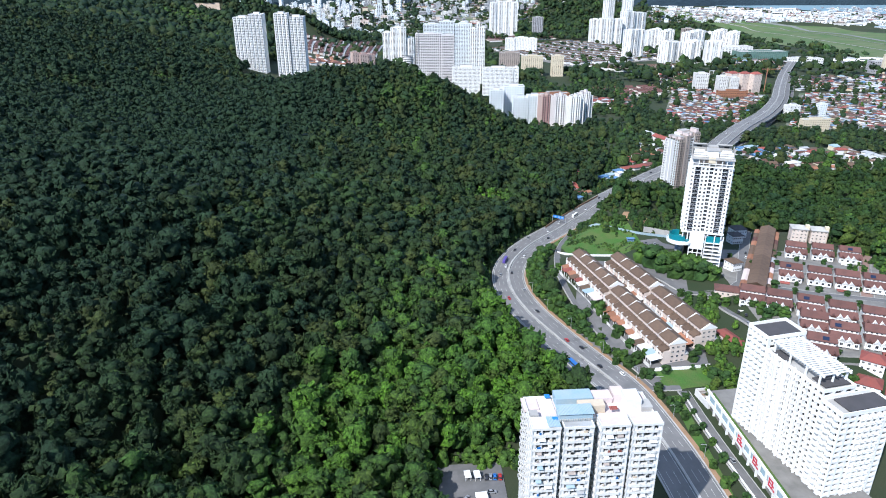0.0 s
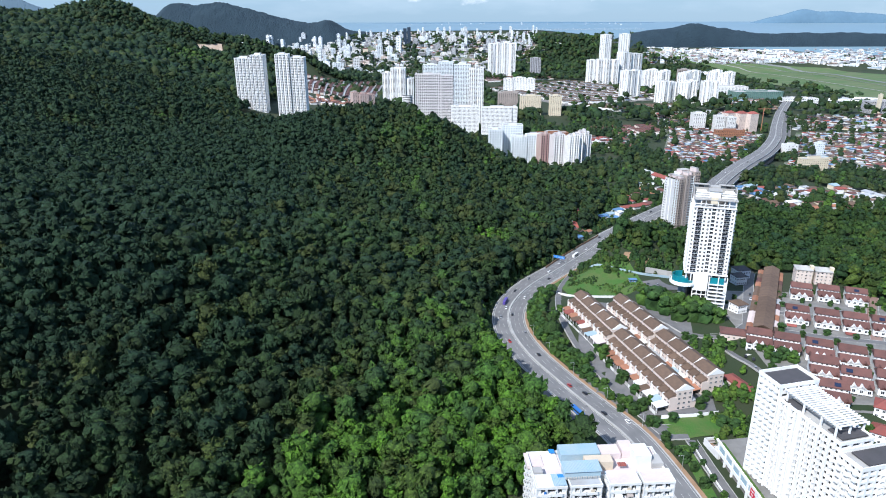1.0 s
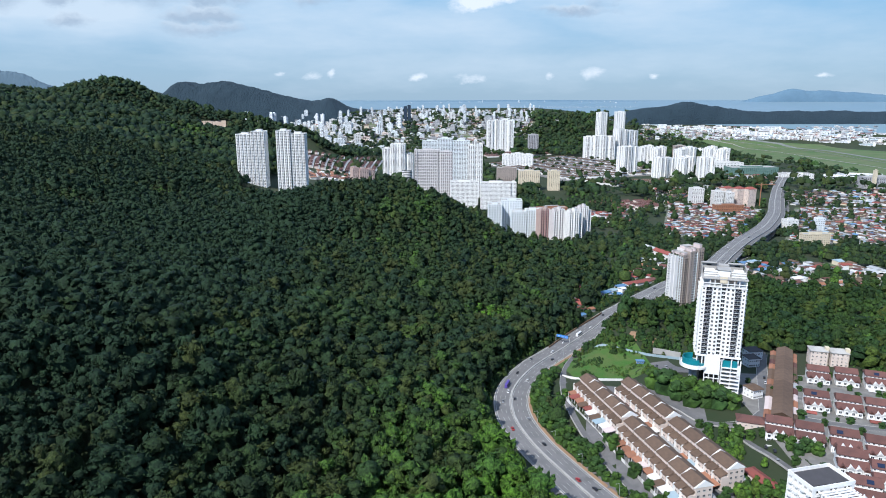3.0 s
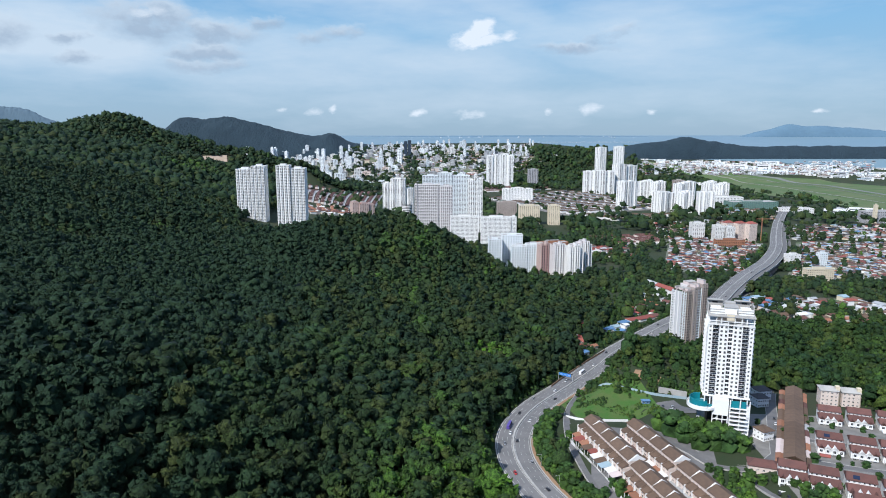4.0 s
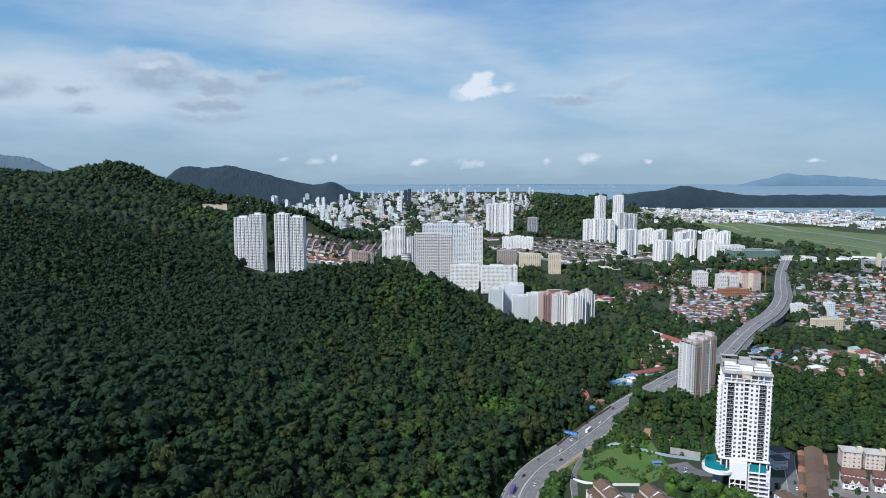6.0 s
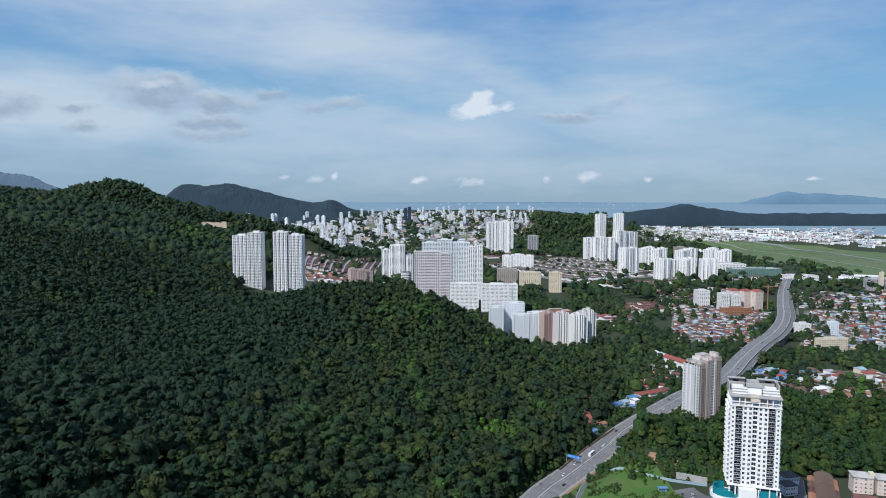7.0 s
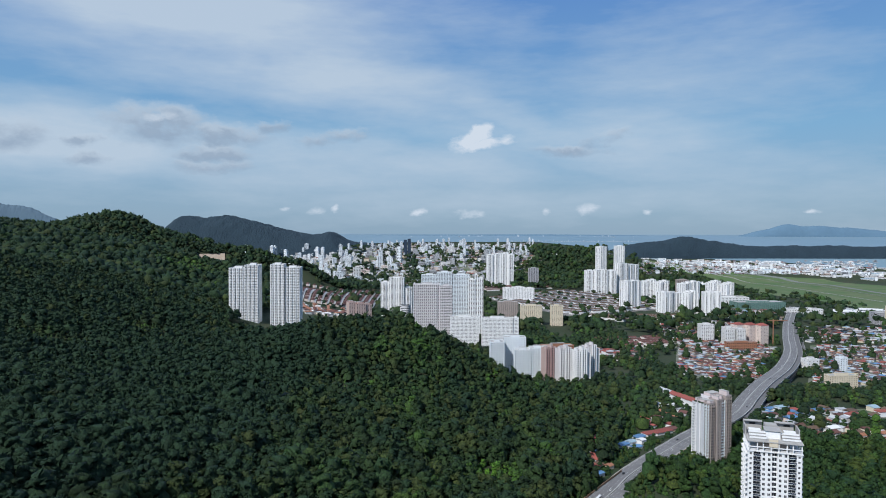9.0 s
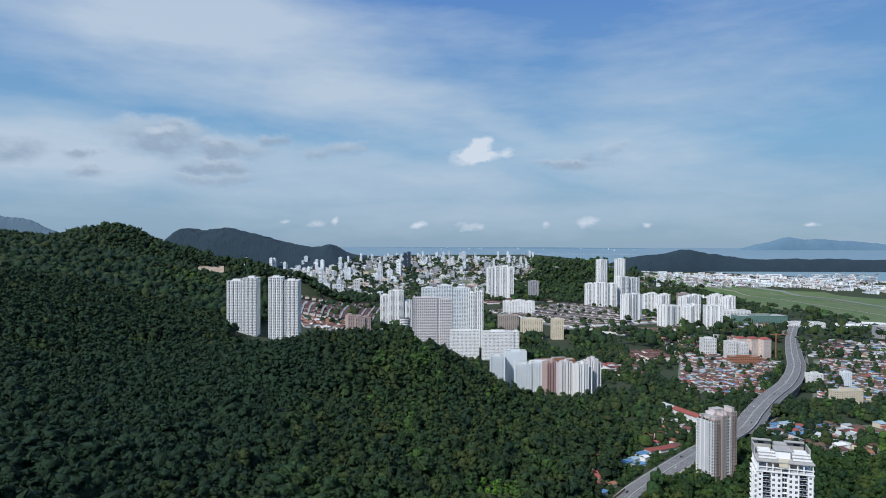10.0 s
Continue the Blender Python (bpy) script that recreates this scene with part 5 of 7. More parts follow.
def lot(name, label, x0, x1, y0, y1, mat, turn=0.0, lift=0.3, n=10):
    """A patch of levelled ground that follows the land."""
    g = Geo()
    cx, cy = (x0 + x1) / 2, (y0 + y1) / 2
    c, s = math.cos(turn), math.sin(turn)
    P = {}
    for i in range(n + 1):
        for j in range(n + 1):
            u, v = x0 + (x1 - x0) * i / n - cx, y0 + (y1 - y0) * j / n - cy
            x, y = cx + u * c - v * s, cy + u * s + v * c
            P[i, j] = len(g.v)
            g.v.append((x, y, land_at(x, y) + lift))
    for i in range(n):
        for j in range(n):
            g.f.append((P[i, j], P[i + 1, j], P[i + 1, j + 1], P[i, j + 1]))
            g.m.append(0)
    return tagged(part(name, g, mat), label, "ground", kind="structure")


lot("lawn", "bright green grassy empty lot behind a fence", 106, 178, 530, 600, "grass", 0.1)
patch("bare_slope", "bare orange earth on the grassy slope", (168, 598), (196, 590), (200, 604), (176, 612), "dirt", 0.5, 8)
lot("pavement", "worn asphalt yards round the terraces", 96, 178, 347, 505, "old_asphalt", -0.21, 0.12, 24)
lot("pavement", "paved yards and lanes of the housing estate", 212, 345, 318, 528, "paving", -0.1, 0.12, 24)
lot("pavement", "grey tarmac yard beside the pool tower", 174, 200, 526, 562, "old_asphalt", 0.25, 0.4)
lot("lawn", "small green lawn in a walled yard", 176, 196, 776, 798, "grass", 0.6, 0.4)
lot("lawn", "green lawn before the terrace end", 128, 172, 325, 345, "grass", 0.1, 0.35)
lot("pavement", "worn grey car park beside the old block", -2, 29, 205, 262, "old_asphalt", 0.05, 0.35)
lot("lawn", "grassy verge between road and service street", 128.5, 134, 215, 318, "grass", -0.02, 0.3, 16)
wall_run("fence", "pale blue hoarding fence round the empty lot", [(139, 603), (150, 592), (166, 580), (182, 572), (196, 570), (207, 568)], 2.2, "metal_pale")
wall_run("retaining_wall", "grey concrete retaining wall above the yard", [(186, 577), (197, 576), (209, 573)], 5.0, "concrete", 0.4)
wall_run("boundary_wall", "white boundary wall behind the terraces", [(101, 545), (108, 532), (120, 526), (146, 526)], 2.0, "white")
wall_run("boundary_wall", "white boundary wall beside the service street", [(137, 316), (137.5, 290), (139.5, 262), (142, 235), (145, 205)], 1.6, "white")
wall_run("boundary_wall", "pale concrete wall along the frontage street", [(88, 455), (93, 425), (102, 392), (113, 352)], 1.2, "concrete", 0.12)
wall_run("boundary_wall", "white retaining wall below the terraces", [(128, 344), (145, 343), (162, 346)], 2.4, "white")
wall_run("crash_barrier", "rust-brown barrier along the road's edge", [(103, 628), (128, 668), (160, 716), (182, 748)], 2.4, "dirt", 0.2)

# ---- towers along the edge of the wood ----
RIBS = tuple((0.055 + k * 0.127, 0.032, 1.6) for k in range(8))      # proud bays across a tall white tower
FEW_RIBS = ((0.12, 0.06, 2.4), (0.37, 0.05, 2.0), (0.63, 0.05, 2.0), (0.88, 0.06, 2.4))
TOWERS = "residential towers over the forest"
simple_tower("apartment_tower", "tall white twin-wing apartment tower rising from the forest", -400, 1430, 60, 34, 56, 113, 36, 16, 5, 4, "white", 0.62, 0.6, ((0, 0.56, 0, 1.5), (0.56, 1, 2, 0)), TOWERS, ribs=RIBS)
simple_tower("apartment_tower", "tall white twin-wing apartment tower rising from the forest", -316, 1430, 60, 34, 52, 118, 37, 16, 5, 4, "white", 0.62, 0.6, ((0, 0.45, 2, 0), (0.45, 1, 0, 2.5)), TOWERS, ribs=RIBS)
simple_tower("apartment_tower", "white stepped condominium tower on the plain", -132, 2030, 92, 40, -5, 104, 32, 16, 6, 0, "white", 0.5, 0.5, ((0, 0.26, -2, 4), (0.26, 0.74, 2, 0), (0.74, 1, -7, 6)), TOWERS, ribs=FEW_RIBS)
drum = thing("apartment_drum", pose(-100, 1935, -2), "low round white apartment building", "building")
g = Geo()
for k in range(9):
    g.cylinder(0, 0, 14.5, k * 4.6, k * 4.6 + 2.4, 26)
part("ring", g, "white", drum)
g = Geo()
g.cylinder(0, 0, 13.6, -4, 40.5, 26)
part("glazing", g, "glass", drum)
simple_tower("apartment_slab", "broad white apartment slab with a grid of dark windows", -20, 1645, 92, 22, 5, 114, 31, 20, 4, 0, "wall_pale_pink", 0.68, 0.56, ((0, 0.07, 0, -1.5), (0.07, 0.62, 0, 0), (0.62, 0.68, 0, 1.5), (0.68, 1, -1, 0)), TOWERS, deep=1.5)
simple_tower("apartment_slab", "broad pale grey apartment slab behind the gridded one", 12, 1800, 126, 22, -5, 139, 41, 30, 4, 0, "pale", 0.55, 0.52, ((0, 0.32, -1, 2), (0.32, 0.62, 1, 0), (0.62, 1, -1, 2)), TOWERS, fins=1.0)
simple_tower("apartment_tower", "slim white tower with a dark glazed strip", 88, 1770, 38, 26, -10, 131, 40, 7, 4, 0, "white", 0.5, 0.6, ((0, 0.45, 0, 0), (0.45, 0.62, 4, 1.5), (0.62, 1, 1, 0)), TOWERS)
simple_tower("apartment_slab", "lower white apartment slab with rows of small windows", 54, 1600, 66, 20, -10, 58, 18, 22, 4, 0, "white", 0.55, 0.46, (), TOWERS, deep=1.3)
simple_tower("apartment_slab", "lower white apartment slab with rows of small windows", 135, 1590, 84, 20, -10, 57, 18, 28, 4, 0, "white", 0.55, 0.46, ((0, 0.85, 0, 0), (0.85, 1, 0, 2)), TOWERS, deep=1.3)
simple_tower("apartment_block", "brown and pink rendered apartment block", -187, 1629, 54, 26, 25, 50, 16, 10, 5, 24, "pink", 0.45, 0.45, ((0, 0.3, 1, 4), (0.3, 0.72, 0, 0), (0.72, 1, -1, 3)), side="l", roof="tile_red")
PALE = "pale blocks beside the wood"
simple_tower("apartment_block", "narrow pale blue-white apartment block by the wood", 104, 1303, 25, 30, -25, 66, 20, 5, 6, 0, "pale", 0.5, 0.45, group=PALE, fins=1.4)
simple_tower("apartment_block", "pale blue-white apartment block by the wood", 140, 1330, 40, 24, -25, 70, 21, 8, 5, 0, "pale", 0.5, 0.45, group=PALE)
simple_tower("apartment_block", "pale blue-white apartment block with grey tiled roofs", 163, 1290, 56, 24, -25, 54, 17, 11, 5, 0, "pale", 0.5, 0.45, ((0, 0.5, 0, 0), (0.5, 1, 1, 2)), PALE, 1.2)
MAROON = "white and maroon blocks beside the wood"
for px, py, w, h, t, wl in ((199, 1252, 26, 58, 20, "pink"), (222, 1236, 28, 60, 20, "wall_pale_pink"), (247, 1222, 26, 60, 20, "white"), (268, 1240, 22, 64, 20, "wall_pale_pink")):
    simple_tower("apartment_block", "white and maroon apartment block with small balconies", px, py, w, 22, -20, h, 19, 6, 5, t, wl, 0.66, 0.58, ((0, 0.33, 0, 2.5), (0.33, 0.67, 1, 0), (0.67, 1, -1, 2.5)), MAROON, 1.2, wall2="maroon_wall" if wl == "pink" else "white", roof="tile_maroon", deep=1.4)
simple_tower("apartment_block", "orange-roofed apartment block behind the maroon ones", 222, 1330, 60, 20, -22, 52, 16, 10, 4, 10, "tile_orange", 0.5, 0.4)
WHITE = "white towers near the airport"
WINGS = ((0, 0.36, -1, 1), (0.36, 0.62, 0, 5), (0.62, 1, 1, 0))
for px, py, w, d, h, fl, bx, st in ((850, 3560, 44, 40, 182, 44, 5, ()), (905, 3440, 46, 40, 192, 46, 5, ()), (687, 2926, 132, 40, 98, 28, 10, ((0, 0.3, 0, 6), (0.3, 0.7, 1, 0), (0.7, 1, 0, 6))),
                                   (823, 2979, 112, 40, 120, 34, 8, ((0, 0.4, 2, 0), (0.4, 1, 0, 6))), (660, 2352, 63, 40, 98, 28, 6, ((0, 0.55, 0, 0), (0.55, 1, 0, 5))),
                                   (800, 2629, 50, 40, 78, 24, 5, WINGS), (848, 2600, 44, 40, 76, 24, 5, WINGS), (765, 2273, 70, 40, 68, 20, 6, ((0, 0.5, 0, 0), (0.5, 1, -1, 6))),
                                   (822, 2240, 46, 40, 70, 21, 5, WINGS), (868, 2199, 52, 40, 74, 22, 5, ((0, 0.5, 0, 0), (0.5, 1, 0, 5))), (900, 2460, 70, 40, 84, 24, 7, WINGS),
                                   (1035, 2569, 38, 40, 78, 22, 4, WINGS), (1072, 2540, 36, 40, 74, 22, 4, WINGS)):
    simple_tower("apartment_tower", "white high-rise apartment tower on the plain", px, py, w, d, land_at(px, py), h, fl, max(3, bx - 1), 3, (20, 0, 24, -8)[int(px + py) % 4], "white", 0.42, 0.5, st, WHITE, ribs=FEW_RIBS)
simple_tower("apartment_tower", "white high-rise apartment tower on the plain", 283, 3268, 128, 50, -25, 156, 42, 10, 5, 0, "white", 0.36, 0.4, ((0, 0.22, -1, 0), (0.22, 0.5, 0, 5), (0.5, 0.78, 0, 5), (0.78, 1, -1, 0)), WHITE, ribs=FEW_RIBS)
simple_tower("office_block", "grey unfinished concrete block with green netting", 444, 3268, 48, 30, -25, 88, 24, 6, 5, 0, "grey", 0.6, 0.6)
simple_tower("apartment_block", "unfinished concrete tower with netting among white towers", 905, 2560, 40, 30, -25, 86, 22, 6, 5, 0, "taupe", 0.7, 0.6)
simple_tower("apartment_block", "long low white apartment block", 295, 2606, 118, 30, -25, 50, 14, 20, 5, 0, "white", 0.4, 0.45, ((0, 0.3, 0, 0), (0.3, 0.7, 1, 2), (0.7, 1, 0, 0)))
for px, w in ((200, 60), (257, 60), (330, 33)):
    simple_tower("apartment_block", "beige apartment block with small windows", px, 1967 if px > 210 else 2060, w, 26, -25, 57, 17, round(w / 6), 5, 0, "cream" if px > 210 else "taupe", 0.4, 0.42)
for px in (726, 752, 776):
    simple_tower("apartment_block", "cream apartment block with red hipped roofs", px, 1678 - (px - 750) * 0.3, 24, 22, -25, 44, 13, 5, 5, 20, "wall_pink", 0.4, 0.4, gable="tile_red")
simple_tower("apartment_block", "grey-white apartment block on the plain", 646, 1686, 31, 26, -25, 44, 13, 6, 5, 0, "stained", 0.55, 0.45)
simple_tower("apartment_block", "grey-white apartment block on the plain", 690, 1662, 22, 26, -25, 40, 12, 5, 5, 0, "stained", 0.6, 0.45)
simple_tower("apartment_block", "grey-white apartment block on the plain", 715, 1656, 20, 26, -25, 38, 12, 5, 5, 0, "stained", 0.6, 0.45)
simple_tower("school", "long low orange and white school building", 690, 1600, 70, 14, -24, 15, 4, 16, 3, 0, "tile_orange", 0.7, 0.4)
simple_tower("warehouse", "white cube-like commercial building", 705, 1334, 24, 20, -18, 22, 4, 3, 3, 10, "roof_white", 0.3, 0.4)
simple_tower("office_block", "slim white commercial tower", 760, 1330, 15, 14, -18, 26, 7, 3, 3, 10, "pale", 0.5, 0.4)
simple_tower("apartment_block", "cream low-rise flats on the plain", 662, 1170, 50, 14, -10, 20, 6, 12, 3, 5, "cream", 0.5, 0.4, roof="metal_grey")
simple_tower("mall", "wide building site wrapped in green netting", 1108, 2370, 172, 60, -25, 24, 6, 24, 6, 5, "net_green", 0.4, 0.4)
simple_tower("mall", "broad low white building with a red tower", 1040, 2480, 150, 60, -25, 30, 5, 12, 4, 0, "roof_white", 0.5, 0.3)
simple_tower("hospital", "grey slab with a pale tower beside the airport", 1320, 2000, 110, 40, -25, 34, 8, 18, 6, 0, "grey", 0.5, 0.5)
simple_tower("hangar", "white airport building with curved roof", 1190, 2240, 110, 40, -25, 16, 3, 14, 4, 0, "roof_white", 0.5, 0.3)
simple_tower("water_tower", "slim cream tower beside the airport", 1285, 1985, 9, 9, -25, 56, 12, 2, 2, 0, "cream", 0.2, 0.3)

# ---- low town on the plain ----
SMALL = {}


def small_house(wall, tile, kind):
    """A small house of walls and a pitched roof; alike houses share their meshes."""
    if (wall, tile, kind) not in SMALL:
        a, r = Geo(), Geo()
        a.box(-0.5, 0.5, -0.5, 0.5, -0.6, 1.0)
        r.gable(-0.54, 0.54, -0.56, 0.56, 1.0, 0.42 if kind else 0.22, thick=0.05, hip=0.12 if kind == 2 else 0.0)
        SMALL[wall, tile, kind] = a.mesh("wall", wall), r.mesh("roof", tile)
    return SMALL[wall, tile, kind]


ROOFS = ("tile_red", "tile_maroon", "metal_grey", "tile_brown", "tile_orange", "tile_brown", "tile_maroon", "tile_maroon", "tile_red", "metal_grey", "tile_brown", "darkroof")
SHEDS = ("metal_blue", "metal_grey", "metal_grey", "metal_pale", "tile_maroon", "tile_brown", "tile_red", "metal_grey", "tile_brown")


CROWD = Geo()
CROWD_MATS = ["white", "darkroof", "grey", "stained", "cream", "wall_pink", "tile_red", "tile_maroon", "metal_blue", "metal_grey", "tile_brown", "tile_orange", "roof_white", "metal_pale"]


def house_at(x, y, w, d, h, turn, tile, label, wall="white", kind=1, group="low houses on the plain"):
    z = land_at(x, y)
    if y > 1190:
        t = radians(turn)
        CROWD.box(-w / 2, w / 2, -d / 2, d / 2, z - 3, z + h, CROWD_MATS.index(wall), t, (x, y))
        CROWD.gable(-w / 2 - 0.9, w / 2 + 0.9, -d / 2 - 0.9, d / 2 + 0.9, z + h, (0.42 if kind else 0.2) * h * 0.7, CROWD_MATS.index(tile), 0.2, t, (x, y), 2.0 if kind == 2 else 0.0)
        TAKEN.append((x, y, max(w, d) * 0.6))
        return
    b = thing("house", pose(x, y, z, 0, 0, turn) @ Matrix.Diagonal((w, d, h, 1)), label, "house", group)
    a, r = small_house(wall, tile, kind)
    part("wall", a, None, b)
    part("roof", r, None, b)
    TAKEN.append((x, y, max(w, d) * 0.6))


def road_clear(x, y, r=17):
    return float(np.min((ROADXYZ[:, 0] - x) ** 2 + (ROADXYZ[:, 1] - y) ** 2)) > r * r


def quarter(rng, corners, n, names, sizes=(8, 16), turn=0.0, label="low town house with a coloured roof", group="low houses on the plain", wall="white", high=(3, 7)):
    """Houses strewn over a four-cornered quarter, on rough rows."""
    (ax, ay), (bx, by), (cx, cy), (dx, dy) = corners
    rows = max(2, int(math.sqrt(n)))
    for i in range(n):
        u = ((i % rows) + rng.uniform(0.1, 0.9)) / rows
        v = ((i // rows) + rng.uniform(0.1, 0.9)) / math.ceil(n / rows)
        x = (ax * (1 - u) + bx * u) * (1 - v) + (dx * (1 - u) + cx * u) * v
        y = (ay * (1 - u) + by * u) * (1 - v) + (dy * (1 - u) + cy * u) * v
        if not road_clear(x, y, 24) or any((x - q[0]) ** 2 + (y - q[1]) ** 2 < (q[2] * 0.72 + 3) ** 2 for q in TAKEN[-500:]):
            continue
        tile = rng.choice(names)
        shade = {"metal_blue": "blue", "metal_pale": "pale blue", "metal_grey": "grey", "tile_red": "red", "tile_maroon": "maroon", "tile_brown": "brown", "tile_orange": "orange", "roof_white": "white", "darkroof": "dark grey"}[tile]
        what = "sheet-metal" if "metal" in tile else "flat concrete" if "white" in tile else "tiled"
        house_at(x, y, rng.uniform(*sizes), rng.uniform(sizes[0] * 0.8, sizes[1] * 0.75), rng.uniform(*high), turn + rng.choice((0, 90)) + rng.uniform(-12, 12), tile,
                 f"low house with a {shade} {what} roof on the plain", rng.choice((wall, "stained", "stained", "cream", "wall_pink", "grey")), rng.choice((0, 1, 1, 2)), group)


rng = random.Random(21)
patch("town_ground", "trodden ground and yards of the low town", (415, 1020), (660, 1020), (690, 880), (410, 900), "town_ground", 0.25, 12)
patch("town_ground", "trodden ground and yards of the low town", (430, 1300), (570, 1680), (790, 1660), (530, 1190), "town_ground", 0.25, 16)
patch("town_ground", "trodden ground and yards of the low town", (620, 1200), (880, 1660), (1120, 1640), (860, 1150), "town_ground", 0.25, 16)
patch("town_ground", "streets and yards between the terraces", (170, 2720), (560, 3100), (930, 2440), (400, 2180), "paving", 0.3, 16)
patch("town_ground", "streets and yards between the terraces", (345, 1730), (580, 1790), (560, 1620), (410, 1580), "town_ground", 0.3, 8)
for x, y, w, d, h, t, tile, wall, kind, words in (
        (209, 841, 15, 9, 3.4, 35, "metal_blue", "stained", 0, "blue sheet-metal shed among yards beside the road"), (236, 871, 15, 10, 3.8, 35, "metal_blue", "stained", 0, "blue sheet-metal shed among yards beside the road"),
        (220, 829, 13, 9, 3.2, 30, "metal_blue", "white", 0, "blue sheet-metal shed among yards beside the road"), (222, 853, 11, 9, 3.4, 35, "metal_pale", "stained", 0, "pale blue sheet-metal shed beside the road"),
        (233, 851, 8, 8, 5.0, 35, "roof_white", "white", 0, "small white block beside the blue sheds"), (270, 891, 26, 12, 4.2, 28, "tile_red", "stained", 2, "broad low house with a bright red roof"),
        (252, 884, 15, 11, 4.2, 28, "tile_red", "stained", 2, "low house with a bright red roof"), (286, 903, 14, 11, 4.0, 28, "tile_maroon", "cream", 2, "low house with a maroon tiled roof"), (161, 764, 12, 9, 3.2, 40, "tile_brown", "cream", 1, "low house with a brown roof in a walled yard"),
        (154, 733, 13, 9, 3.0, 40, "metal_blue", "stained", 0, "blue-roofed shed in a yard"), (172, 758, 8, 7, 3.4, 40, "tile_orange", "cream", 1, "small cream house with an orange roof"), (331, 994, 12, 9, 5.0, 20, "metal_grey", "white", 1, "white house with a grey roof"),
        (519, 996, 22, 13, 4.6, 24, "metal_blue", "stained", 0, "long shed with a blue metal roof"), (477, 990, 17, 11, 4.2, 20, "metal_blue", "stained", 0, "shed with a blue metal roof"), (460, 1006, 15, 11, 4.4, 20, "metal_blue", "stained", 0, "shed with a blue metal roof"),
        (534, 970, 13, 10, 5.0, 20, "tile_maroon", "stained", 1, "house with a dark red roof"), (430, 951, 18, 12, 4.0, 15, "net_green", "stained", 0, "shed with a faded green roof"), (456, 897, 14, 10, 7.0, 15, "tile_brown", "cream", 1, "cream two-storey terraced house"),
        (445, 903, 12, 10, 7.0, 15, "tile_brown", "cream", 1, "cream two-storey terraced house"), (482, 898, 15, 11, 8.0, 15, "roof_white", "white", 0, "boxy white house with a flat roof"), (562, 940, 15, 11, 5.0, 15, "tile_maroon", "stained", 2, "house with a dark maroon roof"),
        (479, 869, 11, 9, 4.4, 12, "tile_brown", "white", 1, "white house with a brown roof in a row"), (491, 866, 11, 9, 4.4, 12, "tile_brown", "white", 1, "white house with a brown roof in a row"), (503, 863, 11, 9, 4.4, 12, "tile_brown", "white", 1, "white house with a brown roof in a row"),
        (515, 860, 11, 9, 4.4, 12, "tile_maroon", "white", 1, "white house with a maroon roof in a row"), (527, 857, 11, 9, 4.4, 12, "tile_maroon", "white", 1, "white house with a maroon roof in a row")):
    house_at(x, y, w, d, h, t, tile, words, wall, kind, "houses beside the main road")
quarter(rng, [(425, 1010), (640, 1010), (670, 900), (430, 950)], 62, SHEDS, (8, 18), 20)
quarter(rng, [(420, 950), (590, 890), (560, 855), (430, 885)], 34, ROOFS, (8, 14), 20)
quarter(rng, [(440, 1310), (570, 1660), (770, 1620), (540, 1200)], 480, ROOFS + SHEDS, (6.5, 13), 30, high=(2.4, 4.6))
quarter(rng, [(560, 1660), (560, 1730), (800, 1660), (780, 1590)], 50, ROOFS, (9, 16), 15)
quarter(rng, [(640, 1220), (890, 1650), (1110, 1640), (860, 1160)], 560, ROOFS + SHEDS, (6.5, 14), 30, high=(2.4, 4.6))
quarter(rng, [(900, 1700), (1000, 1950), (1400, 1950), (1150, 1680)], 130, ROOFS + SHEDS, (10, 24), 30)
quarter(rng, [(150, 715), (165, 790), (205, 890), (150, 850)], 12, ("metal_blue", "tile_red", "metal_grey", "tile_maroon"), (7, 12), 40)
quarter(rng, [(240, 915), (280, 985), (380, 1000), (340, 915)], 14, ("tile_red", "tile_maroon", "tile_orange"), (8, 14), 40)
quarter(rng, [(-330, 1700), (-430, 2000), (-230, 1900), (-200, 1720)], 60, ("tile_maroon", "roof_white", "tile_orange"), (9, 16), 30, high=(6, 9))
quarter(rng, [(280, 1460), (300, 1560), (440, 1560), (400, 1440)], 22, ("roof_white", "tile_maroon", "metal_grey"), (10, 18), 20)
quarter(rng, [(-250, 3100), (-400, 3450), (500, 3450), (300, 3350)], 60, ROOFS, (14, 34), 10, high=(6, 14))
quarter(rng, [(300, 1480), (330, 1590), (440, 1590), (420, 1440)], 36, ("tile_maroon", "tile_brown", "tile_red"), (10, 22), 15)
quarter(rng, [(560, 1760), (640, 2040), (900, 2040), (830, 1740)], 130, ROOFS, (10, 20), 20)
quarter(rng, [(900, 2150), (1000, 2330), (1180, 2330), (1080, 2060)], 60, ROOFS + SHEDS, (12, 30), 20)
quarter(rng, [(-800, 3450), (-780, 3980), (620, 4000), (600, 3450)], 170, ("tile_brown", "tile_red", "tile_maroon", "metal_grey", "tile_maroon"), (12, 32), 10, high=(5, 16))
quarter(rng, [(-760, 3980), (-500, 4190), (600, 4200), (620, 4000)], 160, ("roof_white", "metal_grey", "tile_orange", "tile_brown"), (8, 22), 10, high=(4, 10))
tagged(part("houses", CROWD, CROWD_MATS), "crowded low houses with red, blue and grey roofs", "houses", kind="stuff")
hip = hip_house("house", "tall white house with a red hipped roof", 546, 948, 15, 15, 9.0, 20, "white", "tile_red", 4.0)
for i in range(6):
    house_at(345 + i * 3.6, 1108 - i * 15.5, 15, 12, 9, -77, "tile_red" if i > 1 else "metal_grey", "white two-storey terraced shop house", "white", 1, "shop houses beside the road")
for i in range(2):
    hip_house("house", "white boxy three-storey house at the wood's edge", 308 + i * 12.5, 1008 - i * 2, 10, 10, 9.5, -10, "white", "roof_white", 0.6)

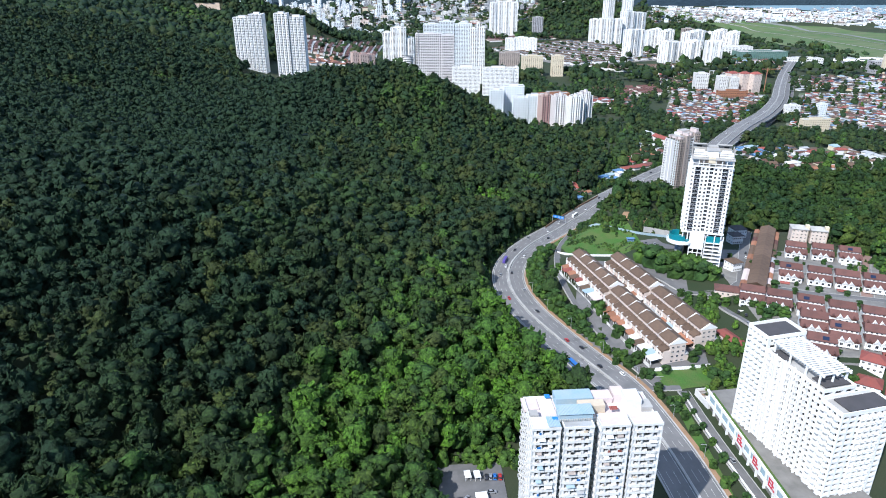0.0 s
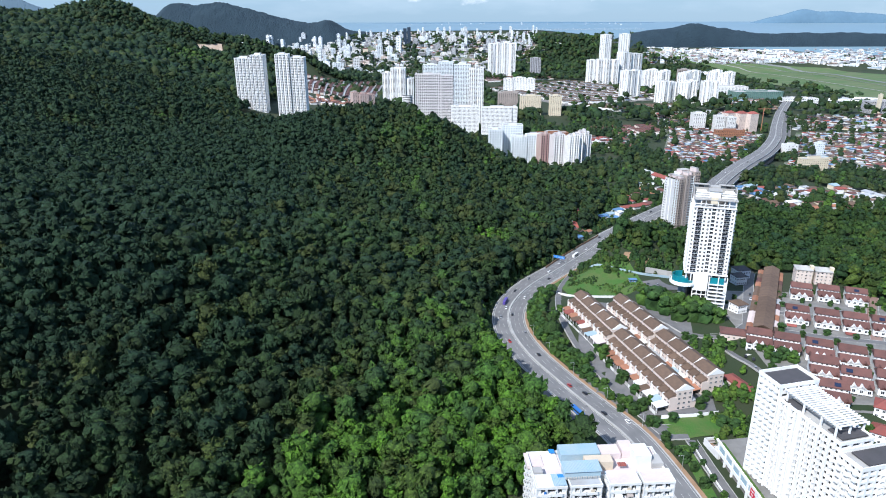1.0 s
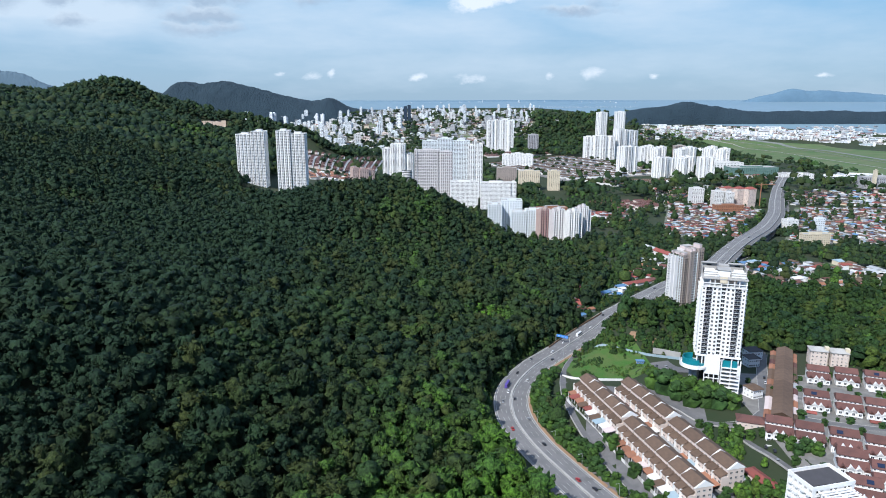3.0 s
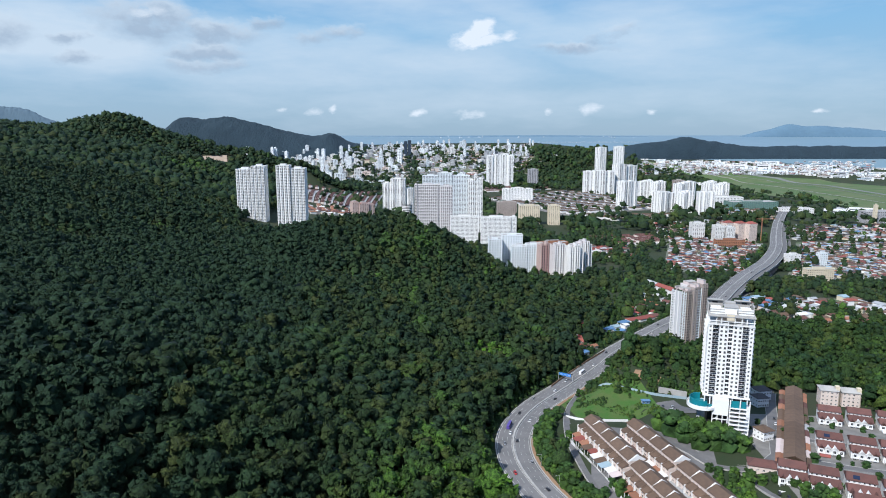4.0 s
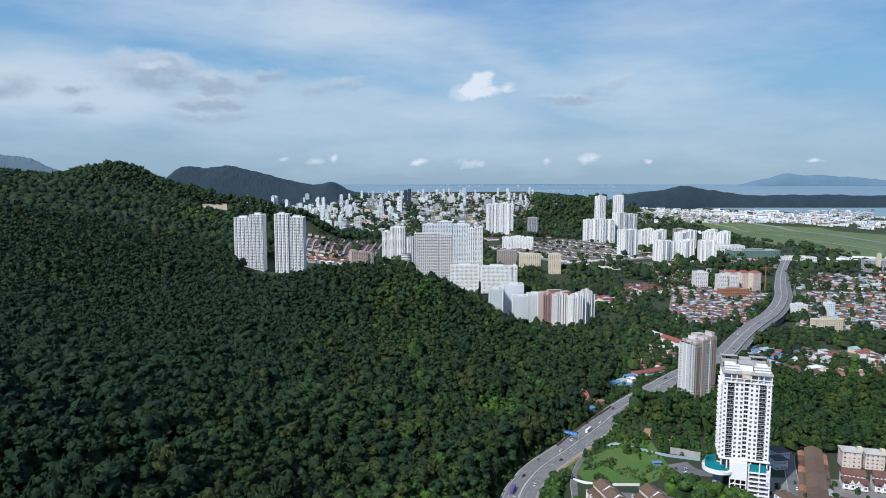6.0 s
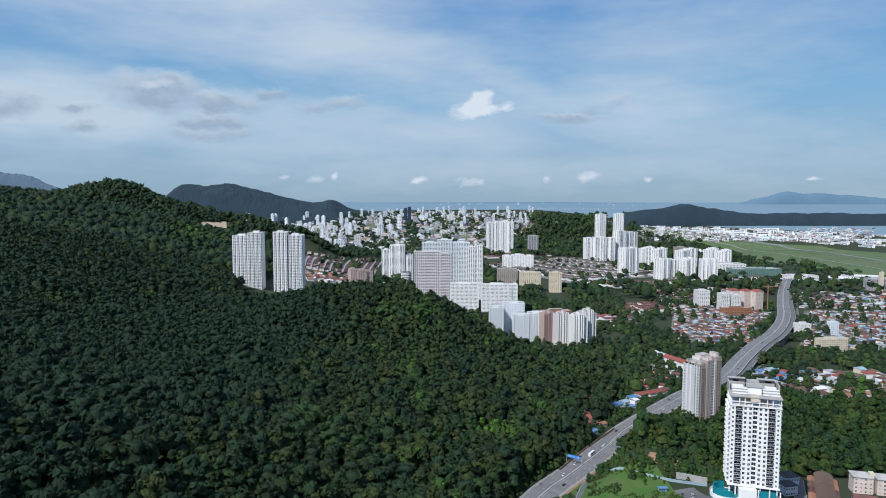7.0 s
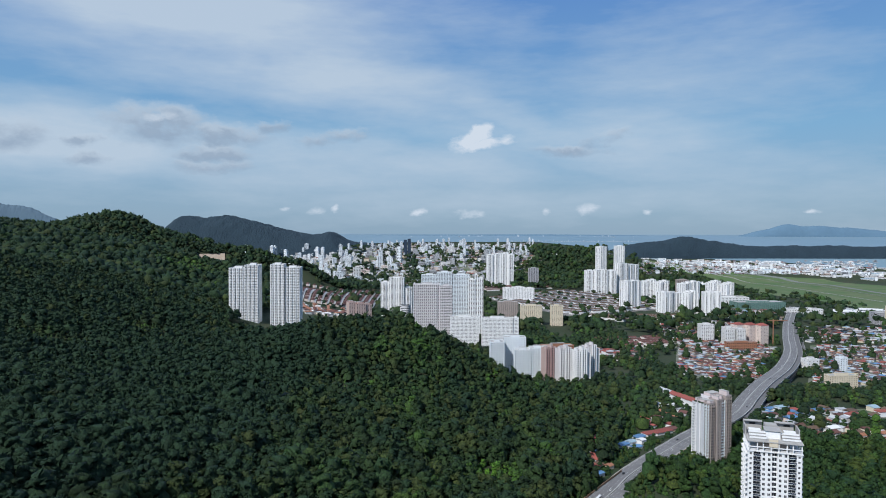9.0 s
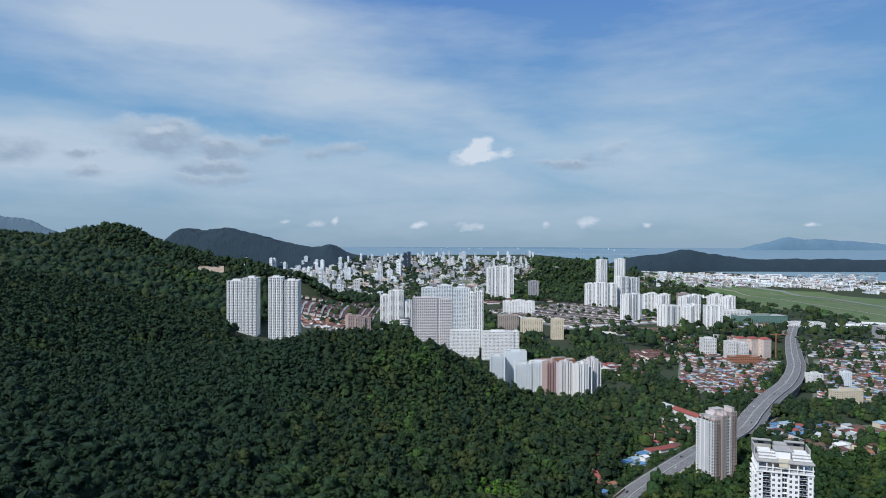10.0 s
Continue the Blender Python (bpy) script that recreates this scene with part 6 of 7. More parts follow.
# long terraces with brown roofs: many rows of joined houses, each row one thing
def estate(rng, corners, rows, tile, length, label, depth=11, turn=None):
    (ax, ay), (bx, by), (cx, cy), (dx, dy) = corners
    for r in range(rows):
        v = (r + 0.5) / rows
        p, q = Vector((ax + (dx - ax) * v, ay + (dy - ay) * v)), Vector((bx + (cx - bx) * v, by + (cy - by) * v))
        way = (q - p)
        n = max(1, int(way.length / (length + 12)))
        for i in range(n):
            c = p + way * ((i + 0.5) / n)
            z = land_at(c.x, c.y)
            L = way.length / n - rng.uniform(10, 16)
            g = Geo()
            g.box(-L / 2, L / 2, -depth / 2, depth / 2, -3, 6.5, 0)
            k = max(2, int(L / 9))
            for j in range(k):
                g.gable(-L / 2 + L * j / k, -L / 2 + L * (j + 0.93) / k, -depth / 2 - 0.6, depth / 2 + 0.6, 6.5 + 0.25 * (j % 2), 2.6, 1)
                g.box(-L / 2 + L * (j + 0.08) / k, -L / 2 + L * (j + 0.85) / k, -depth / 2 - 4.5, -depth / 2 - 0.01, -3, 3.2, 2)
            b = part("terrace", g, ["wall_pink" if tile != "tile_brown" else "stained", tile, "roof_white"], None, label, pose(c.x, c.y, z, 0, 0, math.degrees(math.atan2(way.y, way.x))))
            tagged(b, label, "house", "terraces on the plain")


rng = random.Random(5)
estate(rng, [(180, 2720), (560, 3080), (900, 2440), (420, 2210)], 15, "tile_brown", 70, "long terrace with a brown tiled roof and white porches")
estate(rng, [(420, 2190), (760, 2190), (660, 2060), (530, 2050)], 4, "tile_brown", 70, "long terrace with a brown tiled roof and white porches")
estate(rng, [(355, 1720), (565, 1770), (540, 1640), (420, 1600)], 5, "tile_maroon", 50, "terrace with a maroon tiled roof")
estate(rng, [(-455, 2080), (-610, 2900), (-250, 2960), (-215, 2120)], 13, "tile_maroon", 60, "terrace with a maroon tiled roof")
estate(rng, [(-340, 1760), (-440, 2050), (-230, 2060), (-215, 1790)], 5, "tile_orange", 40, "terrace with a maroon tiled roof")
estate(rng, [(160, 3300), (500, 3350), (520, 3150), (200, 3000)], 5, "tile_maroon", 80, "terrace with a maroon tiled roof")

# ---- far city, works and airport ----
def far_tower_mesh(name, w, d, h, floors, bays, wall):
    """A far block in one piece: openings sunk into its front and sides."""
    g = Geo()
    fh = h / floors
    rows = [(fh * (k + 0.3), fh * (k + 0.8)) for k in range(floors)]
    for key in "flr":
        m, length = FACES[key](-w / 2, w / 2, 0, d, 0)
        n = bays if key == "f" else max(1, bays // 2)
        f = facade(length, h, spans(length, n, 0.45), rows, 0.8)
        k = len(g.v)
        g.v += [tuple(m @ Vector(v)) for v in f.v]
        g.f += [tuple(i + k for i in q) for q in f.f]
        g.m += f.m
    g.box(-w / 2, w / 2, d - 0.5, d, 0, h)
    g.box(-w / 2 + 0.1, w / 2 - 0.1, 0.1, d - 0.1, h - 1, h)
    g.box(-w / 5, w / 5, d * 0.3, d * 0.7, h, h + 5)
    g.box(-w / 2 + 0.9, w / 2 - 0.9, 0.82, d - 0.9, 0, h - 1, 1)
    return g.mesh(name, [wall, "glass"])


# Mostly pale bluish walls: white towers with haze put into the colour.
FAR = [far_tower_mesh("far_tower", w, 18, h, f, b, c) for w, h, f, b, c in ((30, 90, 11, 3, "pale"), (44, 70, 9, 4, "stained"), (24, 110, 13, 3, "pale"), (60, 50, 7, 6, "pale"), (36, 60, 8, 4, "metal_grey"), (26, 80, 10, 3, "pale"), (50, 40, 5, 5, "stained"))]
rng = random.Random(33)


def far_cluster(n, u0, u1, y0, y1, s0, s1, kinds=None, group="far city towers"):
    """Far towers between two bearings and two depths; s: how much of their true size is left at that reach."""
    for i in range(n):
        y = rng.uniform(y0, y1)
        u = rng.uniform(u0, u1)
        x = u * (y - 100)
        s = (s0 + (s1 - s0) * (y - y0) / (y1 - y0)) * rng.uniform(0.6, 1.1)
        me = rng.choice([FAR[k] for k in kinds] if kinds else FAR)
        ob = new("tower_block", me)
        ob.matrix_basis = pose(x, y, land_at(x, y) - 2, 0, 0, rng.uniform(-25, 25)) @ Matrix.Diagonal((s, s, s * rng.uniform(0.75, 1.2), 1))
        tagged(ob, "distant pale tower block of the far city", "building", group)


far_cluster(70, -0.29, -0.12, 3450, 3880, 0.8, 0.75)
far_cluster(12, -0.335, -0.285, 3700, 3800, 1.0, 0.95, (1, 3))
far_cluster(26, -0.30, -0.20, 3650, 3850, 0.9, 0.8, (1, 3, 6))
far_cluster(64, -0.17, 0.13, 3750, 4100, 0.95, 0.62)
far_cluster(46, -0.10, 0.14, 4000, 4240, 0.62, 0.42, (0, 2, 3, 5))
far_cluster(18, -0.30, -0.17, 3850, 3980, 0.85, 0.7, (0, 2, 5))
far_cluster(30, -0.12, 0.10, 3350, 3700, 0.5, 0.5, (3, 4, 6))
far_cluster(20, 0.10, 0.22, 3950, 4080, 0.35, 0.3, (3, 6))
far_cluster(26, -0.07, 0.31, 4560, 4640, 0.16, 0.14, (0, 2, 3, 6), "towers on the far shore")
black = thing("dark_tower", pose(-200, 3950, land_at(-200, 3950)), "dark glass twin office tower in the far city", "building")
for x0, h in ((-20, 98), (2, 104)):
    slab_box("glass_body", black, (x0, x0 + 19, 0, 20, -3, h), "dark_glass")
def hall_mesh(w, d, h, bays, wall, tile):
    """A factory hall: low ridged roofs side by side over plain walls with a strip of windows and doors."""
    g = Geo()
    g.box(-w / 2, w / 2, 0, d, 0, h)
    step = w / bays
    for i in range(bays):
        g.gable(-w / 2 + i * step, -w / 2 + (i + 1) * step, -0.5, d + 0.5, h, 2.2, 1, 0.4)
    g.box(-w / 2 + 2, w / 2 - 2, -0.3, 0.2, h * 0.62, h * 0.8, 2)
    for i in range(bays):
        g.box(-w / 2 + (i + 0.3) * step, -w / 2 + (i + 0.6) * step, -0.3, 0.2, 0, h * 0.4, 2)
    g.box(w / 2 - 12, w / 2 + 3, -6, 6, 0, h * 1.25)
    return g.mesh("hall", [wall, tile, "glass"])


M_FACTORY = [hall_mesh(*q) for q in ((90, 60, 14, 3, "stained", "metal_grey"), (60, 40, 12, 2, "white", "metal_pale"), (120, 50, 16, 4, "pale", "roof_white"), (50, 30, 10, 2, "stained", "metal_grey"), (70, 40, 20, 3, "stained", "metal_grey"), (80, 40, 11, 2, "stained", "tile_brown"), (100, 50, 12, 3, "pale", "metal_pale"))]


def works(n, corners, s0, s1):
    (ax, ay), (bx, by), (cx, cy), (dx, dy) = corners
    for i in range(n):
        u, v = rng.random(), rng.random()
        x = (ax * (1 - u) + bx * u) * (1 - v) + (dx * (1 - u) + cx * u) * v
        y = (ay * (1 - u) + by * u) * (1 - v) + (dy * (1 - u) + cy * u) * v
        s = (s0 + (s1 - s0) * v) * rng.uniform(0.6, 1.2)
        ob = new("factory", rng.choice(M_FACTORY))
        ob.matrix_basis = pose(x, y, land_at(x, y) - 2, 0, 0, -25 + rng.uniform(-8, 8)) @ Matrix.Diagonal((s * rng.uniform(0.6, 1.1), s * 0.7, s * rng.uniform(0.8, 1.4), 1))
        tagged(ob, "low white factory hall beyond the airport", "building", "factories beyond the airport")


works(50, [(1150, 3925), (1600, 3885), (1561, 3805), (1245, 3855)], 0.55, 0.75)
works(95, [(1600, 3885), (2560, 3770), (2340, 3550), (1561, 3800)], 0.6, 0.9)
works(20, [(640, 4080), (1000, 4080), (1050, 3980), (640, 3990)], 0.4, 0.5)
works(16, [(920, 2700), (1250, 3300), (1330, 3200), (1050, 2640)], 0.9, 0.9)
works(14, [(1150, 2250), (1400, 2350), (1500, 2200), (1250, 2100)], 0.7, 0.7)


def city_blocks(n, u0, u1, y0, y1, s0, s1, seed, high=(5, 24)):
    """The mass of lower buildings between the far towers, each with bands of windows."""
    r = random.Random(seed)
    mats = ["white", "stained", "pale", "cream", "wall_pink", "grey", "metal_grey", "tile_red", "tile_maroon", "roof_white", "glass"]
    g = Geo()
    for i in range(n):
        y, u = r.uniform(y0, y1), r.uniform(u0, u1)
        x = u * (y - 100)
        z = land_at(x, y)
        if z > float(far_rise(np.array(y))) - 12 or ((x - 560) / 260) ** 2 + ((y - 3560) / 120) ** 2 < 1:
            continue
        s = s0 + (s1 - s0) * (y - y0) / (y1 - y0)
        w, d, h = r.uniform(12, 46) * s, r.uniform(10, 20) * s, r.uniform(*high) * s * r.choice((0.6, 1, 1, 1.5))
        t, wall = radians(r.uniform(-20, 20)), r.choice((1, 2, 2, 2, 5, 6, 6, 4))
        g.box(-w / 2, w / 2, 0, d, z - 3, z + h, wall, t, (x, y))
        if h < 9:
            g.gable(-w / 2 - 0.5, w / 2 + 0.5, -0.5, d + 0.5, z + h, 2.4 * s, r.choice((6, 7, 8, 9)), 0.3, t, (x, y))
        else:
            g.box(-w / 6, w / 6, d * 0.3, d * 0.7, z + h, z + h + 3 * s, wall, t, (x, y))
        for k in range(max(1, int(h / (6 * s)))):
            zz = z + (k + 0.45) * 6 * s
            if zz + 2 * s < z + h:
                g.box(-w / 2 + 1, w / 2 - 1, -0.25, 0.2, zz, zz + 2.2 * s, 10, t, (x, y))
    tagged(part("city_blocks", g, mats), "crowded lower blocks between the far towers", "buildings", kind="stuff")


patch("town_ground", "pale streets and yards of the far city", (-600, 3420), (540, 3420), (600, 4210), (-1050, 4180), "town_ground", 0.8, 48)
city_blocks(700, -0.27, 0.13, 3640, 4200, 1.0, 0.5, 3)
city_blocks(500, -0.22, 0.14, 3900, 4230, 0.6, 0.4, 4, (6, 40))
city_blocks(700, 0.30, 0.66, 3690, 3880, 0.7, 0.55, 6, (6, 18))

def strip(name, label, one, two, mat, lift, across=14, category="ground"):
    """A sheet between two edge lines, laid over the land."""
    g = Geo()
    rows = []
    for (a0, b0), (a1, b1) in zip(zip(one, two), zip(one[1:], two[1:])):
        for k in range(10):
            u = k / 10
            rows.append([a0[i] + (a1[i] - a0[i]) * u for i in (0, 1)] + [b0[i] + (b1[i] - b0[i]) * u for i in (0, 1)])
    for ax, ay, bx, by in rows:
        for j in range(across + 1):
            v = j / across
            x, y = ax + (bx - ax) * v, ay + (by - ay) * v
            g.v.append((x, y, land_at(x, y) + lift))
    n = across + 1
    for i in range(len(rows) - 1):
        for j in range(across):
            k = i * n + j
            g.f.append((k, k + n, k + n + 1, k + 1))
            g.m.append(0)
    return tagged(part(name, g, mat), label, category, kind="structure")


def beside(line, d):
    return [(x + d * 0.9, y + d * 0.4) for x, y in line]


FIELD_FAR = [(1164, 3901), (1470, 3771), (1706, 3674), (2040, 3620), (2200, 3330), (2400, 2800)]
FIELD_NEAR = [(1146, 3840), (1423, 3653), (1368, 2913), (1460, 2652), (1484, 2307), (1490, 2150)]
strip("airfield", "flat green grass of the airfield", FIELD_FAR, FIELD_NEAR, "airfield", 1.2)
TAXI = [(1271, 3832), (1423, 3730), (1563, 3626), (1643, 3309), (1663, 2922), (1680, 2599), (1690, 2300)]
RUNWAY = [(1300, 3860), (1451, 3802), (1606, 3723), (1805, 3628), (1915, 3352), (1890, 2906), (1890, 2600)]
strip("taxiway", "pale earth taxiway along the airfield", TAXI, beside(TAXI, 9), "tarmac_far", 2.2, 1)
strip("runway", "long grey airport runway", RUNWAY, beside(RUNWAY, 34), "runway_grey", 2.2, 2)
strip("taxiway", "narrow grey taxiway beside the runway", beside(RUNWAY, -75), beside(RUNWAY, -66), "runway_grey", 2.4, 1)
patch("lawn", "bright green clearing beside the white slabs", (-130, 1690), (-70, 1690), (-62, 1600), (-110, 1600), "grass", 1.0, 8)
patch("lawn", "bright green playing field on the plain", (320, 2900), (480, 2900), (500, 2780), (340, 2780), "grass", 1.0, 8)
patch("clearing", "bare pale earth cut into the wooded hill", (-1040, 2842), (-915, 2890), (-930, 2935), (-1020, 2885), "bare_earth", 4.0, 8)
TAKEN.extend([(-1005 + 24 * i, 2850 + 12 * i, 34) for i in range(4)] + [(-100, 1645, 40)])

# ---- sea, far shore and hills ----
def sea_mesh():
    g = Geo()
    us = [(-1.4, 4240), (-0.14, 4225), (-0.03, 4300), (0.14, 4316), (0.24, 4110), (0.28, 3990), (0.43, 3900), (0.66, 3790), (0.9, 3760), (1.6, 3740)]
    fine = []
    for (u, y), (u2, y2) in zip(us, us[1:]):
        for k in range(8):
            fine.append((u + (u2 - u) * k / 8, y + (y2 - y) * k / 8))
    n = 14
    for u, y0 in fine:
        for k in range(n + 1):
            y = y0 + (4800 - y0) * k / n
            x = u * (y - 100)
            g.v.append((x, y, float(far_rise(np.array(y))) - 25 + 2.5 + 0.0))
    for i in range(len(fine) - 1):
        for k in range(n):
            a = i * (n + 1) + k
            g.f.append((a, a + n + 1, a + n + 2, a + 1))
            g.m.append(0)
    return g


tagged(part("sea", sea_mesh(), "water"), "calm blue-grey strait beyond the city", "water", kind="structure")


def ridge(name, label, y, half, bumps, mat, base=0.0, xr=None, n=420, rough=1.0):
    """A far hill: a long form whose crest is a sum of swells, falling away to both sides."""
    x0, x1 = xr
    xs_ = np.linspace(x0, x1, n)
    ys_ = np.linspace(y - half, y + half, 41)

    def height(gx, gy):
        z = np.zeros(gx.shape)
        for bx, s, h in bumps:
            z = z + h * np.exp(-((gx - bx) / s) ** 2 / 2)
        k = np.clip(1 - ((gy - y) / half) ** 2, 0, 1) ** 0.8
        grain = np.array([noise.noise(Vector((a * 0.02, b * 0.02, 0))) + 0.5 * noise.noise(Vector((a * 0.06, b * 0.05, 3))) + 0.45 * noise.noise(Vector((a * 0.16, b * 0.14, 6))) for a, b in zip(gx, gy)])
        return (far_rise(gy) - 25) + base + z * k * (1 + 0.10 * grain * rough) + grain * 3 * rough - 6
    return tagged(part(name, grid_mesh(name, xs_, ys_, height, [mat]), None), label, "hill", kind="structure")


# The ridges look blue through haze painted into their materials.
ridge("hill_range", "wooded hill tinted blue-green with haze behind the far city", 4120, 190, [(-1590, 110, 165), (-1310, 140, 185), (-1060, 110, 95), (-665, 65, 80), (-850, 110, 75), (-500, 60, 22)], "hill", 0, (-2000, -380), rough=0.45)
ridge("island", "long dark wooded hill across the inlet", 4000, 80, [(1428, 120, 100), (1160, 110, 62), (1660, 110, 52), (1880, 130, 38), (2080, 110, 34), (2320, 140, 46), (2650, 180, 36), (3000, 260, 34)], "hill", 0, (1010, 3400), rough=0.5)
ridge("far_mountain", "hazy blue mountain beyond the strait", 4700, 60, [(2400, 95, 86), (2610, 90, 58), (2200, 80, 34), (2800, 120, 50), (3050, 160, 44)], "far_hill_haze", 0, (1850, 3500), rough=0.3)
ridge("far_mountain", "hazy blue mountain beyond the wooded hill", 4600, 80, [(-3120, 170, 245), (-2800, 120, 150), (-2560, 110, 80)], "far_hill_w_haze", 0, (-3600, -2150), rough=0.4)
ridge("far_shore", "low hazy line of the far shore", 4720, 40, [(0, 900, 9), (900, 600, 9)], "far_hill_haze", 0, (-700, 1500), rough=0.2)
bridge = thing("bridge", pose(0, 0, 0), "long low pale bridge with slim pylons over the strait", "bridge")
for i in range(34):
    x = 430 + i * 24
    zb = land_at(x, 4330)
    slab_box("pier", bridge, (x - 0.8, x + 0.8, 4329, 4331, zb, zb + (13 if i % 4 == 0 else 5)), "roof_white")
slab_box("deck", bridge, (420, 1260, 4328.5, 4331.5, land_at(800, 4330) + 4.6, land_at(800, 4330) + 5.4), "roof_white")

# ---- vehicles, sign and lamps on the road ----
def loft(sections, slot=0):
    """A body through cross-sections (x, half width, low, high)."""
    g = Geo()
    for x, w, z0, z1 in sections:
        g.v += [(x, -w, z0), (x, w, z0), (x, w * 0.98, (z0 + z1) / 2), (x, w * 0.86, z1), (x, -w * 0.86, z1), (x, -w * 0.98, (z0 + z1) / 2)]
    n = len(sections)
    for i in range(n - 1):
        for k in range(6):
            a, b = i * 6 + k, i * 6 + (k + 1) % 6
            g.f.append((a, b, b + 6, a + 6))
            g.m.append(slot)
    g.f += [tuple(range(5, -1, -1)), tuple(range((n - 1) * 6, n * 6))]
    g.m += [slot, slot]
    return g


def wheel_mesh(r, w):
    g = Geo()
    n = 12
    for s in (-w / 2, w / 2):
        for i in range(n):
            a = 2 * math.pi * i / n
            g.v.append((r * math.cos(a), s, r + r * math.sin(a)))
    for i in range(n):
        j = (i + 1) % n
        g.f.append((i, j, n + j, n + i))
        g.m.append(0)
    g.f += [tuple(range(n - 1, -1, -1)), tuple(range(n, 2 * n))]
    g.m += [0, 0]
    return g.mesh("wheel", "black")


def make_car(colour, label):
    b = thing("car", pose(0, -300, 0), label, "car", "cars on the road")
    part("body", loft([(-2.15, 0.75, 0.35, 0.75), (-2.0, 0.85, 0.25, 0.95), (0.9, 0.88, 0.25, 0.95), (2.0, 0.82, 0.25, 0.80), (2.2, 0.70, 0.35, 0.65)]), colour, b)
    part("cabin", loft([(-1.95, 0.70, 0.95, 1.0), (-1.45, 0.76, 0.95, 1.45), (0.2, 0.76, 0.95, 1.48), (1.0, 0.72, 0.95, 1.0)]), "glass", b, "dark glazed cabin")
    slab_box("cabin_roof", b, (-1.3, 0.15, -0.62, 0.62, 1.46, 1.52), colour)
    w = wheel_mesh(0.32, 0.2)
    for x in (-1.35, 1.35):
        for y in (-0.8, 0.8):
            part("wheel", w, None, b, m=pose(x, y, 0))
    return b


def make_bus(colour, label, L=11.5, name="bus", h=3.1):
    b = thing(name, pose(0, -320, 0), label, name, "")
    part("body", loft([(-L / 2, 1.18, 0.4, h - 0.2), (-L / 2 + 0.3, 1.25, 0.35, h), (L / 2 - 0.5, 1.25, 0.35, h), (L / 2, 1.15, 0.4, h - 0.4)]), colour, b)
    for s in (-1, 1):
        slab_box("window_band", b, (-L / 2 + 0.5, L / 2 - 0.7, s * 1.26 - 0.02, s * 1.26 + 0.02, h * 0.48, h * 0.8), "glass")
    w = wheel_mesh(0.48, 0.3)
    for x in (-L * 0.3, L * 0.32):
        for y in (-1.1, 1.1):
            part("wheel", w, None, b, m=pose(x, y, 0))
    return b


CARS = [make_car(c, f"small {n} saloon car on the asphalt road") for c, n in (("car_white", "white"), ("car_black", "black"), ("car_grey", "grey"), ("car_red", "red"), ("car_blue", "blue"))]


def on_road(y, lane, flip=False):
    i = min(range(len(ROADLINE)), key=lambda k: abs(ROADLINE[k].y - y) + (1e6 if k == 0 else 0))
    p, s = ROADLINE[i], side_of(i, ROADLINE)
    q = p + s * lane
    way = Vector((-s.y, s.x, 0))
    return pose(q.x, q.y, q.z + 0.02, 0, 0, math.degrees(math.atan2(way.y, way.x)) + (180 if flip else 0))


rng = random.Random(9)
used = set()
for y, lane, k in ((352, 3.0, 1), (372, 6.4, 1), (386, 3.2, 3), (340, 9.6, 0), (430, 6.2, 1), (472, 9.4, 2), (505, 3.0, 1), (545, 6.3, 0), (498, -6.3, 2), (520, -3.2, 0), (560, -6.4, 1), (588, -9.4, 2), (612, -3.2, 0), (640, -6.3, 0), (655, -9.5, 1),
                   (690, -3.2, 0), (705, 6.3, 2), (735, -6.4, 1), (600, 6.3, 1), (455, -6.3, 3), (300, 3.2, 0), (820, 3.2, 0), (850, -6.2, 1), (905, 6.4, 2), (960, -3.2, 0), (1010, 6.3, 1), (1090, -6.3, 0), (1180, 3.2, 1), (1290, -3.3, 0)):
    src, m = CARS[k], on_road(y, lane, lane < 0)
    if k in used:
        copy_thing(src, m)
    else:
        src.matrix_basis = m
        used.add(k)
for x, y, t, k in ((22, 250, 88, 2), (24, 250, 88, 4), (26.5, 250, 90, 3), (20, 250, 90, 1), (22, 240, 5, 2), (23, 233, 3, 1), (10, 236, 60, 2), (181, 530, 80, 0), (184, 536, 80, 2), (187, 545, 80, 0), (178, 541, 80, 1),
                   (205, 398, 70, 1), (202, 388, 70, 2), (203, 405, 70, 1), (245, 489, 65, 0), (248, 497, 65, 2), (252, 508, 65, 0), (257, 520, 65, 1), (142, 262, 97, 2), (155, 292, 95, 2), (155.5, 286, 95, 0), (157, 276, 95, 1), (158, 268, 95, 0)):
    z = 36.25 if x > 150 and y < 300 and x < 170 else land_at(x, y) + 0.42
    copy_thing(CARS[k], pose(x, y, z, 0, 0, t))
bus = make_bus("car_blue", "blue and white city bus in the roadside bay")
bus.matrix_basis = on_road(355, -11.0, True)
tagged(bus, group="buses and lorries")
for m, c, lb, nm in ((on_road(528, -6.4, True), "car_purple", "dark purple coach on the bend", "coach"), (on_road(668, -3.2, True), "car_white", "white box lorry on the road", "lorry")):
    make_bus(c, lb, 10.5, nm, 3.4).matrix_basis = m

gantry = thing("sign_gantry", on_road(640, -7.0), "blue overhead direction sign on a steel gantry over the road", "sign")
for y in (-7.2, 7.2):
    slab_box("post", gantry, (-0.2, 0.2, y - 0.2, y + 0.2, -0.5, 7.6), "metal_grey")
slab_box("beam", gantry, (-0.2, 0.2, -7.0, 7.0, 6.9, 7.3), "metal_grey")
panel = slab_box("sign_panel", gantry, (-0.42, -0.22, -5.6, 6.4, 5.4, 8.2), "sign_blue", "blue direction board")
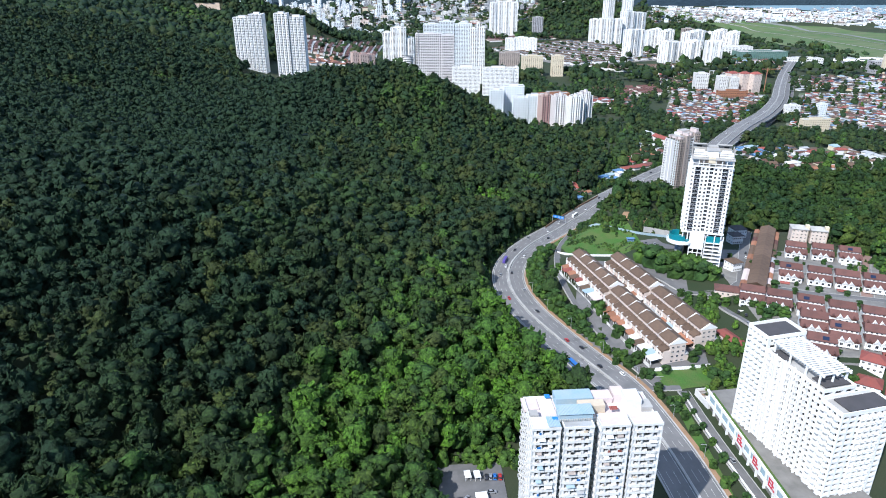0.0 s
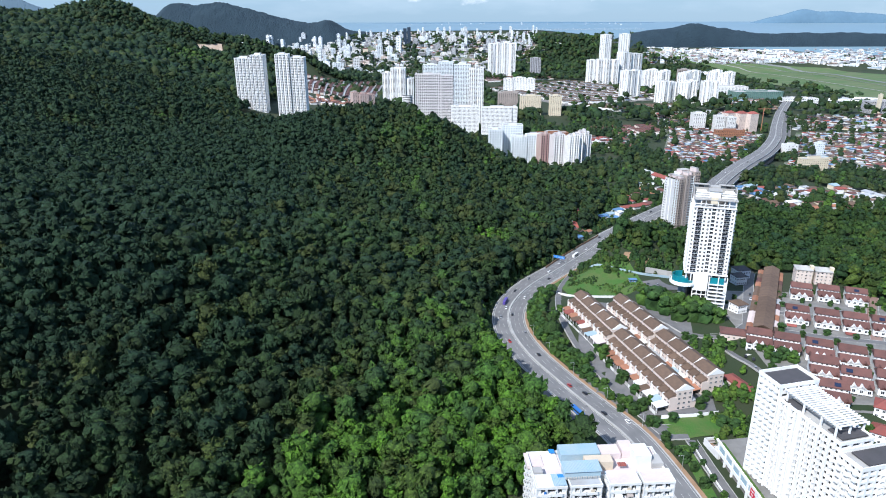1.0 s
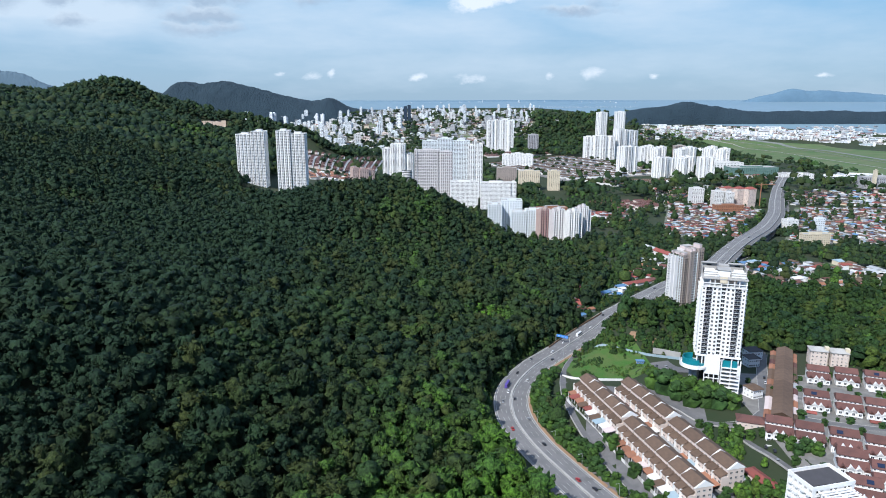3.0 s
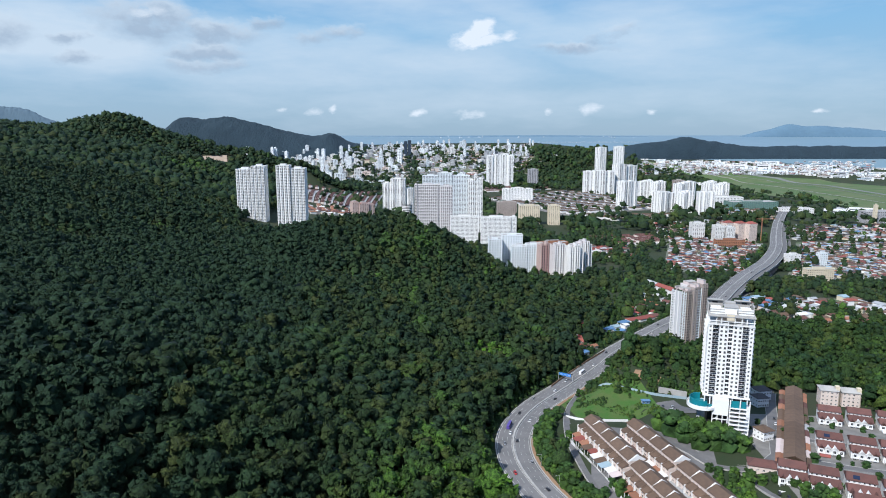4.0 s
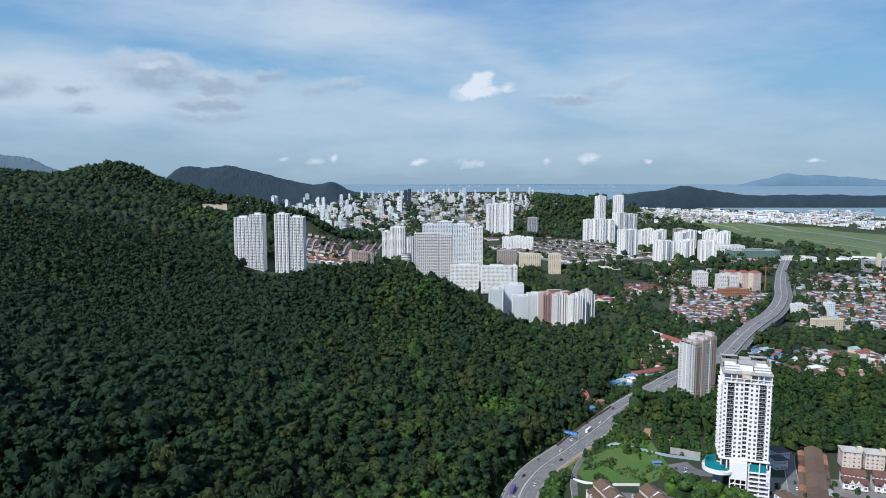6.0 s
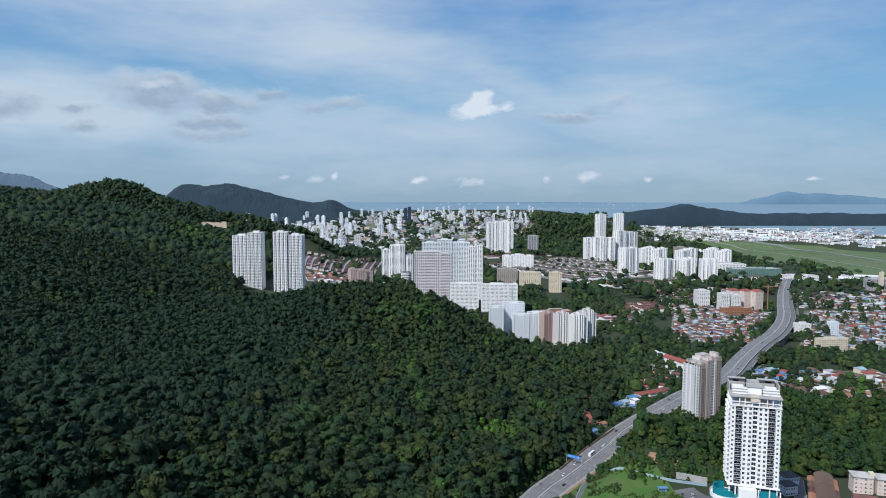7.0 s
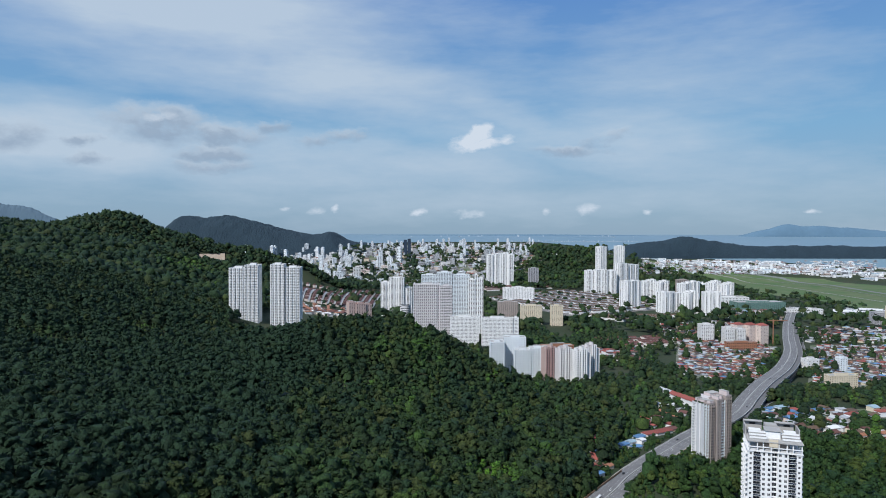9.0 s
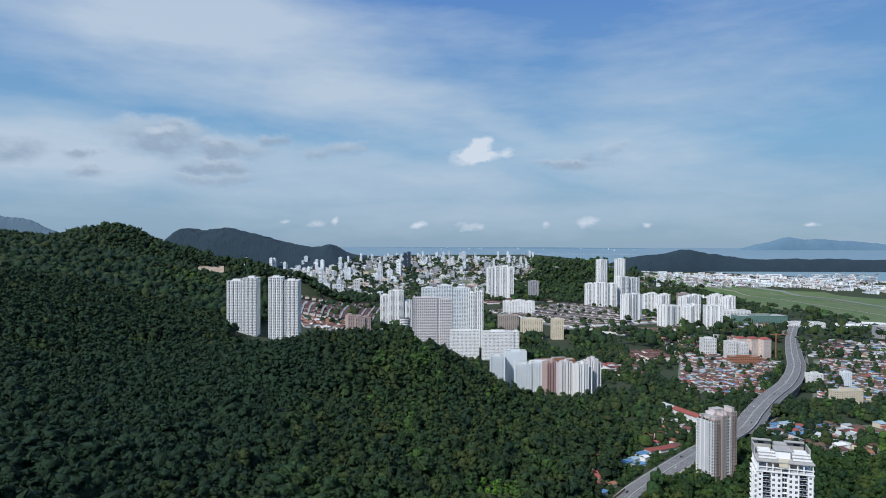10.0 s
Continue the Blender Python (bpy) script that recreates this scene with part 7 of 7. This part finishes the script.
for k in range(3):
    slab_box("sign_bar", panel, (-0.46, -0.43, -4.8 + k * 3.8, -2.2 + k * 3.8, 6.9, 7.2), "line")
    slab_box("sign_bar", panel, (-0.46, -0.43, -4.8 + k * 3.8, -2.8 + k * 3.8, 6.2, 6.5), "line")


def lamp_post():
    b = thing("street_lamp", pose(0, -350, 0), "tall grey steel street lamp beside the road", "lamp", "street lamps along the road")
    g = Geo()
    g.cylinder(0, 0, 0.12, -0.5, 9.0, 8, r2=0.07)
    part("pole", g, "metal_grey", b)
    slab_box("arm", b, (-2.2, 0.06, -0.05, 0.05, 8.9, 9.02), "metal_grey")
    slab_box("lamp_head", b, (-2.9, -2.1, -0.15, 0.15, 8.85, 9.05), "grey")
    return b


lamp = lamp_post()
for i, y in enumerate(range(262, 720, 34)):
    m = on_road(y, 14.2) @ pose(0, 0, 0, 0, 0, -90)
    if i:
        copy_thing(lamp, m)
    else:
        lamp.matrix_basis = m


def shelter(x, y, w, d, turn):
    b = thing("car_shelter", pose(x, y, land_at(x, y) + 0.3, 0, 0, turn), "white flat car shelter on posts in the car park", "shelter", "car shelters")
    slab_box("roof", b, (-w / 2, w / 2, -d / 2, d / 2, 2.3, 2.5), "roof_white")
    for sx in (-1, 1):
        for sy in (-1, 1):
            slab_box("post", b, (sx * (w / 2 - 0.3) - 0.08, sx * (w / 2 - 0.3) + 0.08, sy * (d / 2 - 0.3) - 0.08, sy * (d / 2 - 0.3) + 0.08, -0.3, 2.3), "white")


shelter(17, 235, 5.5, 6, 8)
shelter(11, 250, 3.0, 5, 8)
shelter(15.5, 250, 3.0, 5, 8)
shelter(11, 220, 4.5, 5, 8)
crane = thing("tower_crane", pose(792, 1662, -25), "slim orange tower crane beside the flyover", "crane")
slab_box("mast", crane, (-0.8, 0.8, -0.8, 0.8, 0, 62), "tile_orange")
slab_box("jib", crane, (-14, 34, -0.6, 0.6, 58, 59.4), "tile_orange")
slab_box("cab", crane, (-1.4, 1.4, -1.4, 1.4, 54, 57), "tile_orange")


# ---- woods ----
def ico(level):
    bm = bmesh.new()
    bmesh.ops.create_icosphere(bm, subdivisions=level, radius=1.0)
    v = np.array([tuple(p.co) for p in bm.verts])
    f = np.array([[p.index for p in q.verts] for q in bm.faces])
    bm.free()
    return v, f


ICO = {1: ico(1), 2: ico(2)}


def crown_form(rng, lumps, level, rough, flat=0.75, leaves=0, small=1, leaf=0.075, skirt=0.95):
    """A crown of jittered clumps round a middle, without the faces that hang underneath."""
    vs, fs, n = [], [], 0
    if lumps > 1:       # the lower boughs, which close the canopy
        v, f = ICO[1]
        vs.append(v * (1 + rng.uniform(-rough, rough, (len(v), 1))) * np.array([skirt, skirt, 0.8]) - np.array([0, 0, 0.62]))
        fs.append(f[v[f].mean(1)[:, 2] > -0.2])
        n = len(v)
    for i in range(lumps):
        v, f = ICO[level if i == 0 or level == 1 else small]
        a, r = rng.uniform(0, 2 * math.pi), (0.0 if i == 0 else rng.uniform(0.35, 0.68))
        s = rng.uniform(0.5, 0.62) if i == 0 and lumps > 1 else (0.95 if lumps == 1 else rng.uniform(0.2, 0.42))
        c = np.array([r * math.cos(a), r * math.sin(a), 0.35 * (1 - r) + rng.uniform(-0.12, 0.2)])
        w = v * (1 + rng.uniform(-rough, rough, (len(v), 1))) * s * np.array([1, 1, flat]) + c
        mid = v[f].mean(1)[:, 2]
        keep = f[mid > -0.35]
        vs.append(w)
        fs.append(keep + n)
        n += len(v)
        size = s
        for _ in range(leaves // lumps):
            d = rng.normal(size=3)
            d[2] = abs(d[2]) * 0.9 - 0.15
            d /= np.linalg.norm(d)
            p = c + d * size * np.array([1, 1, flat]) * rng.uniform(0.98, 1.16)
            a, b = rng.normal(size=3) * leaf, rng.normal(size=3) * leaf
            vs.append(np.stack([p - a, p + b, p + a, p - b * 0.8]))
            fs.append(np.array([[0, 1, 2], [0, 2, 3]]) + n)
            n += 4
    return np.concatenate(vs), np.concatenate(fs)


def young(x, y):
    """How much of the wood is bright young growth: the spur beside the road."""
    wander = np.array([noise.noise(Vector((a * 0.03, b * 0.03, 11))) for a, b in zip(x, y)]) if len(x) else 0.0
    return np.clip((x + 45 * wander - (-160 + 0.62 * (y - 245))) / 85, 0, 1) * np.clip((620 - y) / 200, 0, 1)


def patchy(x, y):
    """Stands of lighter and darker trees."""
    return np.array([noise.noise(Vector((a * 0.016, b * 0.012, 5))) + 0.6 * noise.noise(Vector((a * 0.05, b * 0.045, 8))) for a, b in zip(x, y)])


CLEARINGS = [  # stands of bright low scrub in the wood: x, y, reach across and along
    (-566, 1029, 62, 34), (-505, 1045, 40, 22), (-483, 1186, 55, 30), (-745, 2095, 110, 120), (-620, 1654, 50, 60), (-660, 1880, 70, 60), (-459, 1900, 60, 70), (-300, 860, 40, 26), (-120, 930, 45, 22), (60, 700, 30, 30),
]


def clearing(x, y):
    k = np.zeros(x.shape)
    for cx, cy, rx, ry in CLEARINGS:
        k = np.maximum(k, np.clip(1.6 - 1.3 * np.hypot((x - cx) / rx, (y - cy) / ry), 0, 1))
    return k


def swell(x, y):
    """Slow rise and fall of the canopy, and the taller trees that stand out of it."""
    return np.array([2.2 * noise.noise(Vector((a * 0.028, b * 0.022, 21))) + 1.2 * noise.noise(Vector((a * 0.09, b * 0.08, 23))) for a, b in zip(x, y)])


def plant(name, label, spots, forms, rng, mat="forest", size=(4.2, 7.0), tall=(9, 15), tone=None):
    """One mesh of many trees; each takes one of the forms, turned and scaled."""
    vs, fs, ts, n = [], [], [], 0
    pick = rng.integers(0, len(forms), len(spots))
    for k, (v, f) in enumerate(forms):
        s = spots[pick == k]
        if not len(s):
            continue
        a = rng.uniform(0, 2 * math.pi, len(s))
        r = rng.uniform(*size, len(s)) * rng.choice([0.55, 0.7, 0.85, 1.0, 1.2, 1.5], len(s))
        open_ = clearing(s[:, 0], s[:, 1])
        h = (rng.uniform(*tall, len(s)) + (r - size[0]) * 1.1 + 0.2 * tall[1] * swell(s[:, 0], s[:, 1])) * (1 - 0.75 * open_)
        r = r * (1 - 0.45 * open_)
        c, sn = np.cos(a), np.sin(a)
        x = (v[None, :, 0] * c[:, None] - v[None, :, 1] * sn[:, None]) * r[:, None] + s[:, 0][:, None]
        y = (v[None, :, 0] * sn[:, None] + v[None, :, 1] * c[:, None]) * r[:, None] + s[:, 1][:, None]
        z = v[None, :, 2] * (r * rng.uniform(0.8, 1.35, len(s)))[:, None] + (s[:, 2] + h)[:, None]
        vs.append(np.stack([x, y, z], 2).reshape(-1, 3))
        off = n + np.arange(len(s)) * len(v)
        fs.append((f[None] + off[:, None, None]).reshape(-1, 3))
        # Trees on the left hillside get darker tones: its shade is put into colour.
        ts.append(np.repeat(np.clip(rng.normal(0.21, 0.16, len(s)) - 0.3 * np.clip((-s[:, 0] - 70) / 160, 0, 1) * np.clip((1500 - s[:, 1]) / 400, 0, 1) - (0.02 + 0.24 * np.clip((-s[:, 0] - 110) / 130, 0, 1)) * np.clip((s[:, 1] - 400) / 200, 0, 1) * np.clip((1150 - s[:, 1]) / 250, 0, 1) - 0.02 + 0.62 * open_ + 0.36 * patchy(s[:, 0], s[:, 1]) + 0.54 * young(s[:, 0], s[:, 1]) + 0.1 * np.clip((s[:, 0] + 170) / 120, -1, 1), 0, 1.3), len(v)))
        n += len(s) * len(v)
    vs, fs, ts = np.concatenate(vs), np.concatenate(fs), np.concatenate(ts)
    me = bpy.data.meshes.new(name)
    me.vertices.add(len(vs))
    me.vertices.foreach_set("co", vs.ravel())
    me.loops.add(fs.size)
    me.loops.foreach_set("vertex_index", fs.ravel().astype(np.int32))
    me.polygons.add(len(fs))
    me.polygons.foreach_set("loop_start", np.arange(0, fs.size, 3, dtype=np.int32))
    me.attributes.new("tone", "FLOAT", "POINT").data.foreach_set("value", ts.astype(np.float32))
    me.materials.append(M[mat])
    me.update()
    me.validate()
    return tagged(new(name, me), label, "trees", kind="stuff")


def scatter(rng, x0, x1, y0, y1, gap, keep):
    """Spots on a jittered grid where keep() allows."""
    gx, gy = np.meshgrid(np.arange(x0, x1, gap), np.arange(y0, y1, gap))
    gx = gx.ravel() + rng.uniform(-0.45, 0.45, gx.size) * gap
    gy = gy.ravel() + rng.uniform(-0.45, 0.45, gy.size) * gap
    ok = keep(gx, gy)
    gx, gy = gx[ok], gy[ok]
    return np.stack([gx, gy, land(gx, gy)], 1)


def in_view(x, y):
    return np.abs(x) < 0.67 * (y + 40) + 40


EDGE_Y = [0, 150, 200, 262, 290, 330, 560, 760, 900, 1000, 1120, 1200, 1260, 1300]
EDGE_X = [0, -5, -6, -4, 70, 92, 75, 172, 225, 250, 190, 70, 40, -400]


def free(x, y, extra=0.0):
    """Clear of every house, tower and road."""
    ok = np.ones(x.shape, bool)
    for tx, ty, r in TAKEN:
        ok &= (x - tx) ** 2 + (y - ty) ** 2 > (r + extra) ** 2
    return ok


def wild(x, y):
    """The wooded hillside on the inner side of the road's bend."""
    d, _ = road_gap(x, y)
    edge = np.interp(y, EDGE_Y, EDGE_X)
    west = np.interp(x, [-2400, -430, -250, -60, 60, 90, 200], [3300, 3300, 1390, 1330, 1240, 1225, 1180])
    verge = np.interp(y, [290, 325, 400, 450, 500, 560], [26, 36, 34, 27, 22, 19])
    red = (y > 1560) & (y < 2950) & (x > -0.222 * y)
    return in_view(x, y) & ~red & (d > verge) & (x < edge) & (y < west) & free(x, y, 2)


nrng = np.random.default_rng(4)


def open_slope(x, y):
    """Thick wood on the slopes towards the road and the town, thin wood on those turned away behind the ridges."""
    top = np.full(x.shape, -1e9)
    for k in range(1, 26):
        u = k / 27
        top = np.maximum(top, (land(x * u, 60 + (y - 60) * u) + 8 - 250) / u)
    return (land(x, y) + 22 - 250 > top) | (nrng.random(x.shape) < 0.3)


def field(x, y, scale, seed):
    return np.array([noise.noise(Vector((a * scale, b * scale, seed))) for a, b in zip(x, y)])


NEAR = [crown_form(nrng, 9, 1, 0.40, leaves=99, leaf=0.13, skirt=0.72) for _ in range(8)]
MID = [crown_form(nrng, 5, 1, 0.5, leaves=25, leaf=0.16, skirt=0.9) for _ in range(8)]
FARF = [crown_form(nrng, 2, 1, 0.28, leaves=2) for _ in range(6)]
FARM = [crown_form(nrng, 3, 1, 0.52, leaves=9, leaf=0.22, skirt=1.05) for _ in range(8)]
TINY = [crown_form(nrng, 1, 1, 0.38, leaves=3, leaf=0.3) for _ in range(8)]
WOODS = "dense dark green rainforest canopy covering the hillside"
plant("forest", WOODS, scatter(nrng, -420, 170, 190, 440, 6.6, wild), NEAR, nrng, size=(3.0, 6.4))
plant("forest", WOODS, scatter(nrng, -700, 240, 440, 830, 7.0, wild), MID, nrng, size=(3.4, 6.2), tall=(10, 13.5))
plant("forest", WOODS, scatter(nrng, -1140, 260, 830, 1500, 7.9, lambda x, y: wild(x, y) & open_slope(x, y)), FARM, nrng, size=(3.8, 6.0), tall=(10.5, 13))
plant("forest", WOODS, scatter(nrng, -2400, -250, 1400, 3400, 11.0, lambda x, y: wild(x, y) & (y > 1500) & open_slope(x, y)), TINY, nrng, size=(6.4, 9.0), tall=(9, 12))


def thicket(x, y):
    """The close lower layer under the bright young trees of the spur."""
    ok = wild(x, y)
    ok[ok] &= young(x[ok], y[ok]) > 0.35
    return ok


plant("undergrowth", "bright green saplings filling the young wood", scatter(nrng, -200, 120, 190, 480, 4.8, thicket), FARF, nrng, "forest", (2.2, 3.8), (4.5, 8.5))


def fringe(x, y):
    d, _ = road_gap(x, y)
    edge = np.interp(y, EDGE_Y, EDGE_X)
    return (x < edge + 4) & (d > np.interp(y, [290, 325, 400, 450, 500], [17, 25, 24, 18, 15.5])) & (d < 38) & (y < 900) & free(x, y, 1)


plant("undergrowth", "bright green shrubs along the wood's edge", scatter(nrng, -30, 240, 150, 900, 3.2, fringe), FARF, nrng, "leaf", (1.4, 2.6), (0.6, 3.5))


def knoll(x, y):
    """The wooded mound between the bend and the taupe tower, and the wood beyond the houses."""
    d, _ = road_gap(x, y)
    mound = (x > 150) & (x < 300) & (y > 585) & (y < 745) & (y > 640 - (x - 150) * 0.5) & (((x - 285) / 40) ** 2 + ((y - 775) / 38) ** 2 > 1)
    east = (x > 300 + np.clip(600 - y, 0, 200) * 0.55) & (x < 760) & (y > 480) & (y < 885 - (x - 400) * 0.12)
    slope = (x > 368) & (y > 200) & (y < 620)
    back = (x > 235) & (x < 320) & (y > 615) & (y < 745)
    house = (x > 205) & (x < 350) & (y > 300) & (y < 600)
    return in_view(x, y) & (d > 20) & (mound | east | slope | back) & ~house & free(x, y, 3)


plant("wood", "dense green woodland behind the houses", scatter(nrng, 140, 780, 200, 900, 7.6, knoll), MID, nrng, "leaf", (3.0, 5.6), (7, 12))


def rough_slope(x, y):
    """Shrubs on the slope below the mound and over rough ground round the estate."""
    d, _ = road_gap(x, y)
    ok = (d > 17) & free(x, y, 2) & (((x > 150) & (x < 265) & (y > 575) & (y < 640 - (x - 150) * 0.2)) | ((x > 168) & (x < 193) & (y > 340) & (y < 436)) | ((x > 150) & (x < 200) & (y > 318) & (y < 346)) | ((x > 345) & (x < 372) & (y > 380) & (y < 560))
                                      | ((x > 120) & (x < 170) & (y > 600) & (y < 690)) | ((x > 160) & (x < 420) & (y > 700) & (y < 1010) & (x > np.interp(y, EDGE_Y, EDGE_X) - 6)) | ((x > -12) & (x < 40) & (y > 258) & (y < 290)))
    ok[ok] &= field(x[ok], y[ok], 0.05, 4.0) > -0.25
    return ok


plant("shrubs", "rough green shrubs and saplings on the slope", scatter(nrng, -20, 420, 250, 1010, 4.2, rough_slope), FARF, nrng, "leaf", (1.4, 3.0), (0.4, 3.0))


def town_trees(x, y):
    """Clumps of trees between the houses of the plain."""
    d, _ = road_gap(x, y)
    ok = in_view(x, y) & (d > 22) & free(x, y, 2) & (x > np.interp(y, [950, 1150, 1300, 1700, 3300, 3500], [215, 240, -60, -300, -620, -900]))
    ok[ok] &= field(x[ok], y[ok], 0.011, 7.0) + 0.55 * field(x[ok], y[ok], 0.04, 2.0) > -0.12
    kampung = (x > 440) & (y > 1180) & (y < 1660) & (x < 460 + (y - 1180) * 0.75)
    estate_ = (y > 2060) & (y < 3100) & (x > 170) & (x < 760)
    field_ = (x > 1130) & (x > np.interp(y, [2000, 2307, 2652, 2913, 3653, 3840, 4200], [1440, 1484, 1460, 1368, 1423, 1146, 1000]) - 14)
    scrub_ = (x > 1010) & (y > 1700) & (y < 2900)
    ok &= ~(scrub_ & (nrng.random(x.shape) < 0.62))
    right_ = (y > 1140) & (y < 1680) & (x > 650 + (y - 1220) * 0.56) & (x < 880 + (y - 1160) * 0.55)
    ok &= ~(right_ & (nrng.random(x.shape) < 0.7))
    red_ = (y > 1700) & (y < 2950) & (x < -200)
    ok &= ~(red_ & (nrng.random(x.shape) < 0.85))
    ok &= ~field_ & ~(estate_ & (nrng.random(x.shape) < 0.9)) & ~(kampung & (nrng.random(x.shape) < 0.7)) & ((y < 3430) | (nrng.random(x.shape) < 0.85))
    return ok


plant("trees", "green trees between the houses of the plain", scatter(nrng, -100, 1250, 885, 1800, 9.9, town_trees), FARF, nrng, "forest", (3.6, 6.4), (5, 10))
plant("trees", "green trees between the houses of the plain", scatter(nrng, -620, 1900, 1800, 4150, 16.0, town_trees), TINY, nrng, "forest", (6, 10), (6, 10))


def green_hill(x, y):
    rise = ((x - 560) / 260) ** 2 + ((y - 3560) / 120) ** 2 < 1
    return rise | ((x > 0.13 * (y - 100)) & (x < 0.24 * (y - 100)) & (y > 3620) & (field(x, y, 0.006, 3.0) > -0.2))


plant("trees", "wooded rise before the far city", scatter(nrng, 240, 1010, 3400, 4060, 13.0, green_hill), TINY, nrng, "forest", (6, 10), (6, 24))

# ---- single trees along the road and in the gardens ----
def crown_mesh(name, form, mat="leaf"):
    v, f = form
    me = bpy.data.meshes.new(name)
    me.from_pydata(v.tolist(), [], f.tolist())
    me.attributes.new("tone", "FLOAT", "POINT").data.foreach_set("value", np.full(len(v), nrng.uniform(0.25, 0.7), np.float32))
    me.materials.append(M[mat])
    return me


def tufts(x, y):
    ok = (x > 108) & (x < 176) & (y > 532) & (y < 600) & free(x, y, 1)
    ok[ok] &= field(x[ok], y[ok], 0.07, 14.0) > 0.08
    return ok


plant("tufts", "low weeds and bushes over the empty lot", scatter(nrng, 106, 180, 530, 602, 1.9, tufts), FARF, nrng, "leaf", (0.6, 1.3), (-0.2, 0.3))
CROWNS = [crown_mesh("crown", crown_form(nrng, 10, 2, 0.2, leaves=160, small=2)) for _ in range(6)]


def trunk_mesh():
    g = Geo()
    g.cylinder(0, 0, 0.055, -0.4, 0.75, 7, r2=0.03)
    for k in range(4):
        a = k * 1.6
        n = len(g.v)
        x, y = 0.4 * math.cos(a), 0.4 * math.sin(a)
        g.v += [(-0.02, 0, 0.45), (0.02, 0, 0.45), (0, 0.02, 0.47), (x, y, 0.85)]
        g.f += [(n, n + 1, n + 3), (n + 1, n + 2, n + 3), (n + 2, n, n + 3)]
        g.m += [0, 0, 0]
    return g.mesh("trunk", "bark")


TRUNK = trunk_mesh()
trng = random.Random(14)


def tree(x, y, r, label="leafy green tree beside the road", group="trees along the road", z=None):
    z = land_at(x, y) if z is None else z
    b = thing("tree", pose(x, y, z + 0.2, 0, 0, trng.uniform(0, 360)) @ Matrix.Diagonal((r, r, r * trng.uniform(0.9, 1.15), 1)), label, "tree", group)
    part("trunk", TRUNK, None, b)
    part("crown", trng.choice(CROWNS), None, b, m=pose(0, 0, 0.95))


for i, y in enumerate(range(398, 566, 7)):
    for off in (19.0, 24.5):
        m = on_road(y + trng.uniform(-3, 3), off + trng.uniform(-2, 2))
        q = m.translation
        if q.x < 105 - abs(y - 480) * 0.02:
            tree(q.x, q.y, trng.uniform(3.6, 6.0))
for k in range(84):
    x, y = trng.uniform(205, 345), trng.uniform(325, 525)
    if x > 232 - (y - 430) * 0.1 or y < 420:
        tree(x, y, trng.uniform(1.5, 2.6), "small green garden tree between the houses", "garden trees")
for y in range(300, 398, 6):
    q = on_road(y, 19 + trng.uniform(-2, 2)).translation
    if abs(y - 330) > 9:
        tree(q.x, q.y, trng.uniform(2.4, 4.2))
for y in range(206, 320, 13):
    tree(131.0 + trng.uniform(-1, 1), y, trng.uniform(2.2, 3.4), "small round tree on the grassy verge")
    tree(136.2 + (320 - y) * 0.02, y + 4, trng.uniform(1.8, 3.0), "small round tree on the grassy verge")
for x, y, r in ((163, 503, 5.5), (168, 492, 6.5), (174, 486, 5.5), (172, 478, 5), (181, 478, 5.5), (180, 468, 5), (190, 468, 5.5), (188, 474, 5), (197, 463, 5), (202, 468, 4.5), (194, 478, 5.5), (206, 462, 4.5), (176, 496, 5), (185, 484, 5), (200, 474, 4.5),
                (180, 438, 3.5), (188, 434, 3.6), (196, 428, 4), (185, 427, 3.5), (192, 420, 4), (200, 420, 3.5), (207, 418, 3), (176, 443, 3), (213, 395, 4.5), (219, 390, 4.5), (224, 386, 4.5), (214, 388, 4), (236, 446, 3.5), (243, 440, 3.5), (233, 453, 3.2),
                (160, 335, 4), (165, 330, 4.5), (170, 338, 4), (175, 330, 5), (180, 335, 5), (178, 325, 5), (184, 342, 4.5), (186, 330, 5), (172, 322, 4.5), (190, 338, 4.5), (180, 318, 5), (188, 350, 4), (192, 360, 4),
                (120, 372, 3.6), (126, 360, 3.2), (112, 405, 3), (108, 425, 3), (115, 352, 3.4), (134, 341, 3.4), (103, 500, 2.6), (215, 305, 4), (228, 312, 3), (270, 430, 2.6), (287, 423, 2.6), (305, 478, 2.6), (270, 492, 2.6), (322, 480, 2.4), (252, 428, 2.4),
                (268, 414, 2.5), (285, 405, 2.5), (240, 400, 2.3), (257, 390, 2.3), (290, 500, 2.3), (308, 492, 2.5), (330, 474, 2.6), (335, 460, 2.8), (345, 480, 2.8), (208, 380, 3), (216, 365, 3), (152, 534, 2.4), (122, 519, 2.2), (146, 516, 2.0),
                (111, 416, 5), (116, 387, 4.6), (120, 355, 4.2), (123, 338, 3.4), (94, 408, 3), (99, 388, 3), (104, 370, 3), (107, 355, 2.6), (94, 496, 3.4), (120, 339, 3.4), (102, 418, 3.4), (154, 353, 3.6), (160, 361, 3.4), (236, 491, 3), (196, 490, 3.6),
                (12, 266, 4), (20, 268, 4.2), (30, 262, 4.2), (36, 258, 3.6), (-4, 250, 3.6), (-5, 236, 3.4), (-4, 222, 3.6), (42, 268, 4), (24, 272, 4.5)):
    tree(x, y, r * (1.5 if 160 < x < 207 and y > 455 else 1.0), "leafy green garden tree among the houses", "garden trees")
